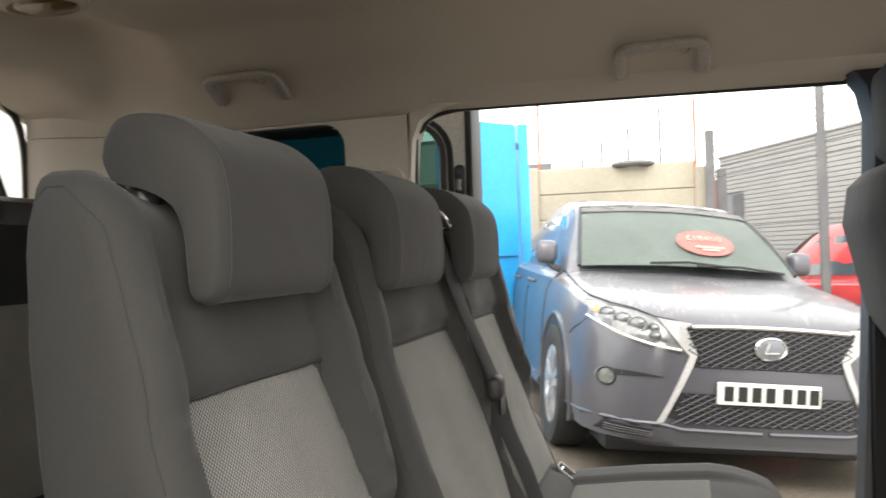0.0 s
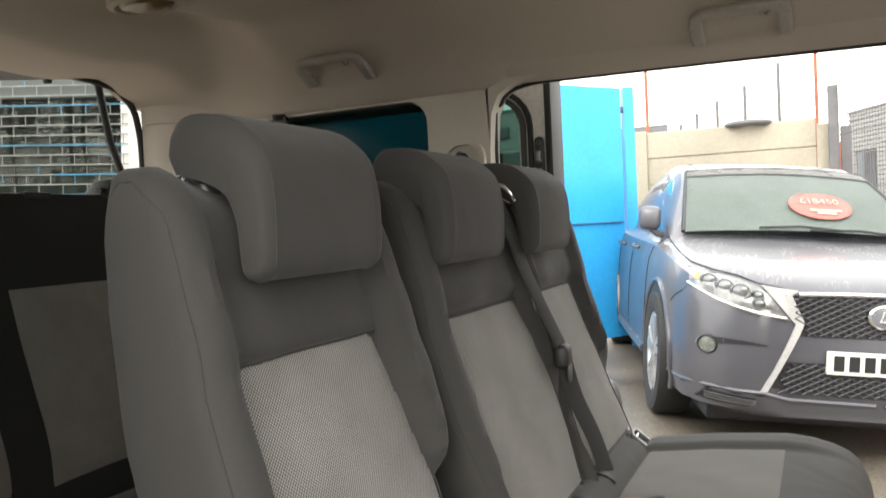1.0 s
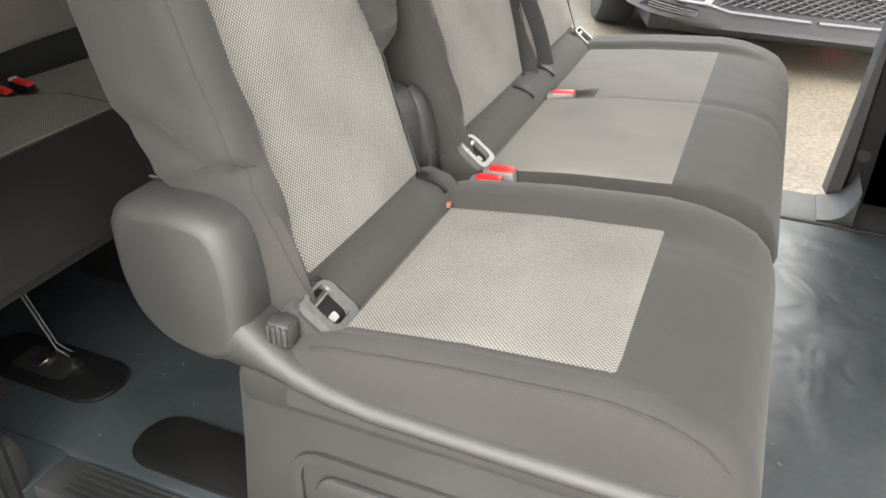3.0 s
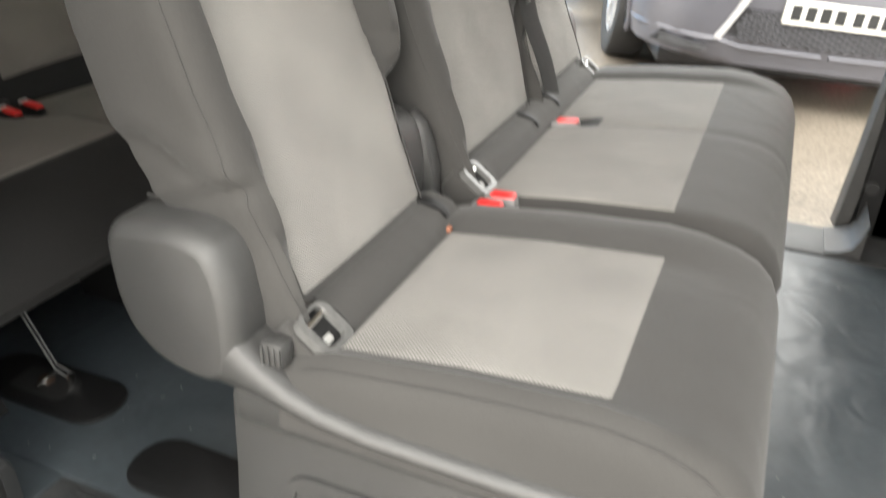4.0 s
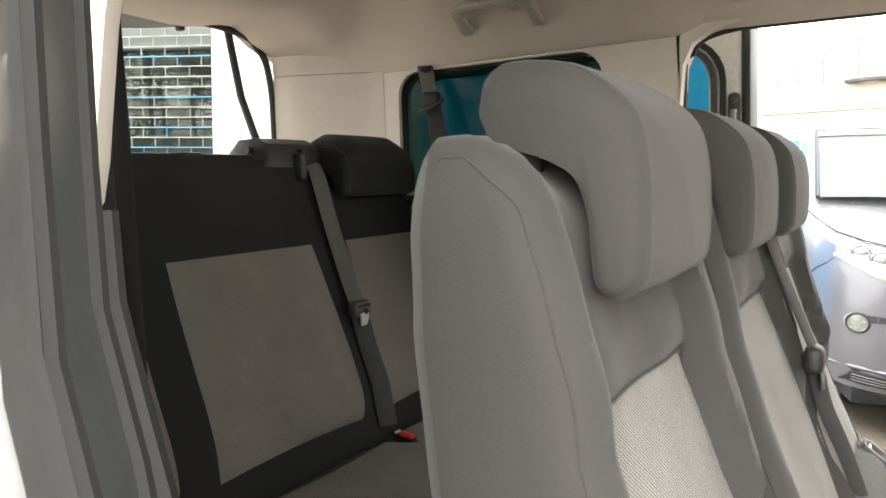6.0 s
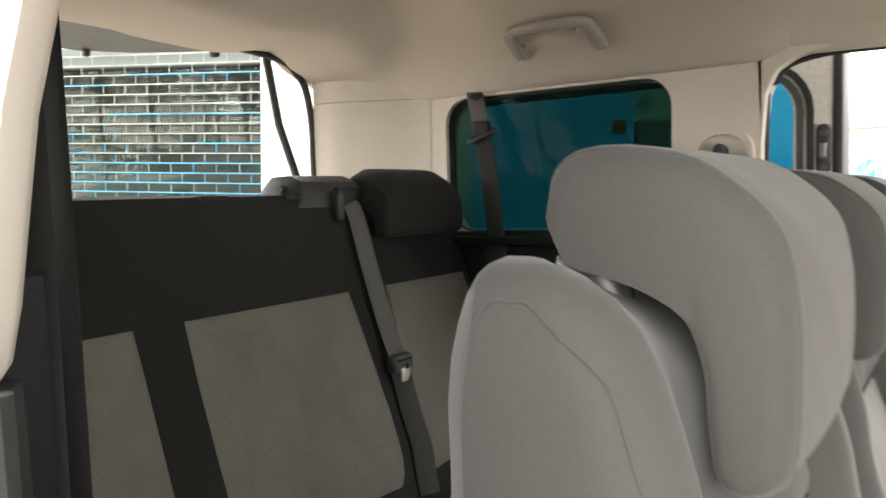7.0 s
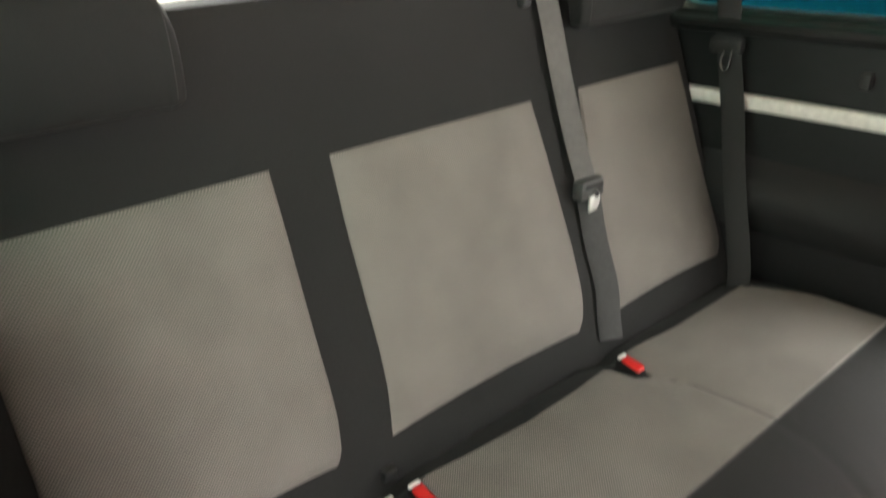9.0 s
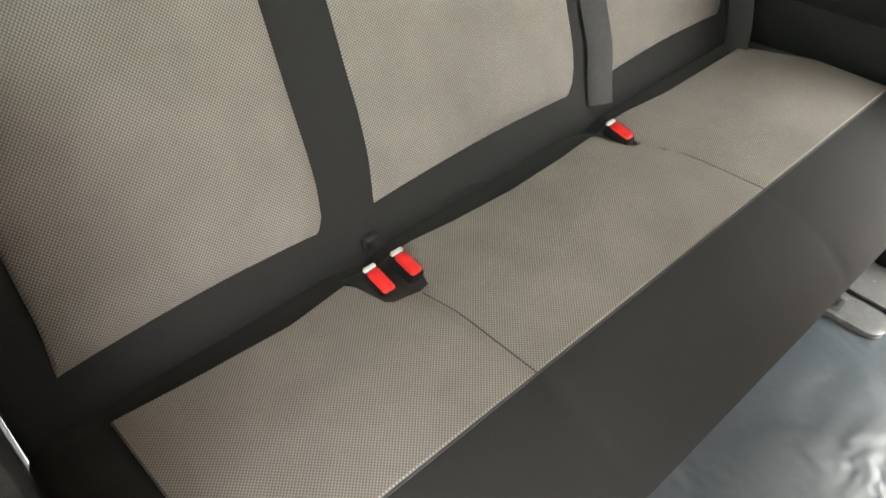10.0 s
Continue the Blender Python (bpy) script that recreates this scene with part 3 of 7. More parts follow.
def seat_back(s, parent):
    rings = []
    for z, k in [(z, 0) for z in np.linspace(0.60, 1.2, 61)] + [(1.225, 0.0), (1.25, 0.008), (1.27, 0.028), (1.285, 0.062), (1.295, 0.11), (1.302, 0.19), (1.306, 0.32), (1.308, 0.55)]:
        y0, i0, i1, y1 = (interp(z, t) for t in s)
        waist = 0.018 * smooth(0.95, 0.7, z)
        a, b = y0 + waist, y1
        ins = k * (y1 - y0) * 0.5
        a, b = a + ins * 0.8, b - ins * 0.8
        xr = interp(z, REAR)
        slim = min(1.0, (interp(z, FRONT) - xr) / 0.11)
        ring = []
        yy = [a + 0.005, a + 0.014, a + 0.03] + [a + 0.03 + (b - a - 0.06) * t for t in np.linspace(0, 1, 25)[1:-1]] + [b - 0.03, b - 0.014, b - 0.005]
        for y in yy:
            e = max(0.0, 1 - min(y - a, b - y) / 0.032)
            ring.append((back_x(y, z, s) - 0.024 * slim * e * e, y))
        n = 9
        fa, fb = ring[0][0] - 0.014 * slim, xr + 0.035 * slim
        fc = ring[-1][0] - 0.014 * slim
        side_b = [(fc + (fb - fc) * t, b) for t in np.linspace(0, 1, n)]
        side_a = [(fa + (fb - fa) * t, a) for t in np.linspace(1, 0, n)]
        rear = [(xr + 0.012 * slim, b - 0.022)] + [(xr, b - 0.05 + (a - b + 0.1) * t) for t in np.linspace(0, 1, 5)] + [(xr + 0.012 * slim, a + 0.022)]
        ring = ring + side_b + rear + side_a
        cx = sum(p[0] for p in ring) / len(ring)
        wr = lambda x, y: (0.005 if y0 < 0.6 else 0.011) * noise.noise((x * 9, y * 5 + 3, z * 13)) * smooth(1.05, 0.8, z) + 0.002 * noise.noise((x * 14, y * 12, z * 14))
        mid = (y0 + y1) / 2
        dip = lambda y: 0.021 * smooth(0.165, 0.105, abs(y - mid)) * smooth(1.2, 1.29, z)
        rings.append([Vector((cx + (x - cx) * (1 - 0.6 * k), y + wr(x, y) * (1 if y > (a + b) / 2 else -1) - (fold(x, z) if y0 < 0.6 and y < a + 0.03 else 0.0), z - dip(y))) for x, y in ring])
    ob = part("backrest", loft(rings), FABRIC, parent)
    near = [r[0] for r in rings[3:63]] + [rings[63][-1], rings[64][-3], rings[64][-5], rings[64][-7], rings[63][-9]]
    far = [r[28] for r in rings[3:63]] + [rings[63][29], rings[64][31], rings[64][33], rings[64][35], rings[63][37]]
    for line, d in ((near, -0.0002), (far, 0.0002)):
        part("side_seam", tube([p + Vector((0.0002, d, 0)) for p in curve(line, 2)], 0.0009, 6), SEAM, ob)
    return ob


def sheet(func, us, vs, thick, normal):
    """A padded panel over a grid of (u, v), with rolled edges."""
    bm = bmesh.new()
    n = Vector(normal)
    top = []
    for i, u in enumerate(us):
        row = []
        for j, v in enumerate(vs):
            e = min(i, j, len(us) - 1 - i, len(vs) - 1 - j)
            row.append(bm.verts.new(Vector(func(u, v)) + n * (thick * (0.0 if e == 0 else 1.0))))
        top.append(row)
    for a, b in zip(top, top[1:]):
        for j in range(len(vs) - 1):
            bm.faces.new((a[j], a[j + 1], b[j + 1], b[j]))
    low = [[bm.verts.new(v.co - n * 0.012) for v in r] for r in top]
    ru = top[0] + [r[-1] for r in top[1:]] + top[-1][-2::-1] + [r[0] for r in top[-2:0:-1]]
    rl = low[0] + [r[-1] for r in low[1:]] + low[-1][-2::-1] + [r[0] for r in low[-2:0:-1]]
    for r in low[1:-1]:
        for v in r[1:-1]:
            bm.verts.remove(v)
    for i in range(len(ru)):
        j = (i + 1) % len(ru)
        bm.faces.new((ru[i], ru[j], rl[j], rl[i]))
    return bm


def edges(a, b, n, e=0.006):
    return [a, a + e] + [a + (b - a) * t for t in np.linspace(0, 1, n)[1:-1]] + [b - e, b]


def back_details(s, parent, top=1.066):
    across = lambda k, z: interp(z, s[1]) + (interp(z, s[2]) - interp(z, s[1])) * k
    on = lambda z, k: (back_x(across(k, z), z, s), across(k, z), z)
    part("back_insert", sheet(on, edges(0.705, top, 18), edges(0, 1, 13, 0.012), 0.0016, (0.93, 0, 0.36)), WEAVE_BACK, parent, "pale woven insert")
    part("back_crease", tube([Vector(on(top + 0.004, k)) + Vector((0.001, 0, 0)) for k in np.linspace(-0.02, 1.02, 12)], 0.0022, 6), SEAM, parent)
    for k in (0, 1):
        part("seam", tube([Vector((back_x(across(k, z), z, s) + 0.001, across(k, z) + (0.004 if k else -0.004), z)) for z in np.linspace(0.66, 1.2, 20)], 0.0014, 6), SEAM, parent)


HR = curve([(-0.544, 0, 1.334), (-0.538, 0, 1.356), (-0.515, 0, 1.367), (-0.467, 0, 1.361), (-0.438, 0, 1.345), (-0.415, 0, 1.32), (-0.406, 0, 1.29), (-0.403, 0, 1.25), (-0.405, 0, 1.198), (-0.413, 0, 1.179), (-0.43, 0, 1.172), (-0.444, 0, 1.182), (-0.448, 0, 1.21), (-0.451, 0, 1.246), (-0.463, 0, 1.276), (-0.49, 0, 1.294), (-0.522, 0, 1.304), (-0.541, 0, 1.315)], 3)


def headrest(y0, y1, parent, mat, move=(0, 0, 0), tall=1.0, rnd=0.03):
    """A hooked headrest: a pad in front and a horn that runs back over the posts."""
    m = Vector(move)
    zt, zb = 1.36 + 0.007 * tall, 1.36 - 0.188 * tall

    def place(p, y, off):
        d = min(y - y0, y1 - y)
        cut = rnd - math.sqrt(max(0.0, rnd * rnd - max(0.0, rnd - d) ** 2))
        z = 1.36 + (p.z - 1.36) * tall
        z = zb + (z - zb) * (zt - cut - zb) / (zt - zb)
        bulge = 0.006 * math.sin(math.pi * (y - y0) / (y1 - y0)) * smooth(-0.44, -0.41, p.x)
        return Vector((p.x + bulge, y, z)) + off + m

    rings = []
    for y, s in ((y0, 0.011), (y0 + 0.002, 0.006), (y0 + 0.006, 0.0026), (y0 + 0.012, 0.0006), (y0 + 0.018, -0.0014), (y0 + 0.024, 0.0), *[(y0 + 0.03 + (y1 - y0 - 0.06) * t, 0.0) for t in np.linspace(0, 1, 9)], (y1 - 0.024, 0.0), (y1 - 0.018, -0.0014), (y1 - 0.012, 0.0006), (y1 - 0.006, 0.0026), (y1 - 0.002, 0.006), (y1, 0.011)):
        ring = []
        for k, p in enumerate(HR[:-1]):
            d = (HR[(k + 1) % (len(HR) - 1)] - HR[k - 1]).normalized()
            ring.append(place(p, y, Vector((-d.z, 0, d.x)) * -s))
        rings.append(ring)
    hr = part("headrest", loft(rings), mat, parent)
    for y in (y0 + 0.016, y1 - 0.016):
        part("piping", tube([place(p, y, Vector((0, 0, 0))) for p in HR[2:26]], 0.0012, 6), SEAM, hr)
    part("under_plate", ribbon([place(p, (y0 + y1) / 2, Vector((0.002, 0, -0.003))) for p in [HR[k] for k in (51, 48, 45, 42, 39, 36)]], (0, 1, 0), y1 - y0 - 0.05, 0.003), PLASTIC_BLACK, hr, "black plastic plate under the headrest")
    for y in (y0 + 0.035, y0 + 0.17):
        part("post", tube([Vector((-0.528, y, 1.26)) + m, Vector((-0.52, y, 1.33)) + m], 0.006, 8), CHROME, hr, "chrome headrest post")
        part("collar", loft([[Vector((-0.524 + 0.026 * r * math.cos(a), y + 0.017 * r * math.sin(a), z)) + m for a in np.linspace(0, 2 * math.pi, 19)[:-1]] for z, r in ((1.262, 1.0), (1.291, 1.0), (1.299, 0.9), (1.304, 0.6), (1.305, 0.3))]), GUIDE_CAP, hr, "smooth grey post guide")
        part("spring", tube([Vector((-0.494, y, 1.285)) + m, Vector((-0.494, y, 1.304)) + m], 0.006, 10), BRASS, hr, "brass-coloured release stud")
    return hr


CUSH = ((-0.30, 0.648), (-0.25, 0.668), (-0.1, 0.687), (0.05, 0.698), (0.125, 0.696), (0.172, 0.682), (0.203, 0.652), (0.216, 0.608))


def cush_z(x, y, s):
    y0, i0, i1, y1 = s
    b = smooth(i0, i0 - 0.03, y) if y < i0 else smooth(i1, i1 + 0.03, y) if y > i1 else 0.0
    z = interp(x, CUSH) + 0.012 * b * smooth(0.2, 0.05, x)
    if y1 - y0 > 0.6:
        c = 1.449 + 0.03 * smooth(-0.1, -0.22, x)
        z -= 0.016 * math.exp(-(((y - c) / 0.028) ** 2)) * smooth(-0.10, -0.23, x) + 0.0035 * math.exp(-(((y - c) / 0.012) ** 2))
    return z + 0.004 * math.sin(math.pi * min(1, max(0, (y - i0) / (i1 - i0)))) * smooth(-0.28, -0.1, x)


def cushion(s, parent, low=0.575):
    y0, i0, i1, y1 = s
    rings = []
    ys = [y0, y0 + 0.004, y0 + 0.014, y0 + 0.03] + list(np.linspace(y0 + 0.05, y1 - 0.05, 13 if y1 - y0 < 0.6 else 61)) + [y1 - 0.03, y1 - 0.014, y1 - 0.004, y1]
    xs = [-0.30, -0.28, -0.24, -0.18, -0.1, -0.02, 0.05, 0.1, 0.145, 0.175, 0.197, 0.21, 0.216]
    for y in ys:
        d = min(y - y0, y1 - y)
        e = max(0.0, 1 - d / 0.035)
        drop = 0.05 * (1 - math.sqrt(max(0.0, 1 - e * e)))
        pull = 0.02 * e * e
        ring = [Vector((x - pull * smooth(0.0, 0.2, x), y, max(low + 0.02, cush_z(x, y, s) - drop))) for x in xs]
        ring += [Vector((0.212 - pull, y, low + 0.012)), Vector((0.18 - pull, y, low)), Vector((-0.1, y, low)), Vector((-0.3, y, low))]
        rings.append(ring)
    return part("cushion", loft(rings), FABRIC, parent)


def cushion_insert(a, b, s, parent, front=0.048):
    part("cushion_insert", sheet(lambda x, y: (x, y, cush_z(x, y, s)), edges(-0.245, front, 13), edges(a, b, 25, 0.003), 0.0016, (0, 0, 1)), WEAVE_SEAT, parent, "pale woven insert")


def tilted(c, up=55, face=0.0):
    """A flat frame at c that faces forwards and up."""
    c = Vector(c)
    a = Vector((0, 1, 0))
    b = Vector((-math.cos(radians(up)), 0, math.sin(radians(up))))
    n = a.cross(b)
    return lambda u, v, d: c + a * u + b * v + n * (-d)


def guide(c, parent, label="grey plastic child seat anchor frame"):
    to = tilted(c, 38)
    g = part("anchor_frame", ring_plate(round_rect(-0.029, 0.029, -0.034, 0.028, 0.015), round_rect(-0.0185, 0.0185, -0.023, 0.024, 0.009), -0.012, to), ANCHOR_GREY, parent, label)
    part("anchor_shell", plate(round_rect(-0.034, 0.034, -0.04, 0.036, 0.018), 0.045, to, 0.008), FABRIC, parent)
    part("anchor_tag", plate(round_rect(-0.009, 0.005, -0.018, -0.008, 0.003), -0.004, to), PLATE_TAG, g)
    part("anchor_well", plate(round_rect(-0.027, 0.027, -0.028, 0.026, 0.01), -0.0025, to), PLASTIC_BLACK, g)
    part("anchor_bar", tube([to(-0.02, 0.012, -0.006), to(0.02, 0.014, -0.006)], 0.004), CHROME, g)
    return g


def slot(y, parent):
    """A black crescent opening cut across the roll behind the cushion."""
    rings = []
    for t in np.linspace(0, 1, 13):
        a = radians(118 - 72 * t)
        w = 0.011 * math.sin(math.pi * (0.12 + 0.8 * t)) ** 0.6
        c = y + 0.010 * math.sin(math.pi * t * 0.9) + 0.006 * t
        ring = []
        for dy, r in ((-w, 0.0585), (-w, 0.065), (0.0, 0.0665), (w, 0.065), (w, 0.0585)):
            ring.append(Vector((-0.305 + r * math.cos(a), c + dy, 0.635 + r * math.sin(a))))
        rings.append(ring)
    cut = part("anchor_slot", loft(rings), PLASTIC_BLACK, parent, "black curved anchor opening")
    part("anchor_bar", tube([Vector((-0.305 + 0.064 * math.cos(radians(104)), y - 0.004, 0.635 + 0.064 * math.sin(radians(104)))), Vector((-0.305 + 0.065 * math.cos(radians(97)), y + 0.003, 0.635 + 0.065 * math.sin(radians(97))))], 0.0028), CHROME, cut)


def buckle(c, parent, lean=(0.35, 0, 0.9), shell=None):
    c, d = Vector(c), Vector(lean).normalized()
    a = Vector((0, 1, 0))
    n = d.cross(a)
    rot = Matrix((-a, d, n)).transposed().to_4x4()
    turn = Matrix.Translation(c) @ rot
    b = part("buckle", box(-0.0125, 0.0125, -0.03, 0.026, -0.03, 0.008, 0.006, 2, turn), shell or PLASTIC_MID, parent, "seat belt buckle")
    part("button", box(-0.0105, 0.0105, -0.02, 0.024, 0.0, 0.0115, 0.005, 3, turn), RED_BUTTON, b, "red release button")
    if shell:
        part("buckle_mouth", box(-0.0105, 0.0105, -0.029, -0.021, 0.0, 0.011, 0.002, 1, turn), SILVER_PLASTIC, b)
    return b


def strap(pts, parent, across, mat=None, label="seat belt webbing"):
    return part("webbing", ribbon(pts, across, 0.046), mat or WEBBING, parent, label)


# single seat beside the near door
S1 = (((0.6, 0.572), (1.3, 0.572)), ((0.6, 0.612), (0.7, 0.624), (0.815, 0.638), (0.9, 0.644), (1.08, 0.641), (1.3, 0.636)),
      ((0.6, 0.935), (0.7, 0.943), (0.8, 0.958), (0.87, 0.966), (0.985, 0.95), (1.08, 0.923), (1.3, 0.905)),
      ((0.6, 0.955), (0.8, 0.974), (0.86, 0.982), (0.905, 1.012), (0.95, 1.03), (1.02, 1.034), (1.1, 1.02), (1.16, 1.006), (1.3, 0.99)))
C1 = (0.545, 0.598, 0.918, 1.03)
seat = thing("single_seat", "charcoal fabric single van seat with pale woven inserts", "seat", at=(-0.15, 0.78, 0.3))


def world_parent(children_of, origin):
    """Parts are modelled in world metres: shift them under their thing."""
    for o in list(scene.objects):
        if o.parent is children_of:
            o.matrix_parent_inverse = Matrix.Translation(origin).inverted()


seat_back(S1, seat)
back_details(S1, seat, 1.08)
part("side_seam", tube(curve([(-0.478, 0.5825, 0.82), (-0.46, 0.582, 0.8225), (-0.414, 0.5805, 0.839), (-0.37, 0.58, 0.864)], 5), 0.0018, 6), SEAM, seat)
headrest(0.66, 0.912, seat, FABRIC)
cushion(C1, seat)
cushion_insert(0.598, 0.918, C1, seat, 0.06)
part("side_seam", tube([Vector((x - 0.01 * smooth(0.0, 0.2, x), C1[0] + 0.0105, cush_z(x, C1[0] + 0.0105, C1) - 0.0125)) for x in np.linspace(-0.27, 0.19, 20)], 0.0011, 6), SEAM, seat)
part("rear_roll", loft([[Vector((-0.305 + 0.062 * math.cos(a), y, 0.635 + 0.062 * math.sin(a))) for a in np.linspace(0, 2 * math.pi, 13)[:-1]] for y in (0.64, 0.655, 0.8, 0.955, 0.985)]), FABRIC, seat)
HINGE = [(-0.511, 0.755), (-0.508, 0.786), (-0.489, 0.806), (-0.44, 0.812), (-0.395, 0.812), (-0.362, 0.80), (-0.346, 0.77), (-0.339, 0.725), (-0.340, 0.69), (-0.342, 0.66), (-0.352, 0.632), (-0.39, 0.614), (-0.45, 0.626), (-0.49, 0.66), (-0.508, 0.708)]


def moulded(outline, levels, sign=1):
    """A moulded cover: a smooth outline drawn in towards its face; levels: y, inset."""
    pts = curve([Vector((x, 0, z)) for x, z in outline] + [Vector((*outline[0], 0)).xzy], 4)[:-1]
    c = sum(pts, Vector()) / len(pts)
    rings = []
    for y, s in levels:
        ring = []
        for k, p in enumerate(pts):
            d = (pts[(k + 1) % len(pts)] - pts[k - 1]).normalized()
            n = Vector((-d.z, 0, d.x))
            n = n if n.dot(c - p) > 0 else -n
            q = p + n * s
            ring.append(Vector((q.x, y, q.z)))
        rings.append(ring)
    return loft(rings)


NEAR_LEVELS = ((0.60, 0.0), (0.56, 0.0), (0.55, 0.001), (0.542, 0.004), (0.536, 0.008), (0.532, 0.0125), (0.530, 0.017), (0.5295, 0.019))
part("hinge_cover", moulded(HINGE, NEAR_LEVELS), PLASTIC, seat, "grained grey plastic hinge cover")
part("hinge_cover", moulded(HINGE, [(1.575 - y, s) for y, s in NEAR_LEVELS]), PLASTIC, seat, "grained grey plastic hinge cover")
rail = []
for x, z, h in ((-0.40, 0.662, 0.042), (-0.36, 0.654, 0.038), (-0.335, 0.645, 0.03), (-0.31, 0.635, 0.022), (-0.28, 0.624, 0.017), (-0.24, 0.613, 0.0145), (-0.184, 0.606, 0.013), (-0.083, 0.604, 0.0125), (0.041, 0.603, 0.0125), (0.126, 0.602, 0.013), (0.165, 0.604, 0.013), (0.18, 0.603, 0.008), (0.184, 0.602, 0.003)):
    rail.append([Vector((x, 0.60 if k in (0, 9) else 0.556 - 0.026 * math.sin(math.pi * (k - 1) / 7) ** 0.6, z + h * math.cos(math.pi * (k - 1) / 7) if 0 < k < 9 else z + (h if k == 0 else -h))) for k in range(10)])
part("side_rail", loft(rail), PLASTIC, seat, "grey plastic side rail under the cushion")
part("pan", box(-0.38, 0.17, 0.56, 1.01, 0.545, 0.60, 0.01), PLASTIC, seat)
base = part("pedestal", loft([[Vector((x, y, z)) for x, y in ((x0, 0.578), (x1, 0.578), (x1, 0.99), (x0, 0.99))] for x0, x1, z in ((-0.415, 0.03, 0.3), (-0.40, 0.08, 0.45), (-0.392, 0.12, 0.57))]), PLASTIC, seat, "grey plastic seat pedestal", False)
part("pedestal_panel", ring_plate(round_rect(-0.325, 0.0, 0.30, 0.475, 0.045), round_rect(-0.312, -0.013, 0.302, 0.462, 0.036), -0.006, along_y(0.577)), PLASTIC, base)
part("pedestal_pocket", plate(round_rect(-0.29, -0.03, 0.302, 0.44, 0.03), -0.008, along_y(0.577), 0.004), PLASTIC, base)
part("front_pad", box(0.12, 0.185, 0.575, 0.66, 0.535, 0.572, 0.012), PLASTIC_BLACK, seat)
guide((-0.278, 0.607, 0.677), seat)
slot(0.935, seat)
plug = part("release_knob", box(-0.322, -0.29, 0.548, 0.575, 0.654, 0.688, 0.007), PLASTIC, seat, "ribbed plastic release knob")
for k in range(4):
    part("knob_ridge", box(-0.318 + 0.0075 * k, -0.3145 + 0.0075 * k, 0.5455, 0.549, 0.66, 0.684, 0.001), PLASTIC, plug)
part("label_tab", box(-0.25, -0.243, 0.908, 0.919, 0.672, 0.68, 0.002), material("orange_tab", (0.2, 0.08, 0.045), 0.7), seat, "small orange tab")
for k, y in enumerate((1.012, 1.04)):
    buckle((-0.225 + 0.012 * k, y + 0.012, 0.668 + 0.006 * k), seat, (0.95, -0.12, 0.1))
world_parent(seat, (-0.15, 0.78, 0.3))

# double seat
S2 = (((0.6, 1.058), (1.3, 1.058)), ((0.6, 1.105), (0.708, 1.12), (0.8, 1.134), (0.95, 1.148), (1.07, 1.138), (1.3, 1.13)),
      ((0.6, 1.455), (0.716, 1.478), (0.8, 1.522), (0.9, 1.537), (0.98, 1.522), (1.07, 1.474), (1.3, 1.46)),
      ((0.6, 1.47), (0.716, 1.495), (0.8, 1.545), (0.9, 1.568), (0.98, 1.562), (1.07, 1.53), (1.16, 1.51), (1.3, 1.503)))
S3 = (((0.6, 1.475), (0.716, 1.5), (0.8, 1.55), (0.9, 1.573), (0.98, 1.567), (1.07, 1.535), (1.16, 1.515), (1.3, 1.508)), ((0.6, 1.52), (0.716, 1.55), (0.9, 1.61), (1.07, 1.6), (1.3, 1.56)),
      ((0.6, 1.88), (0.73, 1.906), (0.9, 1.905), (1.07, 1.868), (1.3, 1.855)), ((0.6, 1.9), (0.8, 1.93), (0.9, 1.955), (1.0, 1.965), (1.1, 1.95), (1.3, 1.935)))
C23 = (1.045, 1.072, 1.818, 1.948)
double = thing("double_seat", "charcoal fabric double van seat with pale woven inserts", "seat", at=(-0.15, 1.5, 0.3))
for s in (S2, S3):
    seat_back(s, double)
    back_details(s, double)
headrest(1.095, 1.345, double, FABRIC, (0.008, 0, -0.01))
headrest(1.5, 1.75, double, FABRIC, (0.012, 0, -0.014))
cushion(C23, double)
cushion_insert(1.072, 1.447, C23, double)
cushion_insert(1.451, 1.818, C23, double)
part("rear_roll", loft([[Vector((-0.305 + 0.062 * math.cos(a), y, 0.635 + 0.062 * math.sin(a))) for a in np.linspace(0, 2 * math.pi, 13)[:-1]] for y in (1.132, 1.145, 1.4, 1.82, 1.835)]), FABRIC, double)
part("hinge_cover", plate([(-0.395, 0.66), (-0.398, 0.76), (-0.388, 0.788), (-0.366, 0.80), (-0.348, 0.785), (-0.338, 0.755), (-0.326, 0.70), (-0.32, 0.65), (-0.34, 0.6), (-0.39, 0.6)], 0.035, along_y(1.028), 0.01), PLASTIC, double, "grained grey plastic hinge cover")
part("hinge_cover", moulded(HINGE, [(2.525 - y, s) for y, s in NEAR_LEVELS]), PLASTIC, double)
part("pan", box(-0.38, 0.17, 1.07, 1.93, 0.545, 0.60, 0.01), PLASTIC, double)
part("pedestal", loft([[Vector((x, y, z)) for x, y in ((x0, 1.12), (x1, 1.12), (x1, 1.88), (x0, 1.88))] for x0, x1, z in ((-0.415, 0.03, 0.3), (-0.392, 0.12, 0.57))]), PLASTIC, double, "", False)
guide((-0.278, 1.098, 0.677), double)
guide((-0.278, 1.872, 0.677), double)
for y in (1.395, 1.545):
    slot(y, double)
buckle((-0.222, 1.472, 0.668), double, (0.95, 0.2, 0.05))
part("buckle_well", sheet(lambda x, y: (x, y, cush_z(x, y, C23)), np.linspace(-0.262, -0.15, 8), np.linspace(1.452, 1.505, 8), 0.0045, (0, 0, 1)), RUBBER, double, "dark buckle pocket")
world_parent(double, (-0.15, 1.5, 0.3))

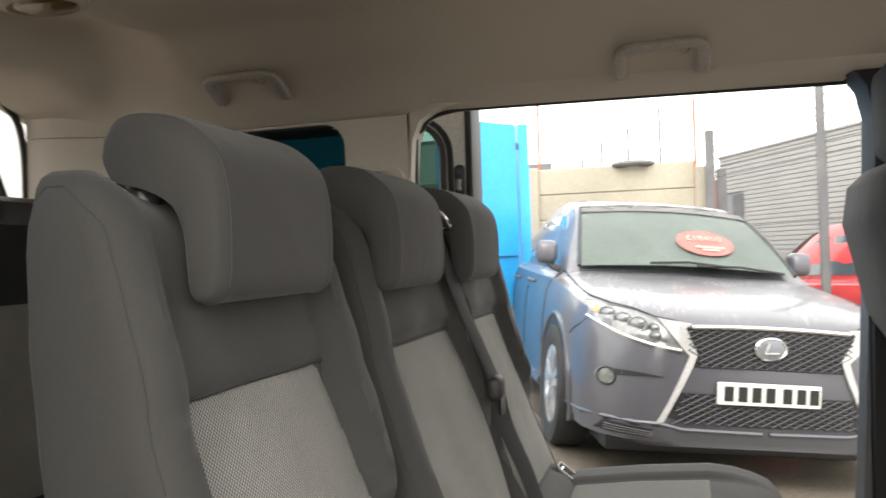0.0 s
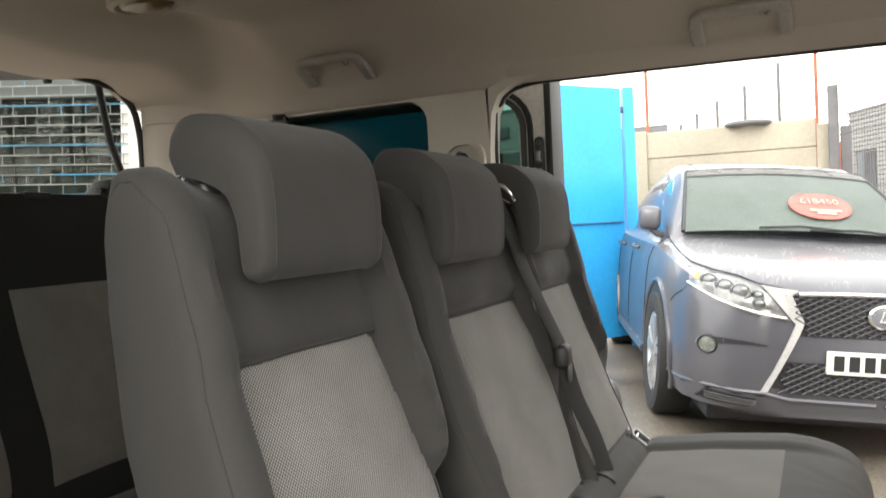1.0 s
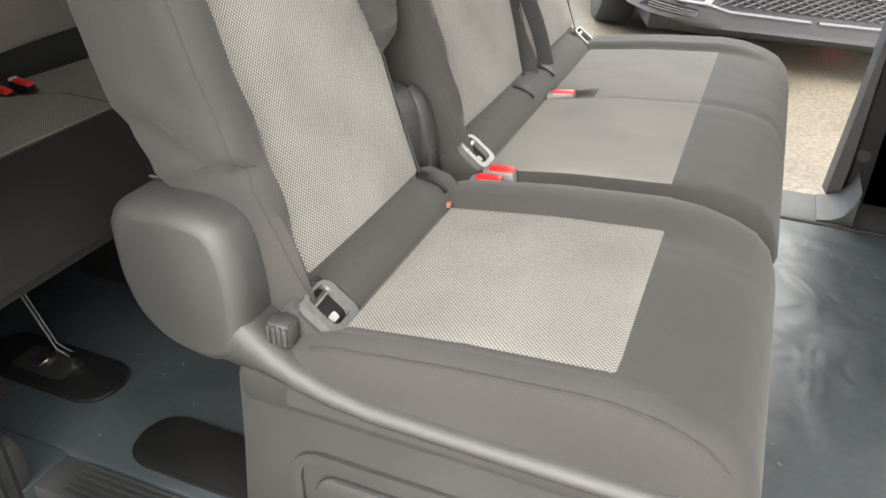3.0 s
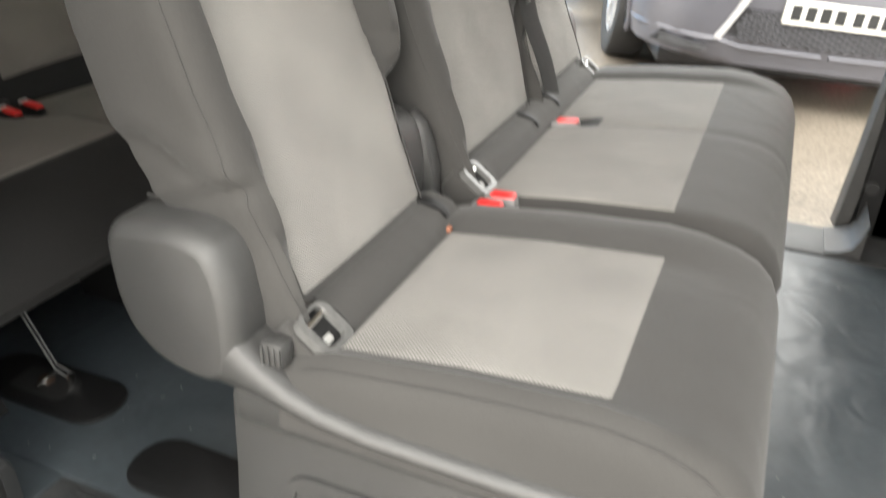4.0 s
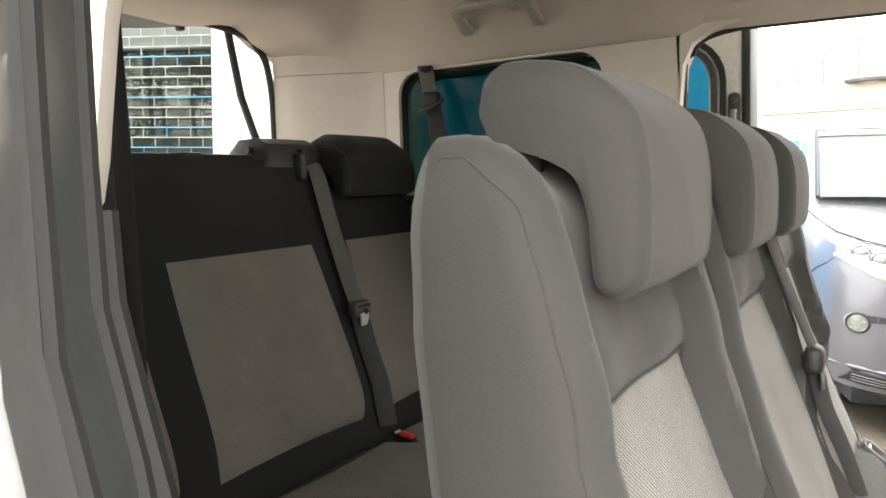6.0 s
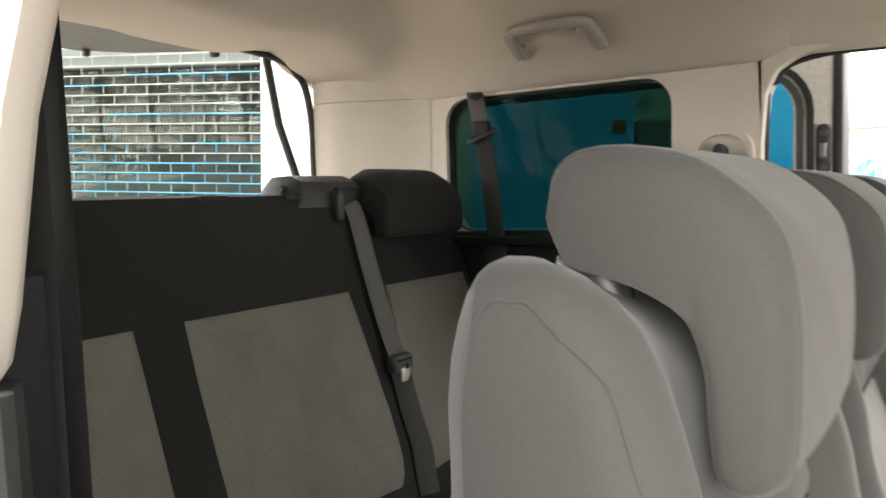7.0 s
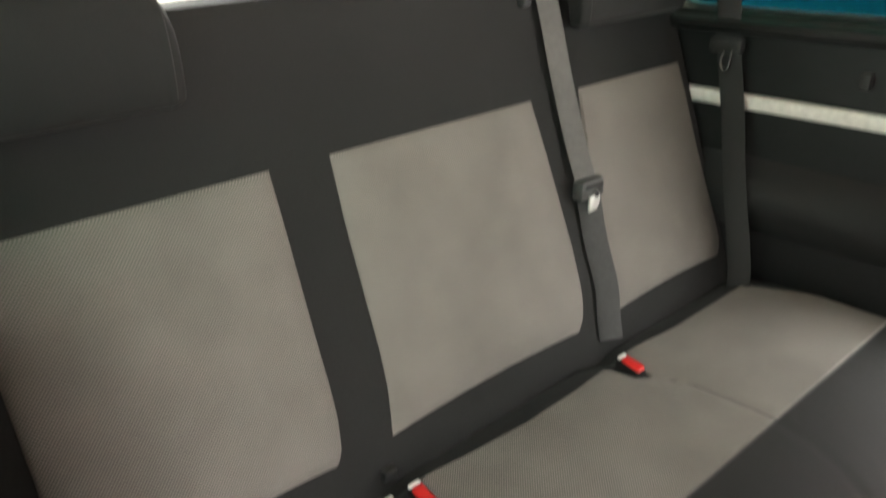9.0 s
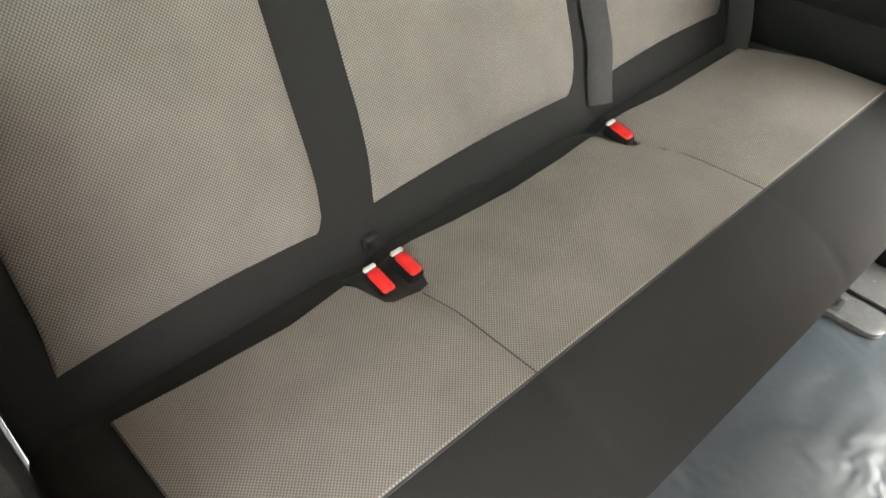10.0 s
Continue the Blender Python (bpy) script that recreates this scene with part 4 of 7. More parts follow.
belt = thing("seat_belt", "black lap and shoulder belt with buckle on the double seat", "seat belt", at=(-0.4, 1.5, 1.0))
part("webbing", ribbon([(-0.5, 1.42, 1.29), (-0.462, 1.43, 1.295), (-0.436, 1.462, 1.215), (-0.416, 1.495, 1.122), (-0.388, 1.525, 1.033), (-0.362, 1.55, 0.955)], (0.22, 1, 0), 0.042), WEBBING_BLACK, belt, "black webbing")
strap([(-0.36, 1.552, 0.93), (-0.345, 1.57, 0.85), (-0.312, 1.588, 0.76), (-0.285, 1.585, 0.68)], belt, (0.5, 1, 0), WEBBING_BLACK)
part("belt_loop", tube(curve([(-0.50, 1.415, 1.285), (-0.47, 1.42, 1.302), (-0.435, 1.435, 1.297), (-0.42, 1.455, 1.27), (-0.435, 1.475, 1.262), (-0.465, 1.47, 1.28)], 5), 0.004), CHROME, belt, "bright metal belt loop")
tg = part("tongue", box(-0.378, -0.345, 1.525, 1.575, 0.915, 0.965, 0.014, 3), RUBBER, belt, "black belt tongue")
part("tongue_plate", box(-0.352, -0.346, 1.545, 1.565, 0.885, 0.925, 0.002), STEEL_ROD, tg)
world_parent(belt, (-0.4, 1.5, 1.0))

# front seat, its edge
front_seat = thing("front_seat", "dark grey front passenger seat seen from behind", "seat", at=(0.5, 1.75, 0.3))
part("backrest", loft([[Vector((x0 + dx, y, z)) for dx, y in ((0.02, a), (0.0, a + 0.04), (0.0, b - 0.04), (0.02, b), (0.12, b), (0.16, b - 0.05), (0.16, a + 0.05), (0.12, a))] for z, x0, a, b in ((0.5, 0.66, 1.52, 1.98), (0.8, 0.56, 1.5, 2.0), (1.05, 0.40, 1.5, 2.0), (1.25, 0.352, 1.52, 1.985), (1.33, 0.36, 1.55, 1.96), (1.36, 0.385, 1.62, 1.9))]), FABRIC, front_seat)
part("headrest", box(0.40, 0.52, 1.63, 1.89, 1.37, 1.58, 0.04, 3), FABRIC, front_seat)
for y in (1.7, 1.82):
    part("post", tube([(0.46, y, 1.33), (0.46, y, 1.4)], 0.007), CHROME, front_seat)
part("seat_base", box(0.66, 1.1, 1.5, 1.98, 0.3, 0.66, 0.05, 3), FABRIC, front_seat)
world_parent(front_seat, (0.5, 1.75, 0.3))

# ---- rear bench ----
BENCH = ((0.6, -1.268), (0.66, -1.296), (0.72, -1.318), (0.9, -1.387), (1.117, -1.464), (1.25, -1.512), (1.35, -1.55))
bench = thing("rear_bench", "black fabric three-place rear bench with grey woven inserts", "bench seat", at=(-1.2, 1.3, 0.3))
rings = []
for y, e in ((0.52, 1), (0.524, 0.5), (0.54, 0.1), (0.6, 0), (1.0, 0), (1.4, 0), (1.7, 0), (1.98, 0), (2.02, 0.1), (2.036, 0.5), (2.04, 1)):
    f = [Vector((interp(z, BENCH) - 0.025 * e, y, z)) for z in (0.6, 0.66, 0.72, 0.8, 0.9, 1.0, 1.117, 1.2, 1.27)]
    t = [Vector((-1.528 - 0.01 * e, y, 1.315 - 0.02 * e)), Vector((-1.55, y, 1.348 - 0.02 * e)), Vector((-1.6, y, 1.353 - 0.02 * e)), Vector((-1.65 + 0.01 * e, y, 1.325 - 0.02 * e)), Vector((-1.665, y, 1.27)), Vector((-1.6, y, 1.0)), Vector((-1.45, y, 0.6))]
    rings.append(f + t)
part("backrest", loft(rings), FABRIC_BLACK, bench)
bx = lambda y, z: interp(z, BENCH)
BENCH_INSERTS = (
    (((0.718, 0.588), (0.78, 0.597), (0.87, 0.6), (1.13, 0.6)), ((0.718, 0.964), (0.735, 0.975), (0.78, 0.984), (0.82, 0.987), (0.97, 0.99), (1.13, 0.993))),
    (((0.718, 1.062), (0.735, 1.068), (0.79, 1.08), (0.85, 1.085), (1.03, 1.088), (1.13, 1.094)), ((0.718, 1.507), (0.735, 1.522), (0.77, 1.536), (0.8, 1.54), (0.87, 1.543), (0.956, 1.539), (1.13, 1.528))),
    (((0.718, 1.61), (0.74, 1.605), (0.9, 1.62), (1.13, 1.66)), ((0.718, 1.985), (0.735, 1.998), (0.76, 2.004), (0.82, 2.004), (0.96, 1.996), (1.13, 1.993))),
)
for left, right in BENCH_INSERTS:
    cell = lambda z, k: interp(z, left) + (interp(z, right) - interp(z, left)) * k
    pad = lambda z: 0.008 * smooth(0.718, 0.76, z) * smooth(1.13, 1.05, z) - 0.008 * smooth(0.735, 0.718, z)
    part("back_insert", sheet(lambda z, k: (bx(0, z) + pad(z) * math.sin(math.pi * min(1, max(0, 0.06 + 0.88 * k))), cell(z, k), z), edges(0.718, 1.13, 20), edges(0, 1, 10, 0.012), 0.004, (0.93, 0, 0.36)), WEAVE_BENCH_BACK, bench, "grey woven insert")
part("back_slot", box(-1.305, -1.29, 1.025, 1.05, 0.665, 0.685, 0.004), RUBBER, bench)
BC = ((-1.30, 0.655), (-1.25, 0.678), (-1.1, 0.69), (-0.96, 0.684), (-0.9, 0.668), (-0.85, 0.643), (-0.808, 0.606), (-0.79, 0.572))


def bench_z(x):
    return float(np.interp(x, [a for a, _ in BC[:7]], [b for _, b in BC[:7]]))


WELLS = ((0.957, 1.052, -1.170), (1.497, 1.55, -1.176))


def well_edge(y):
    """The rear edge of the woven seat insert, cut out round the buckle pockets."""
    x = interp(y, ((0.6, -1.254), (0.7, -1.244), (0.85, -1.234), (0.95, -1.246), (1.06, -1.256), (1.15, -1.244), (1.27, -1.235), (1.4, -1.238), (1.49, -1.246), (1.56, -1.258), (1.7, -1.242), (1.98, -1.242)))
    for a, b, xf in WELLS:
        x += (xf - x) * smooth(a - 0.006, a + 0.012, y) * smooth(b + 0.006, b - 0.012, y)
    return x


def notch(x, y):
    """The dips where buckles sit and the seams between places."""
    d = 0.0
    for (a, b, xf), skew in zip(WELLS, (0.03, 0.12)):
        c = (a + b) / 2 + 0.015 + skew * (x - xf)
        c = min(c, (a + b) / 2 + 0.03 + skew * 0.4)
        d += 0.010 * math.exp(-(((y - c) / 0.035) ** 2)) * smooth(-1.06, -1.19, x) + 0.003 * math.exp(-(((y - c) / 0.009) ** 2))
    return d


cushion_line = BC[:1] + tuple((x, bench_z(x)) for x in np.linspace(-1.27, -0.96, 14)) + BC[4:]
rings = []
for y, e in [(0.515, 1), (0.52, 0.55), (0.535, 0.15), (0.57, 0)] + [(y, 0) for y in np.linspace(0.6, 1.95, 136)] + [(1.98, 0), (2.02, 0.15), (2.035, 0.55), (2.04, 1)]:
    r = [Vector((x, y, z - 0.03 * e - notch(x, y))) for x, z in cushion_line] + [Vector((-0.798, y, 0.553)), Vector((-0.83, y, 0.531)), Vector((-0.9, y, 0.503)), Vector((-1.0, y, 0.485)), Vector((-1.1, y, 0.48)), Vector((-1.3, y, 0.49))]
    rings.append(r)
part("cushion", loft(rings), FABRIC_BLACK, bench)


far_end = lambda x: interp(x, ((-1.26, 1.965), (-1.108, 2.006), (-0.95, 2.018)))
part("cushion_insert", sheet(lambda u, k: ((lambda y: (well_edge(y) + (-0.957 - well_edge(y)) * u, y, bench_z(well_edge(y) + (-0.957 - well_edge(y)) * u) - notch(well_edge(y) + (-0.957 - well_edge(y)) * u, y)))(0.61 + (far_end(-1.254 + 0.297 * u) - 0.61) * k)), edges(0, 1, 16, 0.012), edges(0, 1, 150, 0.002), 0.0045, (0, 0, 1)), WEAVE_BENCH, bench, "grey woven insert")
for (a, b, xf), skew in zip(WELLS, (0.03, 0.12)):
    line = [(x, min((a + b) / 2 + 0.015 + skew * (x - xf), (a + b) / 2 + 0.03 + skew * 0.4)) for x in np.linspace(xf + 0.01, -0.957, 14)]
    part("cushion_seam", tube([Vector((x, y, bench_z(x) - notch(x, y) + 0.0045)) for x, y in line], 0.0013, 6), SEAM, bench)
part("front_seam", tube([Vector((-0.957, y, bench_z(-0.957) + 0.001)) for y in (0.53, 1.2, 2.03)], 0.002, 6), SEAM, bench)
for y, ln in ((0.986, (0.95, -0.05, -0.12)), (1.036, (0.95, -0.05, -0.1)), (1.527, (0.95, -0.1, -0.1))):
    buckle((-1.212, y, 0.684), bench, ln, PLASTIC_BLACK)
for a, b, xf in WELLS:
    part("buckle_well", sheet(lambda x, y: (x, y, bench_z(x) - notch(x, y)), np.linspace(-1.262, xf + 0.003, 8), np.linspace(a, b, 9), 0.0015, (0, 0, 1)), RUBBER, bench, "dark buckle pocket")
headrest(0.52, 0.892, bench, FABRIC_BLACK, (-1.045, 0, 0.06), 0.95, 0.07)
headrest(1.648, 1.982, bench, FABRIC_BLACK, (-1.045, 0, 0.043), 0.86, 0.075)
dome = lambda y: 0.052 * smooth(1.447, 1.475, y) * smooth(1.735, 1.66, y) + 0.02
rt = part("belt_retractor", loft([[Vector((x, y, z)) for x, z in ((-1.66, 1.31), (-1.665, 1.325 + 0.6 * dome(y)), (-1.64, 1.318 + dome(y)), (-1.58, 1.320 + dome(y)), (-1.545, 1.315 + 0.86 * dome(y)), (-1.532, 1.315 + 0.4 * dome(y)), (-1.53, 1.29))] for y in (1.448, 1.45, 1.456, 1.465, 1.475, 1.5, 1.55, 1.6, 1.65, 1.68, 1.70, 1.715, 1.722)]), PLASTIC_DARK, bench, "dark grey plastic belt outlet housing")
for y0, y1 in ((1.55, 1.572), (1.69, 1.72)):
    part("outlet_cheek", box(-1.545, -1.505, y0, y1, 1.287, 1.355, 0.009, 3), PLASTIC_DARK, rt)
part("outlet", box(-1.548, -1.526, 1.572, 1.69, 1.30, 1.365, 0.004), PLASTIC_BLACK, rt)
part("screw", tube([(-1.585, 1.462, 1.362), (-1.585, 1.444, 1.362)], 0.009, 12), RUBBER, rt)
for y in (1.2, 1.42):
    part("top_catch", box(-1.62, -1.54, y, y + 0.07, 1.335, 1.352, 0.006), PLASTIC_BLACK, bench)
for y in (0.62, 1.0, 1.55, 1.95):
    leg = part("leg", loft([[Vector((x + dx, y + dy, z)) for dx, dy in ((-w, -0.02), (w, -0.02), (w, 0.02), (-w, 0.02))] for x, z, w in ((-1.12, 0.48, 0.12), (-1.06, 0.4, 0.07), (-1.03, 0.3, 0.09))]), PLASTIC_BLACK, bench, "black bench leg bracket", False)
    if y < 0.7:
        for d in (0.0, 0.014):
            part("leg_rod", tube([(-0.95 - d, y + 0.085 + d, 0.49), (-0.925 - d, y + 0.112 + d, 0.33), (-0.9 - d, y + 0.12 + d, 0.31)], 0.0022), STEEL_ROD, leg, "thin grey release rod")
# Unseen panel added to keep tailgate light from the floor under the bench.
part("light_block", box(-1.46, -1.44, 0.53, 2.03, 0.302, 0.62, 0.004), FABRIC_BLACK, bench, "black panel added to block light under the bench")
world_parent(bench, (-1.2, 1.3, 0.3))

bench_belt = thing("bench_belt", "grey seat belt hanging down the rear bench back", "seat belt", at=(-1.45, 1.6, 1.0))
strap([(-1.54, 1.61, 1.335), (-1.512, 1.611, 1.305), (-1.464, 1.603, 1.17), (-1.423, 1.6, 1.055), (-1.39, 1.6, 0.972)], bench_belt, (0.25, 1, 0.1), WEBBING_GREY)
# Lower run of the same belt; its shade is put into the webbing colour.
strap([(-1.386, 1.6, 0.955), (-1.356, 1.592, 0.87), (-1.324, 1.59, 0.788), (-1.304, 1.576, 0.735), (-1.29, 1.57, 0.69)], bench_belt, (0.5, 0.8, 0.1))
tg = part("tongue", box(-1.402, -1.372, 1.568, 1.634, 0.945, 0.985, 0.009), PLASTIC, bench_belt, "grey belt tongue")
part("tongue_slot", box(-1.376, -1.370, 1.576, 1.626, 0.970, 0.977, 0.002), PLASTIC_BLACK, tg)
part("tongue_plate", box(-1.374, -1.368, 1.585, 1.615, 0.925, 0.955, 0.002), SILVER_PLASTIC, tg)
part("rivet", tube([(-1.375, 1.601, 0.958), (-1.366, 1.601, 0.959)], 0.007, 12), CHROME, tg)
world_parent(bench_belt, (-1.45, 1.6, 1.0))

side_belt = thing("side_belt", "dark seat belt hanging before the quarter window", "seat belt", at=(-1.4, 2.0, 1.0))
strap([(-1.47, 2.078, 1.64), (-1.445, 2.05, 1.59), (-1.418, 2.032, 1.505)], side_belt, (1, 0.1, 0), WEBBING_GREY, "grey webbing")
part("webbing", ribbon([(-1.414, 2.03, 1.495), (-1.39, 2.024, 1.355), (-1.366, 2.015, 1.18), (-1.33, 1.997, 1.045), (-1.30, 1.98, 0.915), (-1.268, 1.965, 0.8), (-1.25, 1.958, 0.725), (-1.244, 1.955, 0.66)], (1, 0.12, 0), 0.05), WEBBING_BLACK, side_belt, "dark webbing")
part("anchor", box(-1.472, -1.43, 2.05, 2.08, 1.575, 1.615, 0.01), PLASTIC_BLACK, side_belt)
part("belt_guide", tube(curve([(-1.452, 2.02, 1.482), (-1.44, 2.012, 1.478), (-1.41, 2.008, 1.486), (-1.378, 2.012, 1.498), (-1.37, 2.02, 1.51)], 4), 0.0065, 10), RUBBER, side_belt, "black belt guide")
part("guide_clip", box(-1.446, -1.39, 2.02, 2.04, 1.49, 1.535, 0.008, 3), PLASTIC_BLACK, side_belt)
part("slider", box(-1.405, -1.33, 2.0, 2.022, 1.16, 1.19, 0.008), RUBBER, side_belt)
part("slider_plate", tube(curve([(-1.366, 2.0, 1.165), (-1.37, 1.997, 1.142), (-1.362, 1.996, 1.13), (-1.352, 1.996, 1.132), (-1.35, 2.0, 1.165)], 4), 0.0022, 6), CHROME, side_belt)
world_parent(side_belt, (-1.4, 2.0, 1.0))

near_belt = thing("pillar_belt", "black seat belt hanging beside the near pillar", "seat belt", at=(-0.95, 0.55, 1.0))
strap([(-0.825, 0.52, 1.66), (-0.815, 0.518, 1.3), (-0.812, 0.516, 0.9), (-0.82, 0.51, 0.36)], near_belt, (1, -0.12, 0), WEBBING_BLACK)
strap([(-0.85, 0.51, 1.64), (-0.835, 0.506, 1.2), (-0.842, 0.503, 0.4)], near_belt, (0.9, 0.3, 0), WEBBING_BLACK)
part("belt_anchor", box(-0.87, -0.80, 0.495, 0.53, 1.6, 1.69, 0.01), PLASTIC_BLACK, near_belt)
world_parent(near_belt, (-0.95, 0.55, 1.0))

# ---- grab handles, lamp, floor fittings ----


def grip(x0, x1, y, z, name="grab_handle"):
    """A folding handle at rest: a flat C that lies against the cove of the headliner."""
    g = thing(name, "beige plastic ceiling grab handle", "handle", "grab handles", at=((x0 + x1) / 2, y, z))
    up, out = Vector((0, -0.79, 0.61)), Vector((0, -0.61, -0.79))
    to = lambda a, b, d: Vector((a, y, z)) + up * b + out * d
    half = [(x0 + 0.017, -0.06, 0.004), (x0 + 0.017, -0.053, 0.010), (x0 + 0.017, -0.028, 0.014), (x0 + 0.017, 0.014, 0.018), (x0 + 0.021, 0.033, 0.021), (x0 + 0.034, 0.044, 0.023), (x0 + 0.056, 0.0485, 0.024)]
    line = half + [((x0 + x1) / 2, 0.05, 0.025)] + [(x0 + x1 - a, b, d) for a, b, d in reversed(half)]
    wide = [0.012, 0.0155, 0.0165, 0.0165, 0.0155, 0.0135, 0.0125]
    wide += [0.012] + wide[::-1]
    rings = []
    for k, p in enumerate(line):
        (a0, b0, _), (a1, b1, _) = line[max(k - 1, 0)], line[min(k + 1, 14)]
        side = (Vector((b0 - b1, 0, 0)) + up * (a1 - a0)).normalized()
        thick = 0.007 if k in (0, 14) else 0.010
        rings.append([to(*p) + side * math.copysign(abs(math.cos(a)) ** 0.6, math.cos(a)) * wide[k] + out * math.copysign(abs(math.sin(a)) ** 0.6, math.sin(a)) * thick for a in (2 * math.pi * (i + 0.5) / 16 for i in range(16))])
    part("bar", loft(rings), GRIP, g)
    for x in (x0 + 0.017, x1 - 0.017):
        part("hinge_block", loft([[to(x + u * f, -0.05 + v * f, d) for u, v in round_rect(-0.014, 0.014, -0.008, 0.03, 0.006, 3)] for d, f in ((-0.03, 1.0), (0.008, 1.0))]), GRIP, g)
    part("hook", tube(curve([to(x1 - 0.07, 0.038, 0.026), to(x1 - 0.066, 0.02, 0.024), to(x1 - 0.054, 0.018, 0.024), to(x1 - 0.05, 0.028, 0.025)], 4), 0.004, 6), GRIP, g, "small coat hook")
    world_parent(g, ((x0 + x1) / 2, y, z))


grip(-1.287, -1.042, 1.963, 1.719)
grip(-0.142, 0.09, 2.0, 1.688)
lamp = thing("dome_lamp", "round dome lamp with an amber lens in the headliner", "lamp", at=(-1.35, 1.42, 1.8))
part("rim", loft([[Vector((-1.35 + r * 0.1 * math.cos(a), 1.42 + r * 0.065 * math.sin(a), z)) for a in np.linspace(0, 2 * math.pi, 25)[:-1]] for r, z in ((1.15, 1.85), (1.1, 1.805), (0.9, 1.80), (0.85, 1.808))]), HEADLINER, lamp)
part("lens", loft([[Vector((-1.35 + r * 0.1 * math.cos(a), 1.42 + r * 0.065 * math.sin(a), z)) for a in np.linspace(0, 2 * math.pi, 25)[:-1]] for r, z in ((0.85, 1.812), (0.7, 1.796), (0.3, 1.789), (0.02, 1.788))]), material("amber_lens", (0.2, 0.13, 0.06), 0.15), lamp)
world_parent(lamp, (-1.35, 1.42, 1.8))

for nm, x, y, lb in (("floor_anchor", -0.875, 0.715, "black floor anchor plate with metal catch"), ("floor_anchor", -0.83, 1.83, "floor anchor plate greyed for sky glare, with metal catch"), ("floor_plate", -0.46, 0.645, "plain black rounded floor cover plate")):
    far = y > 1.5
    fa = thing(nm, lb, "floor fitting", at=(x, y, FLOOR_Z))
    out = round_rect(x - 0.2, x + (0.088 if far else 0.1), y - 0.02 if far else y - 0.055, y + 0.055, 0.03 if far else 0.045)
    # The far plate and rail take grey to stand in for reflected sky.
    part("plate", plate(out, 0.014 if far else 0.008, along_z(FLOOR_Z), 0.003), ANCHOR_GREY if far else PLASTIC_BLACK, fa)
    if nm == "floor_anchor":
        part("well", plate(round_rect(x - 0.12, x - 0.0, y - 0.012 if far else y - 0.03, y + 0.03, 0.012), 0.002, along_z(FLOOR_Z + (0.014 if far else 0.008))), RUBBER, fa, "dark recess")
        part("bolt", tube([(x - 0.02, y + 0.01, FLOOR_Z), (x - 0.005, y + 0.012, FLOOR_Z + 0.035)], 0.007), CHROME, fa)
        part("catch", box(x - 0.075, x - 0.05, y - 0.006, y + 0.014, FLOOR_Z, FLOOR_Z + 0.018, 0.004), SILVER_PLASTIC if far else RUST_CATCH, fa)
        part("catch_pin", tube([(x - 0.06, y - 0.02, FLOOR_Z + 0.016), (x - 0.055, y + 0.026, FLOOR_Z + 0.018)], 0.004), CHROME, fa)
    if far:
        part("rail", box(x - 0.2, x + 0.09, y + 0.075, y + 0.19, FLOOR_Z, FLOOR_Z + 0.012, 0.004), ANCHOR_GREY, fa, "floor rail greyed for sky glare")
    world_parent(fa, (x, y, FLOOR_Z))

flakes = random.Random(4)
bm = bmesh.new()
for k in range(22):
    x, y = (flakes.uniform(-0.85, -0.42), flakes.uniform(0.58, 0.95)) if k % 3 else (flakes.uniform(0.1, 0.5), flakes.uniform(0.9, 1.8))
    w, a = flakes.uniform(0.0006, 0.0017), flakes.uniform(0, 3)
    l = w * flakes.uniform(1, 4)
    c, s = math.cos(a), math.sin(a)
    bm.faces.new([bm.verts.new((x + u * l * c - v * w * s, y + u * l * s + v * w * c, FLOOR_Z + 0.0012 + 0.0006 * u)) for u, v in ((-1, -0.6), (1, -1), (0.8, 0.7), (-0.7, 1))])
bmesh.ops.solidify(bm, geom=list(bm.faces), thickness=0.0006)
tagged(part("floor_debris", bm, PLATE_TAG, None, "", False), "tiny pale crumbs and flakes scattered on the vinyl floor", "debris", kind="stuff")

# ---- the yard outside ----
CAR = Matrix.Translation((0.344, 4.188, -0.059)) @ Euler((0, 0, radians(18.3))).to_matrix().to_4x4() @ Euler((0, radians(4.85), 0)).to_matrix().to_4x4()
SLOPE = CAR.to_3x3() @ Vector((0, 0, 1))


def ground_z(x, y):
    p = CAR.translation
    return p.z - (SLOPE.x * (x - p.x) + SLOPE.y * (y - p.y)) / SLOPE.z


ASPHALT = material("wet_asphalt", (0.155, 0.132, 0.105), 0.42, var=0.3, scale=1.3, fine=0.45, fine_scale=60, grain=0.8, grain_scale=90, rough_var=0.25)
bm = bmesh.new()
gx = [-60, -25, -12, -6] + [-5 + 0.5 * k for k in range(24)] + [8, 14, 30, 60]
gy = [-40, -15, -5] + [-2 + 0.5 * k for k in range(28)] + [13, 18, 30, 60]
grid = [[bm.verts.new((x, y, max(-2.5, min(2.5, ground_z(x, y))) + 0.012 * noise.noise((x * 0.9, y * 0.9, 0)))) for y in gy] for x in gx]
for a, b in zip(grid, grid[1:]):
    for j in range(len(gy) - 1):
        bm.faces.new((a[j], a[j + 1], b[j + 1], b[j]))
ground = tagged(part("ground", bm, ASPHALT), "damp worn brown-grey asphalt yard", "ground", kind="structure")

BLUE = material("blue_gate_paint", (0.025, 0.30, 0.66), 0.4, var=0.08, scale=2, fine=0.06, fine_scale=30)
CONCRETE = material("precast_concrete", (0.30, 0.275, 0.22), 0.9, var=0.14, scale=1.5, fine=0.06, fine_scale=25, grain=0.2, grain_scale=120)
RUST = material("rusty_steel", (0.28, 0.09, 0.05), 0.8, var=0.3, scale=8)
STEEL = material("dark_steel", (0.10, 0.10, 0.105), 0.6, var=0.2)
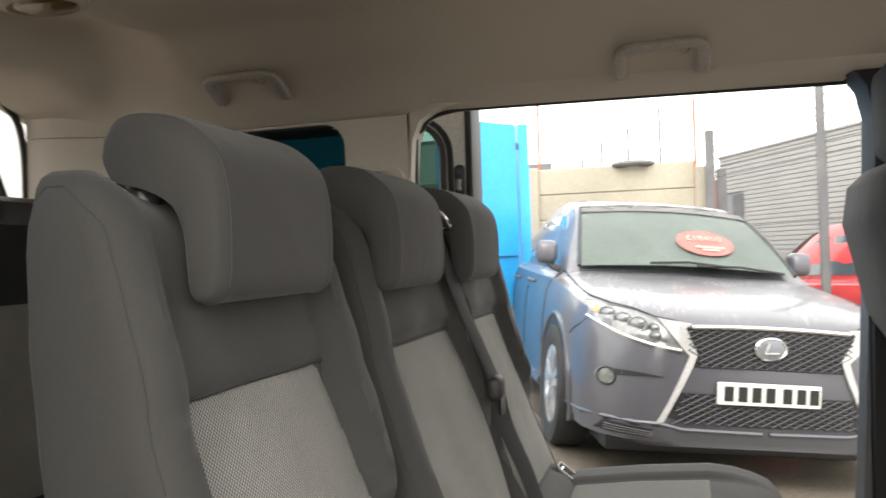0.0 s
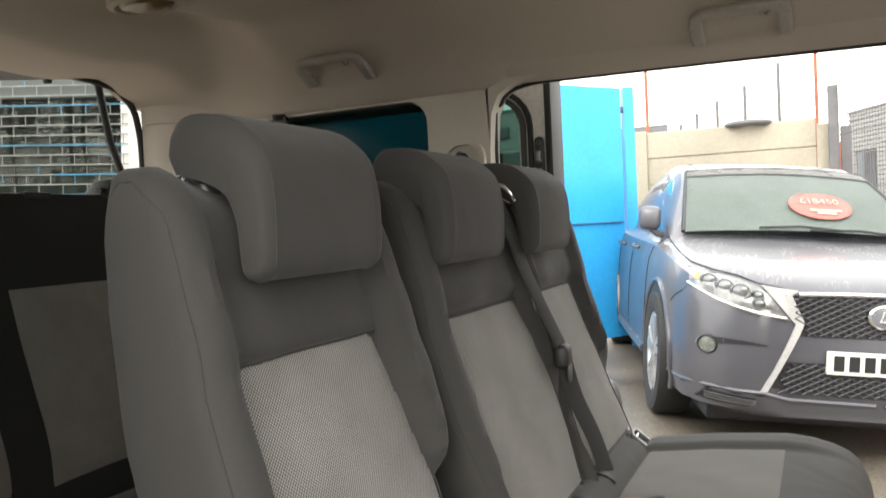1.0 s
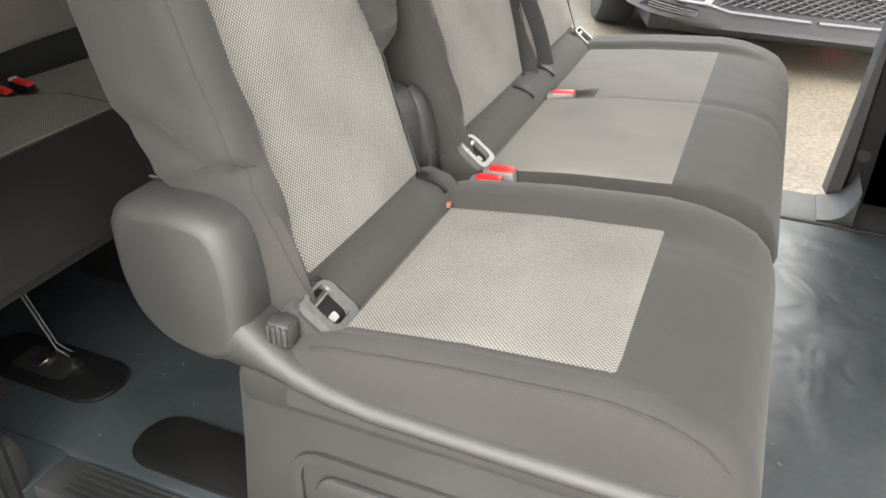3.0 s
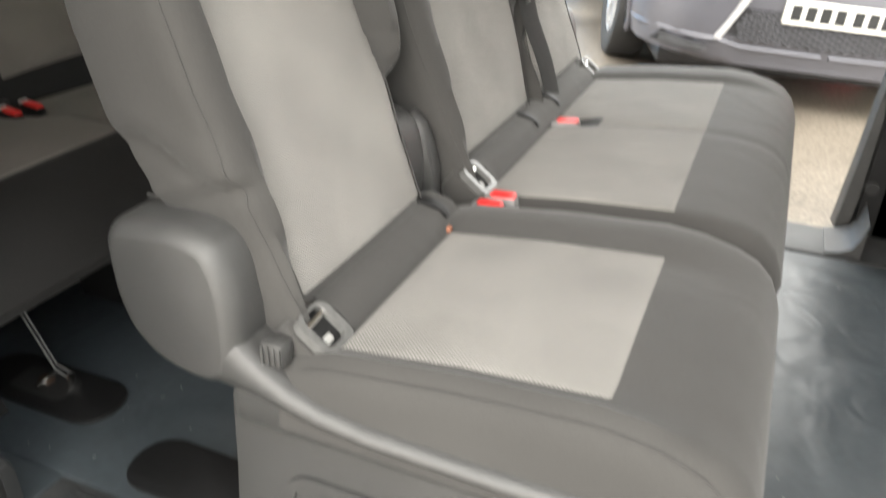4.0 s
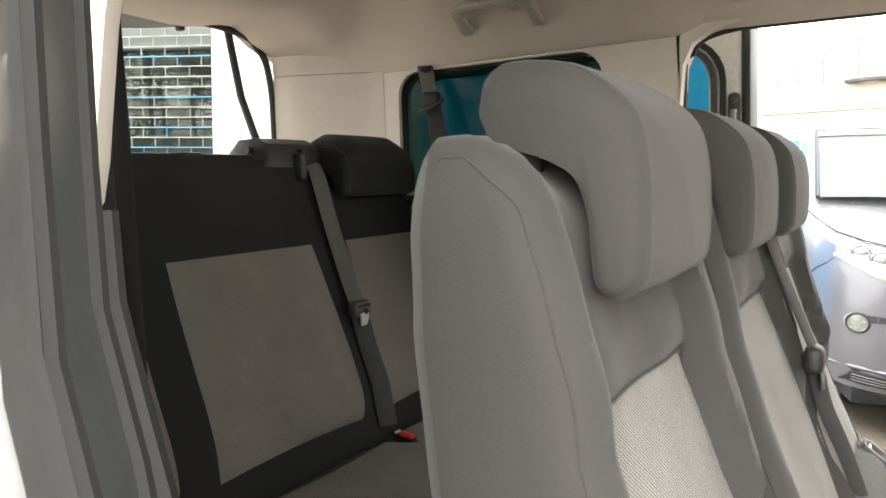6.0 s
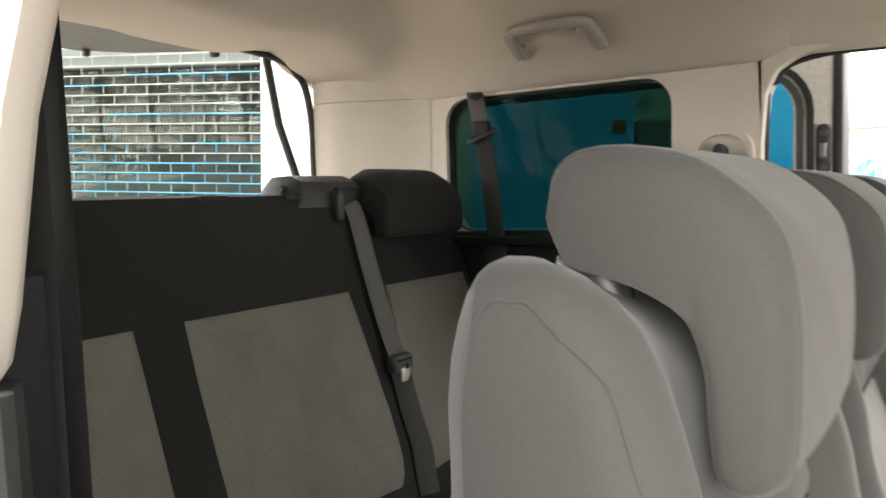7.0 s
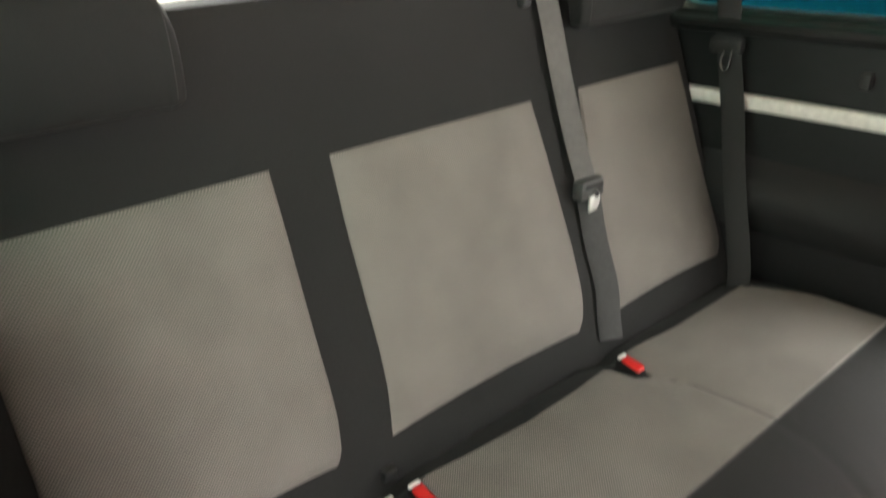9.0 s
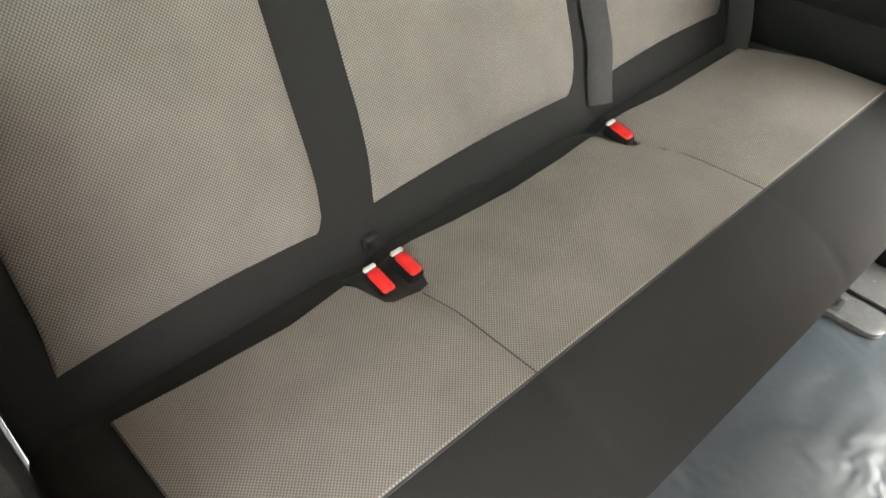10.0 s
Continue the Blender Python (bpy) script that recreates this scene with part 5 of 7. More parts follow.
CLAD = material("grey_cladding", (0.27, 0.275, 0.27), 0.6, var=0.08, scale=1.5)
BRICK_RED = material("red_cladding", (0.42, 0.10, 0.05), 0.8, var=0.15)
WHITE = material("white_frame_paint", (0.36, 0.35, 0.33), 0.5, var=0.08)


def between(a, b, thick, z0, z1, name, mat, parent=None, label="", r=0.0):
    """An upright slab from a to b on the plan."""
    a, b = Vector((*a, 0)), Vector((*b, 0))
    d = (b - a)
    turn = Matrix.Translation(a) @ Matrix.Rotation(math.atan2(d.y, d.x), 4, "Z")
    return part(name, box(0, d.length, -thick / 2, thick / 2, z0, z1, r, 1, turn), mat, parent, label, False)


gate = thing("blue_gate", "bright blue painted sheet steel yard gate", "gate", "blue gates")
between((-1.50, 7.2), (-2.02, 6.45), 0.05, 0.12, 2.42, "leaf", BLUE, gate)
between((-1.505, 7.16), (-2.0, 6.44), 0.054, 1.18, 1.185, "joint", STEEL, gate)
between((-1.94, 6.5), (-1.99, 6.43), 0.075, 1.62, 1.68, "hasp", STEEL, gate)
post = thing("gate_post", "blue steel gate post", "post")
between((-1.50, 7.34), (-1.41, 7.38), 0.12, 0.0, 2.44, "shaft", BLUE, post)
part("hinge", box(-1.52, -1.48, 7.18, 7.3, 2.2, 2.26, 0.005), STEEL, post)
part("hinge", box(-1.52, -1.48, 7.18, 7.3, 0.5, 0.56, 0.005), STEEL, post)
gate2 = thing("blue_gate", "bright blue sheet steel gate leaf standing open", "gate", "blue gates")
between((-2.48, 6.0), (-3.35, 5.05), 0.05, 0.2, 2.5, "leaf", BLUE, gate2)
for z in (1.09, 1.765):
    between((-2.53, 5.945), (-2.605, 5.863), 0.06, z, z + 0.105, "hinge_plate", RUST, gate2, "rusty red square plate")

# precast wall: posts and stacked panels
wall_yard = tagged(new("wall_yard"), "weathered precast concrete panel wall", "wall", kind="structure")
y_w = lambda x: 9.0 + 0.05 * (x + 1.7)
for x in (-1.66, 0.22):
    part("wall_post", box(x - 0.07, x + 0.07, y_w(x) - 0.08, y_w(x) + 0.08, -0.5, 2.19 - 0.045 * (x + 1.7), 0.01), CONCRETE, wall_yard, "", False)
for k in range(8):
    z0 = -0.23 + 0.3 * k
    between((-1.6, y_w(-1.6)), (0.16, y_w(0.16)), 0.06 + 0.012 * (k % 2), z0 + 0.0, z0 + 0.2995, "wall_panel", CONCRETE, wall_yard, "", 0.012)
sign = thing("wall_sign", "small white notice with black bars on the wall", "sign")
between((-1.42, 8.93), (-1.18, 8.94), 0.01, 1.1, 1.45, "board", WHITE, sign)
for k in range(3):
    between((-1.40, 8.92), (-1.2, 8.93), 0.008, 1.37 - 0.09 * k, 1.41 - 0.09 * k, "bar", STEEL, sign)
tyre_top = thing("spare_tyre", "old weathered grey tyre lying on top of the wall", "tyre", at=(-0.53, 9.1, 2.15))
bm = bmesh.new()
rings = [[Vector((-0.52 + (0.2 + 0.06 * math.cos(b)) * math.cos(a), 9.12 + (0.2 + 0.06 * math.cos(b)) * math.sin(a), 2.175 + 0.035 * math.sin(b))) for b in np.linspace(0, 2 * math.pi, 9)[:-1]] for a in np.linspace(0, 2 * math.pi, 25)]
add_loft(bm, rings, caps=False)
part("tread", bm, material("weathered_rubber", (0.12, 0.12, 0.12), 0.8), tyre_top)
world_parent(tyre_top, (-0.53, 9.1, 2.15))

post_tops = ((-1.62, 9.1, 2.96, RUST, 0.035), (0.145, 9.05, 2.86, RUST, 0.035), (-0.26, 10.2, 3.0, STEEL, 0.04), (-0.75, 11.6, 2.98, STEEL, 0.045), (-1.27, 13.0, 3.0, STEEL, 0.05), (-1.78, 14.5, 3.02, STEEL, 0.055), (-2.32, 16.2, 3.05, STEEL, 0.06))
for x, y, z, mat, w in post_tops:
    fp = thing("fence_post", "rusty red angle-iron fence post" if mat is RUST else "dark steel fence post", "post", "fence posts", at=(x, y, 0))
    part("shaft", plate([(x, y), (x + w, y), (x + w, y + 0.008), (x + 0.008, y + 0.008), (x + 0.008, y + w), (x, y + w)], z + 0.6, along_z(-0.6)), mat, fp, "", False)
    world_parent(fp, (x, y, 0))

dark_post = thing("steel_post", "dark square steel post at the wall's end", "post")
part("shaft", box(0.26, 0.36, 8.85, 8.95, -0.6, 2.47, 0.008), STEEL, dark_post, "", False)
part("shaft_short", box(0.37, 0.47, 8.9, 9.0, -0.6, 2.05, 0.008), STEEL, dark_post, "", False)
mesh_fence = thing("mesh_fence", "grey welded wire mesh fence with folded top", "fence")
bm = bmesh.new()
fa, fb = Vector((0.31, 8.92, 0)), Vector((1.5, 6.4, 0))
fn = Vector((-(fb - fa).y, (fb - fa).x, 0)).normalized()
for k in range(58):
    p = fa + (fb - fa) * (k / 57)
    add_tube(bm, [p + Vector((0, 0, 0.2)), p + Vector((0, 0, 2.25)), p + fn * 0.05 + Vector((0, 0, 2.3)), p + Vector((0, 0, 2.36)), p + Vector((0, 0, 2.45))], 0.002, 4)
for z, d in ((0.4, 0), (0.9, 0), (1.4, 0), (1.95, 0), (2.06, 0), (2.25, 0), (2.3, 0.05), (2.36, 0), (2.45, 0)):
    add_tube(bm, [fa + fn * d + Vector((0, 0, z)), fb + fn * d + Vector((0, 0, z))], 0.0035, 4)
part("wire_mesh", bm, STEEL, mesh_fence)
part("fence_post", box(1.105, 1.175, 7.12, 7.19, -0.4, 2.62, 0.006), STEEL, mesh_fence, "dark square fence post", False)

# cladded building beyond
SHED = Matrix.Translation((0.1, 0, 1.21)) @ Matrix.Scale(1.25, 4) @ Matrix.Translation((0.46, 12.2, -1.21)) @ Matrix.Rotation(math.atan2(-1.29, 0.645), 4, "Z")
shed = thing("cladded_building", "grey building with narrow horizontal cladding boards", "building")
part("wall", box(0, 6.0, 0.05, 4.0, -1.0, 2.5, 0.0, 1, SHED), CLAD, shed, "", False)
for k in range(48):
    z = -0.35 + 0.0595 * k
    for x0, x1 in ((0.0, 0.14), (0.66, 6.0)) if 0.0 < z < 1.96 else ((0.0, 6.0),):
        part("cladding_board", box(x0, x1, 0.0, 0.06, z, z + 0.053, 0.004, 1, SHED), CLAD, shed, "", False)
dr = part("door", box(0.15, 0.65, 0.02, 0.06, -0.5, 1.98, 0.005, 1, SHED), material("door_steel_blue", (0.16, 0.18, 0.2), 0.5), shed, "blue-grey ribbed steel door", False)
for k in range(6):
    part("door_rib", box(0.34 + 0.05 * k, 0.36 + 0.05 * k, 0.008, 0.02, -0.4, 1.94, 0.003, 1, SHED), STEEL, dr, "", False)
part("roof_edge", box(-0.03, 6.0, -0.02, 4.0, 2.5, 2.53, 0.005, 1, SHED), CLAD, shed, "", False)
shed2 = thing("red_building", "far building with rust-red cladding", "building")
part("wall", box(0.225, 0.91, 17.5, 20.0, -1.55, 2.2, 0.0), BRICK_RED, shed2, "", False)
part("roof", loft([[Vector((0.16, y, 2.2)), Vector((0.97, y, 2.2)), Vector((0.97, y, 2.82))] for y in (17.44, 20.06)]), BRICK_RED, shed2, "", False)

# ---- parked cars ----
PAINT_GREY = material("metallic_grey_paint", (0.095, 0.094, 0.108), 0.34, 0.3, var=0.06, scale=3, coat=0.3, fine=0.1, fine_scale=500)


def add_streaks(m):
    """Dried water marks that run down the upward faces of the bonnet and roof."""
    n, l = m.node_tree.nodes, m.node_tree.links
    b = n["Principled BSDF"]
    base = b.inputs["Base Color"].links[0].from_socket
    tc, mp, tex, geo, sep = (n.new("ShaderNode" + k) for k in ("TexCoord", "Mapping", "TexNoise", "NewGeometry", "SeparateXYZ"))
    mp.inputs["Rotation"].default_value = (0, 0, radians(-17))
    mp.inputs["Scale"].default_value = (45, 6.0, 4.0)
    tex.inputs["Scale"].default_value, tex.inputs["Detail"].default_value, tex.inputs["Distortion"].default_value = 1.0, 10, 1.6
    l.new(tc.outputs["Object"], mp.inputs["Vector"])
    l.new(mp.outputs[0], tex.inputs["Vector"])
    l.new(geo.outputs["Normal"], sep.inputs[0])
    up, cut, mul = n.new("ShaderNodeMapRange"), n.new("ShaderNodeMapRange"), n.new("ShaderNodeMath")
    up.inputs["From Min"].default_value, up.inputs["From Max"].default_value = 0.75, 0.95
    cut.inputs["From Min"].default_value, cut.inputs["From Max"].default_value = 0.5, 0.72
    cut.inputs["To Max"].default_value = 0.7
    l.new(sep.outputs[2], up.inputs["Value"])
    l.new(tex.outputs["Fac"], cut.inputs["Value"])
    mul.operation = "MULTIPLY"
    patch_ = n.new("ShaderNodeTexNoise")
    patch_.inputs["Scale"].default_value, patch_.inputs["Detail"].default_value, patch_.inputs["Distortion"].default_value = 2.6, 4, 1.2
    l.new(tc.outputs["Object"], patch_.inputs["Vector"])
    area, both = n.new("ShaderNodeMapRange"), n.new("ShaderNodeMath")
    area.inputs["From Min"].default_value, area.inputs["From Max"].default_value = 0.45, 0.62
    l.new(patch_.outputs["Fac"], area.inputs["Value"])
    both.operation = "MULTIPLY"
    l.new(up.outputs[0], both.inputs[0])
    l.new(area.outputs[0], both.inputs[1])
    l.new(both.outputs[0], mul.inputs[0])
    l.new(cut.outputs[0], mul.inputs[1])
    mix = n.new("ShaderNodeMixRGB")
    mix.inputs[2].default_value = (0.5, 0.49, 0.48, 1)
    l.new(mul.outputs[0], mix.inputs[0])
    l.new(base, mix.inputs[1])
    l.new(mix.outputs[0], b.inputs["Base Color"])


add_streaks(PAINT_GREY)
PAINT_RED = material("red_car_paint", (0.5, 0.015, 0.02), 0.3, 0.0, var=0.05, coat=0.6)
MISTED = material("misted_windscreen", (0.16, 0.195, 0.178), 0.35, 0.0, var=0.12, scale=4, coat=0.12)
SIDE_GLASS = material("dark_side_glass", (0.03, 0.06, 0.075), 0.06, 0.0, var=0.1, coat=0.8)
LAMP_GLASS = material("lamp_glass", (0.2, 0.203, 0.2), 0.15, 0.25, var=0.3, scale=30, coat=0.7)
LAMP_DULL = material("projector_lens", (0.22, 0.226, 0.23), 0.15, 0.6, var=0.2, scale=20)
FOG_GLASS = material("fog_lamp_glass", (0.15, 0.16, 0.145), 0.25, 0.1, var=0.25, scale=40, coat=0.5)
AMBER = material("amber_reflector", (0.8, 0.2, 0.05), 0.25)
TYRE = material("tyre_rubber", (0.02, 0.02, 0.02), 0.75, var=0.2)
RIM = material("alloy_rim", (0.55, 0.55, 0.55), 0.3, 0.8, var=0.08)
DARK_IN = material("black_grille", (0.012, 0.012, 0.014), 0.4)
PLATE_W = material("plate_white", (0.8, 0.79, 0.72), 0.4, var=0.03)
INK = material("black_ink", (0.01, 0.01, 0.01), 0.5)
SATIN = material("satin_chrome", (0.55, 0.545, 0.54), 0.35, 0.35, var=0.08)
BADGE = material("badge_grey", (0.2, 0.21, 0.235), 0.25, 0.4)
STICKER = material("red_sticker", (0.4, 0.085, 0.07), 0.5, var=0.08)
MILK = material("pale_print", (0.5, 0.3, 0.25), 0.5)

# stations along the body: v, half width low, half width at shoulder, bottom, shoulder height, top at the edge, top at the middle, half width of the top
BODY = (
    (0.0, 0.50, 0.50, 0.235, 0.66, 0.80, 0.845, 0.44), (0.03, 0.62, 0.60, 0.225, 0.68, 0.835, 0.875, 0.52), (0.09, 0.72, 0.70, 0.215, 0.70, 0.862, 0.905, 0.60),
    (0.2, 0.82, 0.80, 0.21, 0.74, 0.89, 0.94, 0.68), (0.36, 0.885, 0.865, 0.21, 0.80, 0.925, 0.975, 0.735), (0.55, 0.915, 0.9, 0.22, 0.85, 0.955, 1.005, 0.77),
    (0.8, 0.928, 0.915, 0.24, 0.89, 0.995, 1.035, 0.79), (1.1, 0.932, 0.92, 0.25, 0.91, 1.035, 1.07, 0.80), (1.3, 0.934, 0.92, 0.25, 0.92, 1.06, 1.09, 0.80),
    (1.8, 0.936, 0.92, 0.25, 0.93, 1.075, 1.1, 0.79), (2.6, 0.938, 0.922, 0.25, 0.95, 1.09, 1.11, 0.79), (3.4, 0.938, 0.925, 0.25, 0.98, 1.11, 1.13, 0.78),
    (4.0, 0.93, 0.915, 0.26, 1.0, 1.13, 1.15, 0.76), (4.45, 0.88, 0.87, 0.28, 0.98, 1.12, 1.14, 0.7), (4.72, 0.78, 0.78, 0.32, 0.92, 1.05, 1.06, 0.62),
)
ROOF = ((1.26, 0.79, 1.07, 0.6), (1.6, 0.735, 1.30, 0.6), (1.98, 0.66, 1.535, 0.6), (2.25, 0.635, 1.63, 0.6), (2.7, 0.62, 1.665, 0.6), (3.3, 0.61, 1.65, 0.6), (3.9, 0.6, 1.585, 0.6), (4.25, 0.62, 1.46, 0.6), (4.6, 0.7, 1.12, 0.6))


def body_ring(st):
    v, hw, hs, z0, zs, ze, zc, he = st
    half = [(0.0, z0), (hw * 0.8, z0), (hw - 0.03, z0 + 0.03), (hw - 0.005, z0 + 0.14), (hw, (z0 + zs) / 2), (hw - 0.004, zs - 0.12), (hs, zs), (hs - 0.03, (zs + ze) / 2 + 0.02), (he, ze), (he * 0.86, ze + (zc - ze) * 0.62), (he * 0.5, zc - 0.008), (0.0, zc)]
    return [Vector((u, v, w)) for u, w in half] + [Vector((-u, v, w)) for u, w in reversed(half[1:-1])]


def roof_ring(st):
    v, he, zt, _ = st
    zb = 1.05
    hb = 0.80 if v < 4.2 else 0.74
    half = [(hb, zb), (hb - (hb - he) * 0.5 * min(1, (zt - zb) / 0.6) + 0.012, zb + (zt - zb) * 0.5), (he, max(zb, zt - 0.07)), (he - 0.05, zt - 0.022), (he * 0.6, zt - 0.004), (0.0, zt + 0.006)]
    return [Vector((u, v, w)) for u, w in half] + [Vector((-u, v, w)) for u, w in reversed(half[:-1])]


def put(bm, name, mat, parent, m, label="", smooth_=True):
    bmesh.ops.transform(bm, matrix=m, verts=bm.verts)
    return part(name, bm, mat, parent, label, smooth_)


def wheel(u, v, parent, m, sgn, r=0.372):
    bm = bmesh.new()
    prof = ((0.06, r - 0.14), (0.095, r - 0.125), (0.11, r - 0.06), (0.10, r - 0.015), (0.07, r), (-0.07, r), (-0.1, r - 0.02), (-0.11, r - 0.1), (-0.06, r - 0.15))
    rings = [[Vector((u + sgn * (a - 0.1), v + b * math.cos(t), r + b * math.sin(t))) for a, b in prof] for t in np.linspace(0, 2 * math.pi, 41)]
    add_loft(bm, rings, caps=False)
    w = put(bm, "wheel", TYRE, parent, m, "black tyre on a silver alloy wheel")
    bm = bmesh.new()
    prof = ((-0.02, r - 0.13), (-0.008, r - 0.125), (-0.012, r - 0.155), (-0.10, r - 0.165), (-0.12, 0.02))
    rings = [[Vector((u + sgn * a, v + b * math.cos(t), r + b * math.sin(t))) for a, b in prof] for t in np.linspace(0, 2 * math.pi, 41)]
    add_loft(bm, rings, caps=False)
    put(bm, "rim", DARK_IN, w, m)
    bm = bmesh.new()
    rings = [[Vector((u + sgn * a, v + b * math.cos(t), r + b * math.sin(t))) for a, b in ((-0.02, r - 0.128), (-0.006, r - 0.135), (-0.012, r - 0.155), (-0.05, r - 0.16))] for t in np.linspace(0, 2 * math.pi, 41)]
    add_loft(bm, rings, caps=False)
    put(bm, "rim_lip", RIM, w, m)
    for k in range(5):
        t = 2 * math.pi * k / 5 + 0.3
        bm = bmesh.new()
        for dt in (-0.16, 0.16):
            add_loft(bm, [[Vector((u + sgn * (x + dx), v + rad * math.cos(t + dt * f) + s * math.sin(t), r + rad * math.sin(t + dt * f) - s * math.cos(t))) for s, dx in ((-wd, 0), (wd, 0), (wd, -0.03), (-wd, -0.03))] for rad, f, wd, x in ((0.03, 0.2, 0.024, -0.012), (0.1, 0.6, 0.02, -0.002), (r - 0.14, 1.0, 0.024, -0.004))])
        put(bm, "spoke", RIM, w, m)
    bm = tube([(u + sgn * -0.04, v, r), (u + sgn * -0.015, v, r)], 0.04, 16)
    put(bm, "hub_cap", RIM, w, m)
    return w


def body_u(v, w):
    """Half width of the body side at a height."""
    st = [np.interp(v, [s[0] for s in BODY], [s[k] for s in BODY]) for k in range(8)]
    ring = body_ring([float(a) for a in st])[:10]
    pts = sorted((p.z, p.x) for p in ring[2:9])
    return float(np.interp(w, [p[0] for p in pts], [p[1] for p in pts]))


def front_v(u, w):
    """Where the front of the body lies for a half width."""
    vs = np.linspace(0, 0.9, 60)
    us = [body_u(v, w) for v in vs]
    return float(np.interp(abs(u), us, vs)) if abs(u) > us[0] else 0.0


def on_front(pts, lift=0.006):
    return [Vector((u, front_v(u, w) - lift, w)) for u, w in pts]


def patch(outline, lift, thick, m, name, mat, parent, label="", n=5):
    """A panel that follows the car's nose inside an outline given by its upper and lower lines."""
    upper, lower = outline
    bm = bmesh.new()
    rows = []
    for k in range(n + 1):
        f = k / n
        line = [(a[0] + (b[0] - a[0]) * f, a[1] + (b[1] - a[1]) * f) for a, b in zip(upper, lower)]
        rows.append(on_front(line, lift))
    top = [[bm.verts.new(p) for p in r] for r in rows]
    low = [[bm.verts.new(p + Vector((0, thick, 0))) for p in r] for r in rows]
    for g in (top, low):
        for a, b in zip(g, g[1:]):
            for j in range(len(a) - 1):
                bm.faces.new((a[j], a[j + 1], b[j + 1], b[j]))
    rim_ = lambda g: g[0] + [r[-1] for r in g[1:]] + g[-1][-2::-1] + [r[0] for r in g[-2:0:-1]]
    a, b = rim_(top), rim_(low)
    for i in range(len(a)):
        j = (i + 1) % len(a)
        bm.faces.new((a[i], a[j], b[j], b[i]))
    return put(bm, name, mat, parent, m, label)


def side_pane(pts, m, name, parent, mat=SIDE_GLASS):
    """A side window from its corners (v, w) on the leaning cabin side."""
    def su(v, w):
        he = float(np.interp(v, [r[0] for r in ROOF], [r[1] for r in ROOF]))
        zt = float(np.interp(v, [r[0] for r in ROOF], [r[2] for r in ROOF]))
        f = min(1.0, max(0.0, (w - 1.05) / max(0.05, zt - 0.07 - 1.05)))
        return 0.80 + 0.012 * math.sin(math.pi * f) + (he - 0.80) * f + 0.012
    out = []
    for s in (-1, 1):
        bm = bmesh.new()
        add_loft(bm, [[Vector((s * (su(v, w) + d), v, w)) for v, w in pts] for d in (-0.012, 0.0)])
        out.append(put(bm, name, mat, parent, m, "", False))
    return out


def build_suv(m):
    car = thing("parked_suv", "wet metallic grey luxury SUV parked nose-on in the yard", "car", at=m.translation)
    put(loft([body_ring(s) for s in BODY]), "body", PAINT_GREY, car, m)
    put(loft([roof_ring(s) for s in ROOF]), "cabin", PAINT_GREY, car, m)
    # windscreen
    bm = bmesh.new()
    rows = []
    for f in np.linspace(0.04, 0.96, 9):
        v, z = 1.24 + 0.76 * f, 1.085 + 0.47 * f + 0.03 * math.sin(math.pi * f)
        h = 0.735 - 0.13 * f
        rows.append([Vector((h * t, v - 0.02 + 0.10 * t * t - 0.06, z + 0.035 - 0.03 * t * t)) for t in np.linspace(-1, 1, 13)])
    add_loft(bm, rows, closed=False)
    bmesh.ops.solidify(bm, geom=list(bm.faces), thickness=0.01)
    ws = put(bm, "windscreen", MISTED, car, m, "misted greenish windscreen")
    bm = bmesh.new()
    add_tube(bm, [rows[0][0], rows[4][0], rows[8][0], rows[8][3], rows[8][6], rows[8][9], rows[8][12], rows[4][12], rows[0][12]], 0.014, 6)
    put(bm, "windscreen_trim", DARK_IN, ws, m)
    bm = bmesh.new()
    add_loft(bm, [[p + Vector((0, -0.004, 0.007)) for p in r] for r in rows[7:]], closed=False)
    bmesh.ops.solidify(bm, geom=list(bm.faces), thickness=0.003)
    put(bm, "shade_band", material("grey_shade_band", (0.2, 0.195, 0.19), 0.3), ws, m, "grey shade band along the top")

    def on_glass(u, f, lift=0.016):
        v, z = 1.24 + 0.76 * f, 1.085 + 0.47 * f + 0.03 * math.sin(math.pi * f)
        h = 0.735 - 0.13 * f
        t = u / h
        n_ = Vector((0, -0.53, 0.85))
        return Vector((u, v - 0.08 + 0.10 * t * t, z + 0.035 - 0.03 * t * t)) + n_ * lift

    bm = bmesh.new()
    bm.faces.new([bm.verts.new(on_glass(0.15 + 0.2 * math.cos(a), 0.33 + 0.17 * math.sin(a))) for a in np.linspace(0, 2 * math.pi, 29)[:-1]])
    bmesh.ops.solidify(bm, geom=list(bm.faces), thickness=0.002)
    stk = put(bm, "price_sticker", STICKER, ws, m, "faded red oval price sticker")
    txt = bpy.data.curves.new("price", "FONT")
    txt.body, txt.size, txt.align_x, txt.extrude = "£18450", 0.085, "CENTER", 0.0004
    txt.materials.append(MILK)
    tob = new("price", txt)
    a, b, c = on_glass(0.05, 0.35, 0.02), on_glass(0.25, 0.35, 0.02), on_glass(0.15, 0.43, 0.02)
    ex = (b - a).normalized()
    ey = (c - (a + b) / 2)
    ey = (ey - ex * ey.dot(ex)).normalized()
    rot = Matrix((ex, ey, ex.cross(ey))).transposed().to_4x4()
    tob.matrix_world = m @ Matrix.Translation((a + b) / 2) @ rot
    dg = bpy.context.evaluated_depsgraph_get()
    tm = bpy.data.meshes.new_from_object(tob.evaluated_get(dg))
    mw = tob.matrix_world.copy()
    bpy.data.objects.remove(tob)
    tm.transform(mw)
    tx = new("price_text", tm)
    tx.parent = stk
    for du, f_, w_ in ((0.02, 0.265, 0.2), (0.02, 0.23, 0.12)):
        bm = bmesh.new()
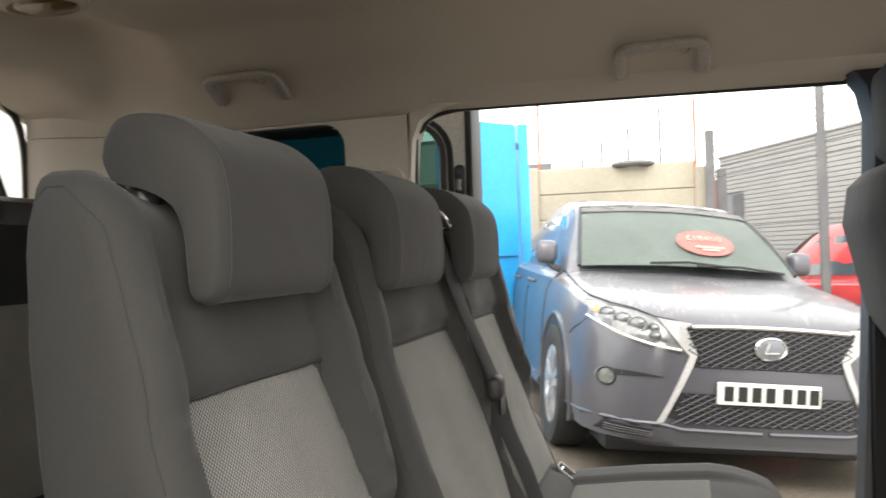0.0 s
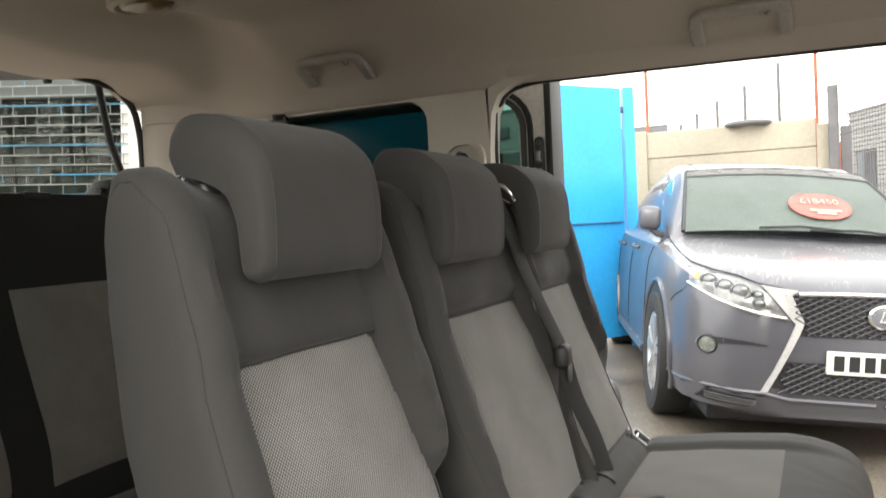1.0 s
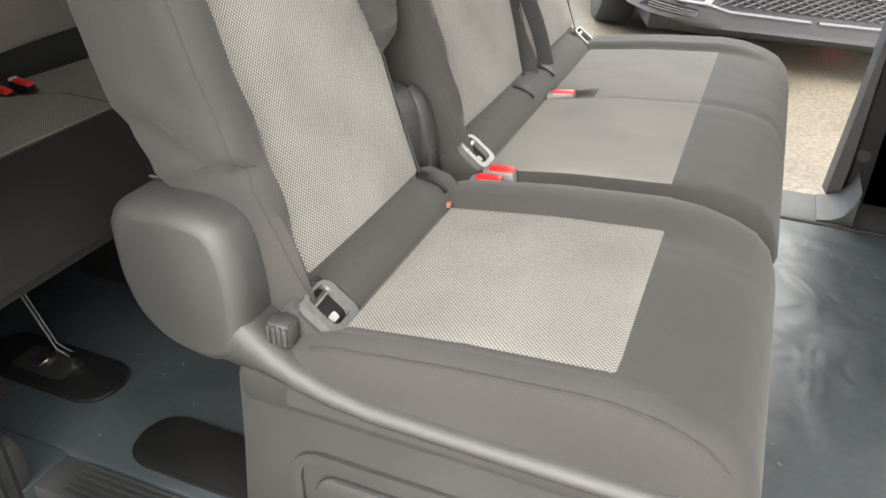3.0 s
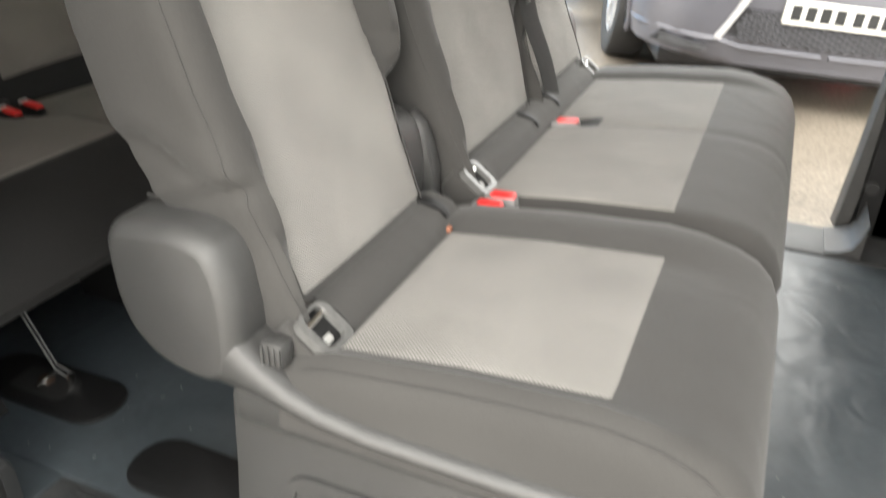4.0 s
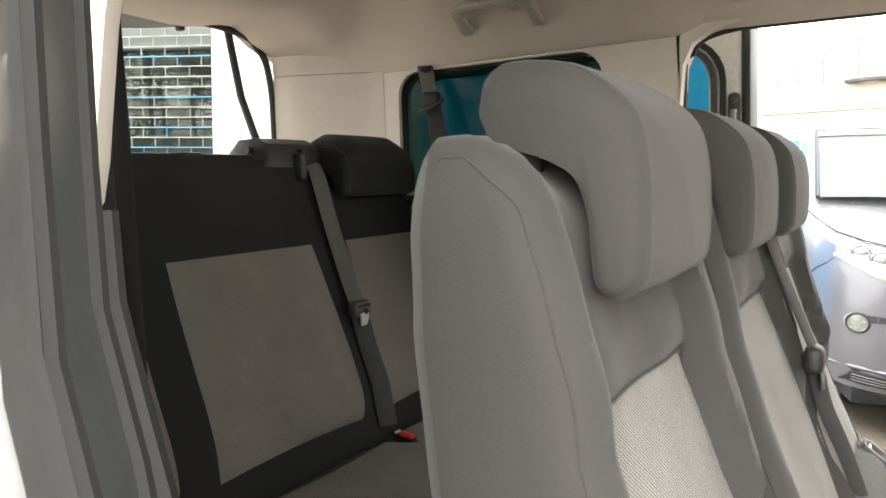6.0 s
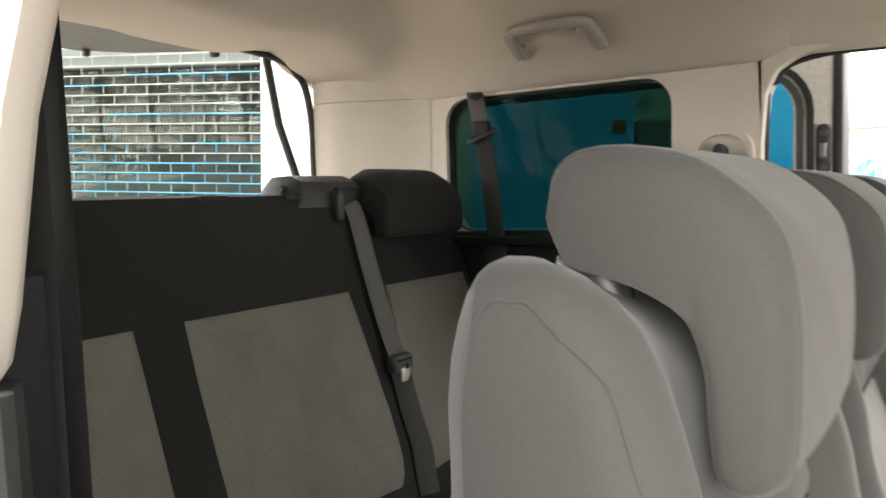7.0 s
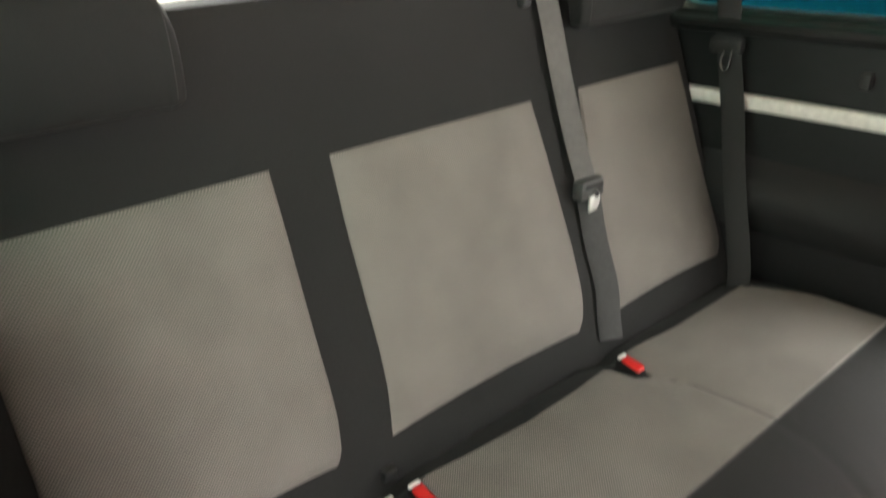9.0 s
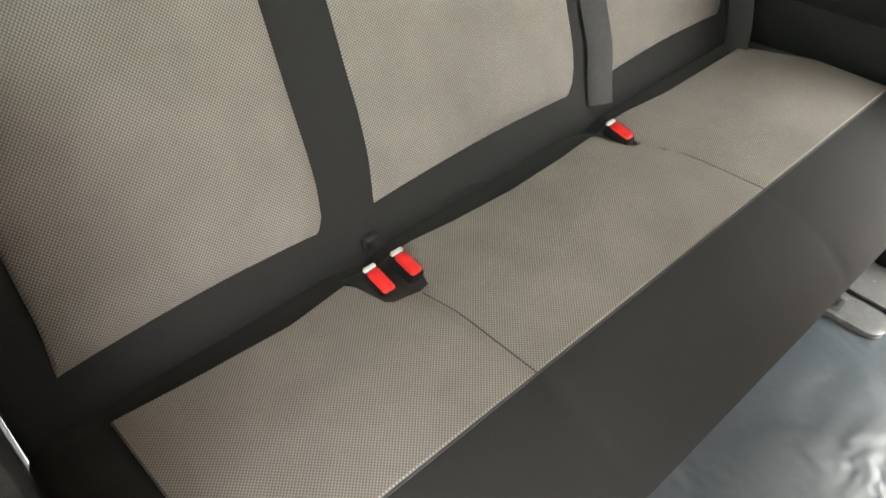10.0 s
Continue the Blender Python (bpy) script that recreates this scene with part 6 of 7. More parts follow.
        bm.faces.new([bm.verts.new(on_glass(0.15 + du + s * w_ / 2, f_ + t, 0.02)) for s, t in ((-1, -0.012), (1, -0.012), (1, 0.012), (-1, 0.012))])
        put(bm, "text_bar", MILK, stk, m, "", False)
    for u0, u1, f0, f1 in ((-0.28, 0.22, 0.02, 0.035), (0.02, 0.62, 0.0, 0.02)):
        put(tube([on_glass(u0, f0 + 0.02, 0.02), on_glass((u0 + u1) / 2, f0 + 0.03, 0.026), on_glass(u1, f1 - 0.02, 0.03)], 0.009, 6), "wiper", RUBBER, car, m, "black wiper")
    # roof joints
    for u in (-0.5, 0.5):
        put(tube(curve([(u * 1.02, 2.05, 1.552), (u, 2.4, 1.632), (u * 0.98, 3.2, 1.645), (u * 0.96, 3.9, 1.575)], 5), 0.005, 6), "roof_joint", DARK_IN, car, m)
    # side windows
    side_pane(((1.62, 1.11), (2.32, 1.13), (2.36, 1.50), (2.2, 1.50), (1.98, 1.39)), m, "front_side_window", car)
    side_pane(((2.42, 1.13), (3.2, 1.15), (3.3, 1.48), (2.46, 1.51)), m, "rear_side_window", car)
    side_pane(((3.28, 1.16), (3.9, 1.2), (3.6, 1.42), (3.38, 1.46)), m, "quarter_window", car)
    # doors: joints, handles, sill
    for s in (-1, 1):
        for v0 in (1.42, 2.38, 3.3):
            put(tube([Vector((s * (body_u(v0, w) + 0.001), v0 + 0.04 * math.sin(3 * w), w)) for w in np.linspace(0.36, 1.08, 10)], 0.004, 6), "door_joint", DARK_IN, car, m)
        for v0 in (2.18, 3.08):
            put(tube(curve([(s * body_u(v0, 0.97), v0 - 0.09, 0.975), (s * (body_u(v0, 0.97) + 0.035), v0 - 0.05, 0.98), (s * (body_u(v0, 0.97) + 0.035), v0 + 0.05, 0.985), (s * body_u(v0, 0.97), v0 + 0.09, 0.985)], 4), 0.013, 8), "door_handle", PAINT_GREY, car, m)
        put(tube([Vector((s * (body_u(v, 0.32) + 0.0), v, 0.3)) for v in np.linspace(1.5, 3.15, 8)], 0.035, 8), "sill_trim", PAINT_GREY, car, m)
        # mirror
        mir = put(box(-0.075, 0.075, -0.06, 0.07, -0.08, 0.085, 0.045, 3, Matrix.Translation((s * 0.905, 1.62, 1.195))), "mirror", PAINT_GREY, car, m)
        put(tube([(s * 0.80, 1.64, 1.08), (s * 0.85, 1.63, 1.095), (s * 0.89, 1.62, 1.13)], 0.026, 8), "mirror_stalk", PAINT_GREY, mir, m)
        put(box(-0.06, 0.06, 0.0, 0.004, -0.06, 0.06, 0.002, 1, Matrix.Translation((s * 0.905, 1.69, 1.195))), "mirror_glass", SIDE_GLASS, mir, m)
        # wheels in their dark arches
        for v0 in (0.95, 3.69):
            bm = bmesh.new()
            ring_o = [(v0 + 0.44 * math.cos(a), 0.37 + 0.43 * math.sin(a)) for a in np.linspace(-0.35, math.pi + 0.35, 24)]
            add_loft(bm, [[Vector((s * (body_u(min(4.5, max(0.36, v)), max(0.3, w)) + d), v, max(0.2, w))) for v, w in ring_o] for d in (-0.1, 0.004)])
            arch = put(bm, "wheel_arch", DARK_IN, car, m)
            put(tube([Vector((s * (body_u(min(4.5, max(0.36, v)), max(0.3, w)) + 0.002), v, max(0.22, w))) for v, w in [(v0 + 0.455 * math.cos(a), 0.37 + 0.445 * math.sin(a)) for a in np.linspace(-0.3, math.pi + 0.3, 26)]], 0.016, 6), "arch_lip", PAINT_GREY, arch, m)
            wheel(s * 0.945, v0, car, m, s)
        # headlight
        up = [(s * u, w) for u, w in ((0.43, 0.711), (0.495, 0.782), (0.559, 0.855), (0.641, 0.89), (0.732, 0.908), (0.80, 0.925), (0.83, 0.93))]
        lo = [(s * u, w) for u, w in ((0.432, 0.705), (0.506, 0.715), (0.591, 0.728), (0.67, 0.748), (0.74, 0.772), (0.81, 0.81), (0.853, 0.838))]
        hl = patch((up, lo), 0.010, 0.02, m, "headlight", LAMP_GLASS, car, "clear headlight with chrome strip")
        for u, w, r0 in ((0.769, 0.872, 0.034), (0.71, 0.85, 0.036), (0.65, 0.832, 0.038), (0.578, 0.822, 0.022), (0.575, 0.782, 0.024)):
            v = front_v(u, w)
            put(loft([[Vector((s * (u + r * r0 * math.cos(a)), v - d + 0.9 * r * r0 * math.cos(a), w + r * r0 * math.sin(a))) for a in np.linspace(0, 2 * math.pi, 17)[:-1]] for r, d in ((1.12, 0.0), (1.08, 0.026), (0.95, 0.027), (0.85, 0.02), (0.4, 0.03), (0.05, 0.032))]), "projector", LAMP_DULL, hl, m)
        put(loft([on_front([(s * 0.79, 0.905), (s * 0.83, 0.915), (s * 0.84, 0.875), (s * 0.805, 0.868)], l) for l in (0.0, 0.016)]), "side_reflector", AMBER, hl, m)
        put(tube(on_front([(s * u, w + 0.01) for u, w in ((0.45, 0.708), (0.506, 0.715), (0.591, 0.728), (0.67, 0.748), (0.74, 0.772), (0.81, 0.81), (0.853, 0.838))], 0.012), 0.008, 6), "light_strip", CHROME, hl, m)
        # spindle bracket: a flat bright band that widens at the top
        out = [(s * u, w) for u, w in ((0.56, 0.872), (0.50, 0.80), (0.44, 0.728), (0.405, 0.69), (0.425, 0.63), (0.452, 0.56), (0.495, 0.46), (0.548, 0.35))]
        inn = [(s * u, w) for u, w in ((0.40, 0.853), (0.43, 0.83), (0.398, 0.765), (0.365, 0.70), (0.385, 0.64), (0.415, 0.57), (0.462, 0.47), (0.52, 0.35))]
        patch((out, inn), 0.014, 0.02, m, "grille_bracket", SATIN, car, "bright satin grille bracket", 3)
        # fog lamp, lower vent, creases
        fu, fw = 0.784, 0.552
        fv = front_v(fu, fw)
        fog = put(loft([[Vector((s * (fu + r * 0.036 * math.cos(a)), fv - d + 0.9 * r * 0.036 * math.cos(a), fw + r * 0.04 * math.sin(a))) for a in np.linspace(0, 2 * math.pi, 21)[:-1]] for r, d in ((1.2, -0.02), (1.12, 0.012), (1.0, 0.014), (0.95, 0.008), (0.1, 0.015))]), "fog_lamp", FOG_GLASS, car, m, "round fog lamp")
        put(tube([Vector((s * (fu + 0.04 * math.cos(a)), fv - 0.014 + 0.9 * 0.04 * math.cos(a), fw + 0.044 * math.sin(a))) for a in np.linspace(0, 2 * math.pi, 25)], 0.005, 6), "fog_ring", DARK_IN, fog, m)
        # Near-black patch that paints the shade in the bumper crease.
        patch(([(s * u, w) for u, w in ((0.526, 0.58), (0.6, 0.59), (0.68, 0.595), (0.75, 0.594))], [(s * u, w) for u, w in ((0.53, 0.574), (0.6, 0.575), (0.68, 0.57), (0.745, 0.56))]), 0.008, 0.02, m, "bumper_crease_shade", DARK_IN, car, "", 2)
        put(tube(on_front([(s * u, w) for u, w in ((0.02, 0.315), (0.42, 0.32), (0.534, 0.343), (0.649, 0.34), (0.776, 0.343), (0.87, 0.336), (0.905, 0.332))], 0.004), 0.011, 6), "bumper_lip", PAINT_GREY, car, m)
        put(tube(on_front([(s * u, w - 0.014) for u, w in ((0.534, 0.343), (0.649, 0.34), (0.776, 0.343), (0.87, 0.336))], 0.001), 0.004, 6), "lip_joint", DARK_IN, car, m)
        up = [(s * u, w) for u, w in ((0.57, 0.31), (0.64, 0.315), (0.72, 0.32), (0.785, 0.321))]
        lo = [(s * u, w) for u, w in ((0.6, 0.272), (0.66, 0.27), (0.74, 0.268), (0.82, 0.268))]
        lv = patch((up, lo), 0.022, 0.03, m, "lower_vent", DARK_IN, car)
        for k in range(3):
            f = (k + 1) / 4
            put(tube(on_front([(a[0], a[1] + (b[1] - a[1]) * f) for a, b in zip(up, lo)], 0.026), 0.003, 5), "vent_slat", STEEL, lv, m)
        put(tube(on_front([(s * u, w) for u, w in ((0.855, 0.83), (0.875, 0.80), (0.896, 0.768), (0.91, 0.73))], -0.001), 0.004, 6), "bumper_joint", DARK_IN, car, m)
        put(tube([Vector((s * u, v, w)) for u, v, w in ((0.46, 0.035, 0.862), (0.56, 0.09, 0.876), (0.641, 0.198, 0.908), (0.732, 0.334, 0.925), (0.802, 0.558, 0.952), (0.818, 0.8, 0.985), (0.815, 1.1, 1.03), (0.81, 1.3, 1.06))], 0.004, 6), "bonnet_joint", DARK_IN, car, m)
    # grille panels
    up = [(u, 0.84 - 0.05 * u * u) for u in np.linspace(-0.48, 0.48, 11)]
    lo = [(u * 0.79, 0.635) for u in np.linspace(-0.48, 0.48, 11)]
    g1 = patch((up, lo), 0.004, 0.02, m, "upper_grille", DARK_IN, car, "black diamond mesh grille")
    up2 = [(u, 0.505) for u in np.linspace(-0.44, 0.44, 11)]
    lo2 = [(u * 1.13, 0.345 + 0.16 * u * u) for u in np.linspace(-0.44, 0.44, 11)]
    g2 = patch((up2, lo2), 0.004, 0.02, m, "lower_grille", DARK_IN, car, "black diamond mesh grille")
    for g, z0, z1, h0, h1 in ((g1, 0.64, 0.832, 0.375, 0.47), (g2, 0.35, 0.50, 0.49, 0.44)):
        bm = bmesh.new()
        for s in (-1, 1):
            for k in range(-20, 21):
                pts = []
                for t in np.linspace(0, 1, 8):
                    u, w = k * 0.055 + s * (t - 0.5) * (z1 - z0) * 1.9, z0 + (z1 - z0) * t
                    if abs(u) < h0 + (h1 - h0) * t:
                        pts.append((u, w))
                if len(pts) > 1:
                    add_tube(bm, on_front(pts, 0.01), 0.0055, 5)
        put(bm, "grille_mesh", material("grille_bars", (0.045, 0.045, 0.05), 0.4, 0.4), g, m)
    put(tube(on_front([(u, 0.848 - 0.06 * u * u) for u in np.linspace(-0.40, 0.40, 11)], 0.014), 0.011, 6), "grille_top", CHROME, g1, m)
    put(loft([[Vector((0.085 * r * math.cos(a), -0.012 - d, 0.745 + 0.06 * r * math.sin(a))) for a in np.linspace(0, 2 * math.pi, 29)[:-1]] for r, d in ((1.0, 0.0), (1.0, 0.012), (0.88, 0.02), (0.8, 0.012))]), "badge_ring", CHROME, car, m, "oval chrome ring badge")
    put(loft([[Vector((0.07 * r * math.cos(a), -0.012 - d, 0.745 + 0.048 * r * math.sin(a))) for a in np.linspace(0, 2 * math.pi, 29)[:-1]] for r, d in ((1.0, 0.0), (1.0, 0.014), (0.5, 0.017))]), "badge_field", BADGE, car, m)
    put(tube([Vector((-0.018, -0.031, 0.775)), Vector((-0.03, -0.031, 0.725)), Vector((0.035, -0.031, 0.728))], 0.008, 6), "badge_mark", CHROME, car, m)
    pl = put(box(-0.26, 0.26, -0.03, -0.012, 0.46, 0.571, 0.003, 1), "number_plate", PLATE_W, car, m, "white number plate with dark bars")
    for u in (-0.205, -0.135, -0.065, 0.005, 0.09, 0.16, 0.225):
        put(box(u - 0.024, u + 0.024, -0.033, -0.029, 0.478, 0.553, 0.001, 1), "plate_bar", INK, pl, m)
    put(box(-0.75, 0.75, 0.25, 4.4, 0.14, 0.24, 0.02), "underbody", DARK_IN, car, m)
    return car


suv = build_suv(CAR)
world_parent(suv, CAR.translation)



def screen_rows():
    rows = []
    for f in np.linspace(0.04, 0.96, 9):
        v, z = 1.24 + 0.76 * f, 1.085 + 0.47 * f + 0.03 * math.sin(math.pi * f)
        rows.append([Vector(((0.735 - 0.13 * f) * t, v - 0.08 + 0.10 * t * t, z + 0.035 - 0.03 * t * t)) for t in np.linspace(-1, 1, 13)])
    return rows


def windscreen(parent, m):
    bm = loft(screen_rows(), closed=False)
    bmesh.ops.solidify(bm, geom=list(bm.faces), thickness=0.01)
    return put(bm, "windscreen", MISTED, parent, m, "pale windscreen")


# red car behind the fence: rear half of a hatchback seen from its side
RC = Matrix.Translation((1.02, 10.83, ground_z(1.02, 10.83))) @ Euler((0, 0, radians(206.6))).to_matrix().to_4x4() @ Matrix.Diagonal((0.9, 0.9, (1.485 - ground_z(1.02, 9.0)) / 1.665, 1))
red_car = thing("parked_hatchback", "red hatchback parked between the wire fence and the grey building", "car", at=RC.translation)
put(loft([body_ring(s) for s in BODY]), "body", PAINT_RED, red_car, RC)
put(loft([roof_ring(s) for s in ROOF]), "cabin", PAINT_RED, red_car, RC)
side_pane(((1.62, 1.11), (2.32, 1.13), (2.36, 1.50), (2.2, 1.50), (1.98, 1.39)), RC, "front_side_window", red_car)
side_pane(((2.42, 1.13), (3.2, 1.15), (3.3, 1.48), (2.46, 1.51)), RC, "rear_side_window", red_car)
side_pane(((3.25, 1.12), (4.15, 1.16), (3.9, 1.46), (3.32, 1.51)), RC, "quarter_window", red_car)
for s in (-1, 1):
    for v0 in (0.95, 3.69):
        wheel(s * 0.945, v0, red_car, RC, s)
windscreen(red_car, RC)
world_parent(red_car, RC.translation)

# ---- shop front behind the van: windows under a lattice shutter, on the sloping yard ----
along = Vector((-0.940, -0.341, 0.044)).normalized()
facing = Vector((0.341, -0.940, 0)).normalized()
SHOP = Matrix.Translation((-6.0, 5.33, 0)) @ Matrix((along, facing, along.cross(facing))).transposed().to_4x4()
shop = tagged(new("wall_shop"), "white shop front wall with shuttered windows", "wall", kind="structure")
ROOM = material("showroom_plaster", (0.185, 0.195, 0.187), 0.8, var=0.3, scale=0.8)
SHOP_GREY = material("grey_cement", (0.11, 0.11, 0.105), 0.8)
SHOP_HEAD = material("grey_shutter_head", (0.036, 0.044, 0.041), 0.6, var=0.12, scale=2)
SHOP_GLASS = glass("shop_window_glass", (0.54, 0.6, 0.56), rough=0.01)
SHOP_GLASS.node_tree.nodes["Fresnel"].inputs[0].default_value = 1.31
LATTICE = material("lattice_steel", (0.1, 0.112, 0.1), 0.5, 0.0, var=0.4, scale=3)
LATTICE_BLUE = material("lattice_blue_paint", (0.012, 0.11, 0.185), 0.5, 0.0, var=0.35, scale=3)
for nm, u0, u1, z0, z1, mat in (("wall_low", -2.2, 8.0, -1.0, 0.4, WHITE), ("pier", -2.2, -0.005, 0.4, 2.84, WHITE), ("mullion", 3.9, 4.02, 0.4, 2.63, WHITE), ("mullion", 4.05, 4.16, 0.4, 2.63, WHITE), ("mullion_back", 3.88, 4.18, 0.4, 2.63, WHITE)):
    back = nm == "mullion_back"
    part(nm, box(u0, u1, -0.25 if back else -0.15, -0.06 if back else 0.0, z0, z1, 0.01, 1, SHOP), mat, shop, "", False)
part("shutter_head", box(0.0, 8.0, -0.14, -0.02, 2.63, 2.84, 0.01, 1, SHOP), SHOP_HEAD, shop, "grey shutter head panel", False)
part("pale_board", box(3.5, 3.74, -0.09, -0.06, 0.4, 2.63, 0.004, 1, SHOP), WHITE, shop, "pale board behind the lattice", False)
for u0, u1 in ((0.0, 3.88), (4.18, 8.0)):
    pane = part("shop_window", box(u0, u1, -0.11, -0.1, 0.4, 2.63, 0, 1, SHOP), SHOP_GLASS, shop, "shop window reflecting the yard", False)
    pane.visible_shadow = False
part("room_back", box(-0.3, 8.0, -4.2, -4.0, -0.6, 3.0, 0, 1, SHOP), ROOM, shop, "", False)
part("room_side", box(-0.3, -0.2, -4.0, -0.16, -0.6, 3.0, 0, 1, SHOP), ROOM, shop, "", False)
part("room_ceiling", box(-0.3, 8.0, -4.2, -0.16, 2.86, 3.0, 0, 1, SHOP), ROOM, shop, "", False)
part("room_floor", box(-0.3, 8.0, -4.0, -0.16, -0.1, 0.0, 0, 1, SHOP), SHOP_GREY, shop, "", False)
shutter = thing("lattice_shutter", "brick-bond steel lattice roller shutter, partly blue", "shutter", at=SHOP.translation)
for mat, nm in ((LATTICE, "grey_lattice"), (LATTICE_BLUE, "blue_lattice")):
    bm = bmesh.new()
    pick = random.Random(5)
    for k in range(25):
        z = 0.44 + 0.096 * k
        for u0, u1 in ((-0.1, 3.76), (4.2, 7.6)):
            run, blue = 0, False
            for j in range(int((u1 - u0) / 0.25) + 1):
                if run <= 0:
                    run = pick.randint(2, 8)
                    blue = pick.random() < (0.92 if z < 1.75 else 0.5 if z < 2.2 else 0.1)
                run -= 1
                ua, ub = u0 + 0.25 * j, min(u1, u0 + 0.25 * (j + 1))
                if blue == (mat is LATTICE_BLUE):
                    add_box(bm, ua, ub, 0.03, 0.037, z - 0.0055, z + 0.0055, 0, 1, SHOP)
                u = ua + 0.125 * (k % 2) + 0.05
                up_blue = pick.random() < (0.3 if z < 1.9 else 0.06)
                if up_blue == (mat is LATTICE_BLUE) and u < u1:
                    add_box(bm, u - 0.0032, u + 0.0032, 0.03, 0.035, z, z + 0.096, 0, 1, SHOP)
    tagged(part(nm, bm, mat, shutter, "", False), kind="stuff")
world_parent(shutter, SHOP.translation)

# workshop beyond the gateway, with a red van inside
SLAB = material("pale_screed", (0.5, 0.5, 0.47), 0.5, var=0.12, scale=1.2)
workshop = thing("workshop", "dark open workshop building beyond the gateway", "building")
part("back_wall", box(-16.0, -4.2, 26.0, 26.2, -0.5, 4.2), STEEL, workshop, "", False)
part("side_wall", box(-16.2, -16.0, 13.9, 26.2, -0.5, 4.2), CLAD, workshop, "", False)
part("roof", box(-16.2, -4.2, 14.0, 17.0, 3.3, 3.4), STEEL, workshop, "", False)
part("fascia", box(-16.2, -4.2, 13.85, 14.0, 2.62, 3.3), CLAD, workshop, "pale fascia over the doorway", False)
sign = part("sign_board", box(-6.3, -5.1, 13.8, 13.85, 2.84, 3.04), STEEL, workshop, "dark fascia sign", False)
for k in range(6):
    part("sign_mark", box(-6.12 + 0.15 * k, -6.02 + 0.15 * k, 13.79, 13.8, 2.89, 2.99, 0.002, 1), WHITE, sign, "pale sign lettering", False)
part("light_batten", box(-7.0, -4.22, 13.76, 13.85, 2.55, 2.6), WHITE, workshop, "pale strip along the fascia", False)
part("floor_slab", box(-16.0, -4.2, 12.6, 26.0, 0.0, 0.25, 0.01), SLAB, workshop, "pale concrete workshop floor", False)
part("roof_post", box(-6.62, -6.5, 17.0, 17.12, 0.25, 3.3, 0.005), STEEL, workshop, "", False)
bench_w = thing("work_bench", "cluttered dark steel workshop bench", "workbench", at=(-6.4, 19.0, 0.25))
part("worktop", box(-7.6, -5.4, 18.8, 19.5, 1.1, 1.16, 0.008), STEEL, bench_w)
for x in (-7.5, -5.5):
    for y in (18.9, 19.4):
        part("leg", box(x - 0.03, x + 0.03, y - 0.03, y + 0.03, 0.25, 1.1, 0.004), STEEL, bench_w)
part("lower_shelf", box(-7.5, -5.5, 18.85, 19.45, 0.52, 0.56, 0.005), STEEL, bench_w)
world_parent(bench_w, (-6.4, 19.0, 0.25))
tub = thing("plastic_tub", "white plastic tub standing on the workshop floor", "tub", at=(-6.25, 17.6, 0.25))
part("shell", loft([[Vector((-6.25 + r * math.cos(a), 17.6 + r * math.sin(a), 0.25 + z)) for a in np.linspace(0, 2 * math.pi, 17)[:-1]] for r, z in ((0.18, 0), (0.23, 0.55), (0.25, 0.55), (0.25, 0.59), (0.22, 0.59), (0.17, 0.03))]), WHITE, tub)
world_parent(tub, (-6.25, 17.6, 0.25))
tool_box = thing("red_tool_box", "small red metal tool box on the bench", "tool box", at=(-6.5, 19.1, 1.16))
part("body", box(-6.8, -6.25, 18.95, 19.3, 1.16, 1.46, 0.01), PAINT_RED, tool_box)
part("lid", box(-6.82, -6.23, 18.93, 19.32, 1.464, 1.56, 0.015), PAINT_RED, tool_box)
world_parent(tool_box, (-6.5, 19.1, 1.16))
bin_ = thing("waste_bin", "dark plastic waste bin beside the bench", "bin", at=(-5.6, 17.9, 0.25))
part("body", loft([[Vector((-5.6 + u * f, 17.9 + v * f, 0.25 + z)) for u, v in round_rect(-0.28, 0.28, -0.3, 0.3, 0.05, 3)] for f, z in ((0.8, 0), (1.0, 0.95))]), PLASTIC_DARK, bin_)
part("lid", loft([[Vector((-5.6 + u * f, 17.9 + v * f, 0.25 + z)) for u, v in round_rect(-0.3, 0.3, -0.32, 0.32, 0.05, 3)] for f, z in ((1.0, 0.955), (1.0, 0.99), (0.8, 1.05))]), PLASTIC_DARK, bin_)
world_parent(bin_, (-5.6, 17.9, 0.25))
RV = Matrix.Translation((-6.1, 14.4, 0.25)) @ Euler((0, 0, radians(20))).to_matrix().to_4x4() @ Matrix.Diagonal((1, 1, 1.25, 1))
van2 = thing("red_van", "red van standing in the workshop doorway", "van", at=RV.translation)
put(loft([body_ring(s) for s in BODY]), "body", PAINT_RED, van2, RV)
put(loft([roof_ring(s) for s in ROOF]), "cabin", PAINT_RED, van2, RV)
for s in (-1, 1):
    up = [(s * u, w) for u, w in ((0.40, 0.715), (0.62, 0.80), (0.872, 0.90))]
    lo = [(s * u, w) for u, w in ((0.41, 0.70), (0.64, 0.705), (0.888, 0.82))]
    patch((up, lo), 0.02, 0.02, RV, "headlight", LAMP_GLASS, van2)
    wheel(s * 0.945, 0.95, van2, RV, s)
windscreen(van2, RV)
world_parent(van2, RV.translation)

# a silver car parked behind the van, mirrored in the shop windows
SC = Matrix.Translation((-9.6, -1.4, ground_z(-9.6, -1.4))) @ Euler((0, 0, radians(215))).to_matrix().to_4x4() @ Matrix.Diagonal((0.92, 0.9, 0.95, 1))
show_car = thing("silver_hatchback", "pale silver hatchback parked in the yard behind the van", "car", at=SC.translation)
put(loft([body_ring(st) for st in BODY]), "body", PAINT_SILVER, show_car, SC)
put(loft([roof_ring(st) for st in ROOF]), "cabin", PAINT_SILVER, show_car, SC)
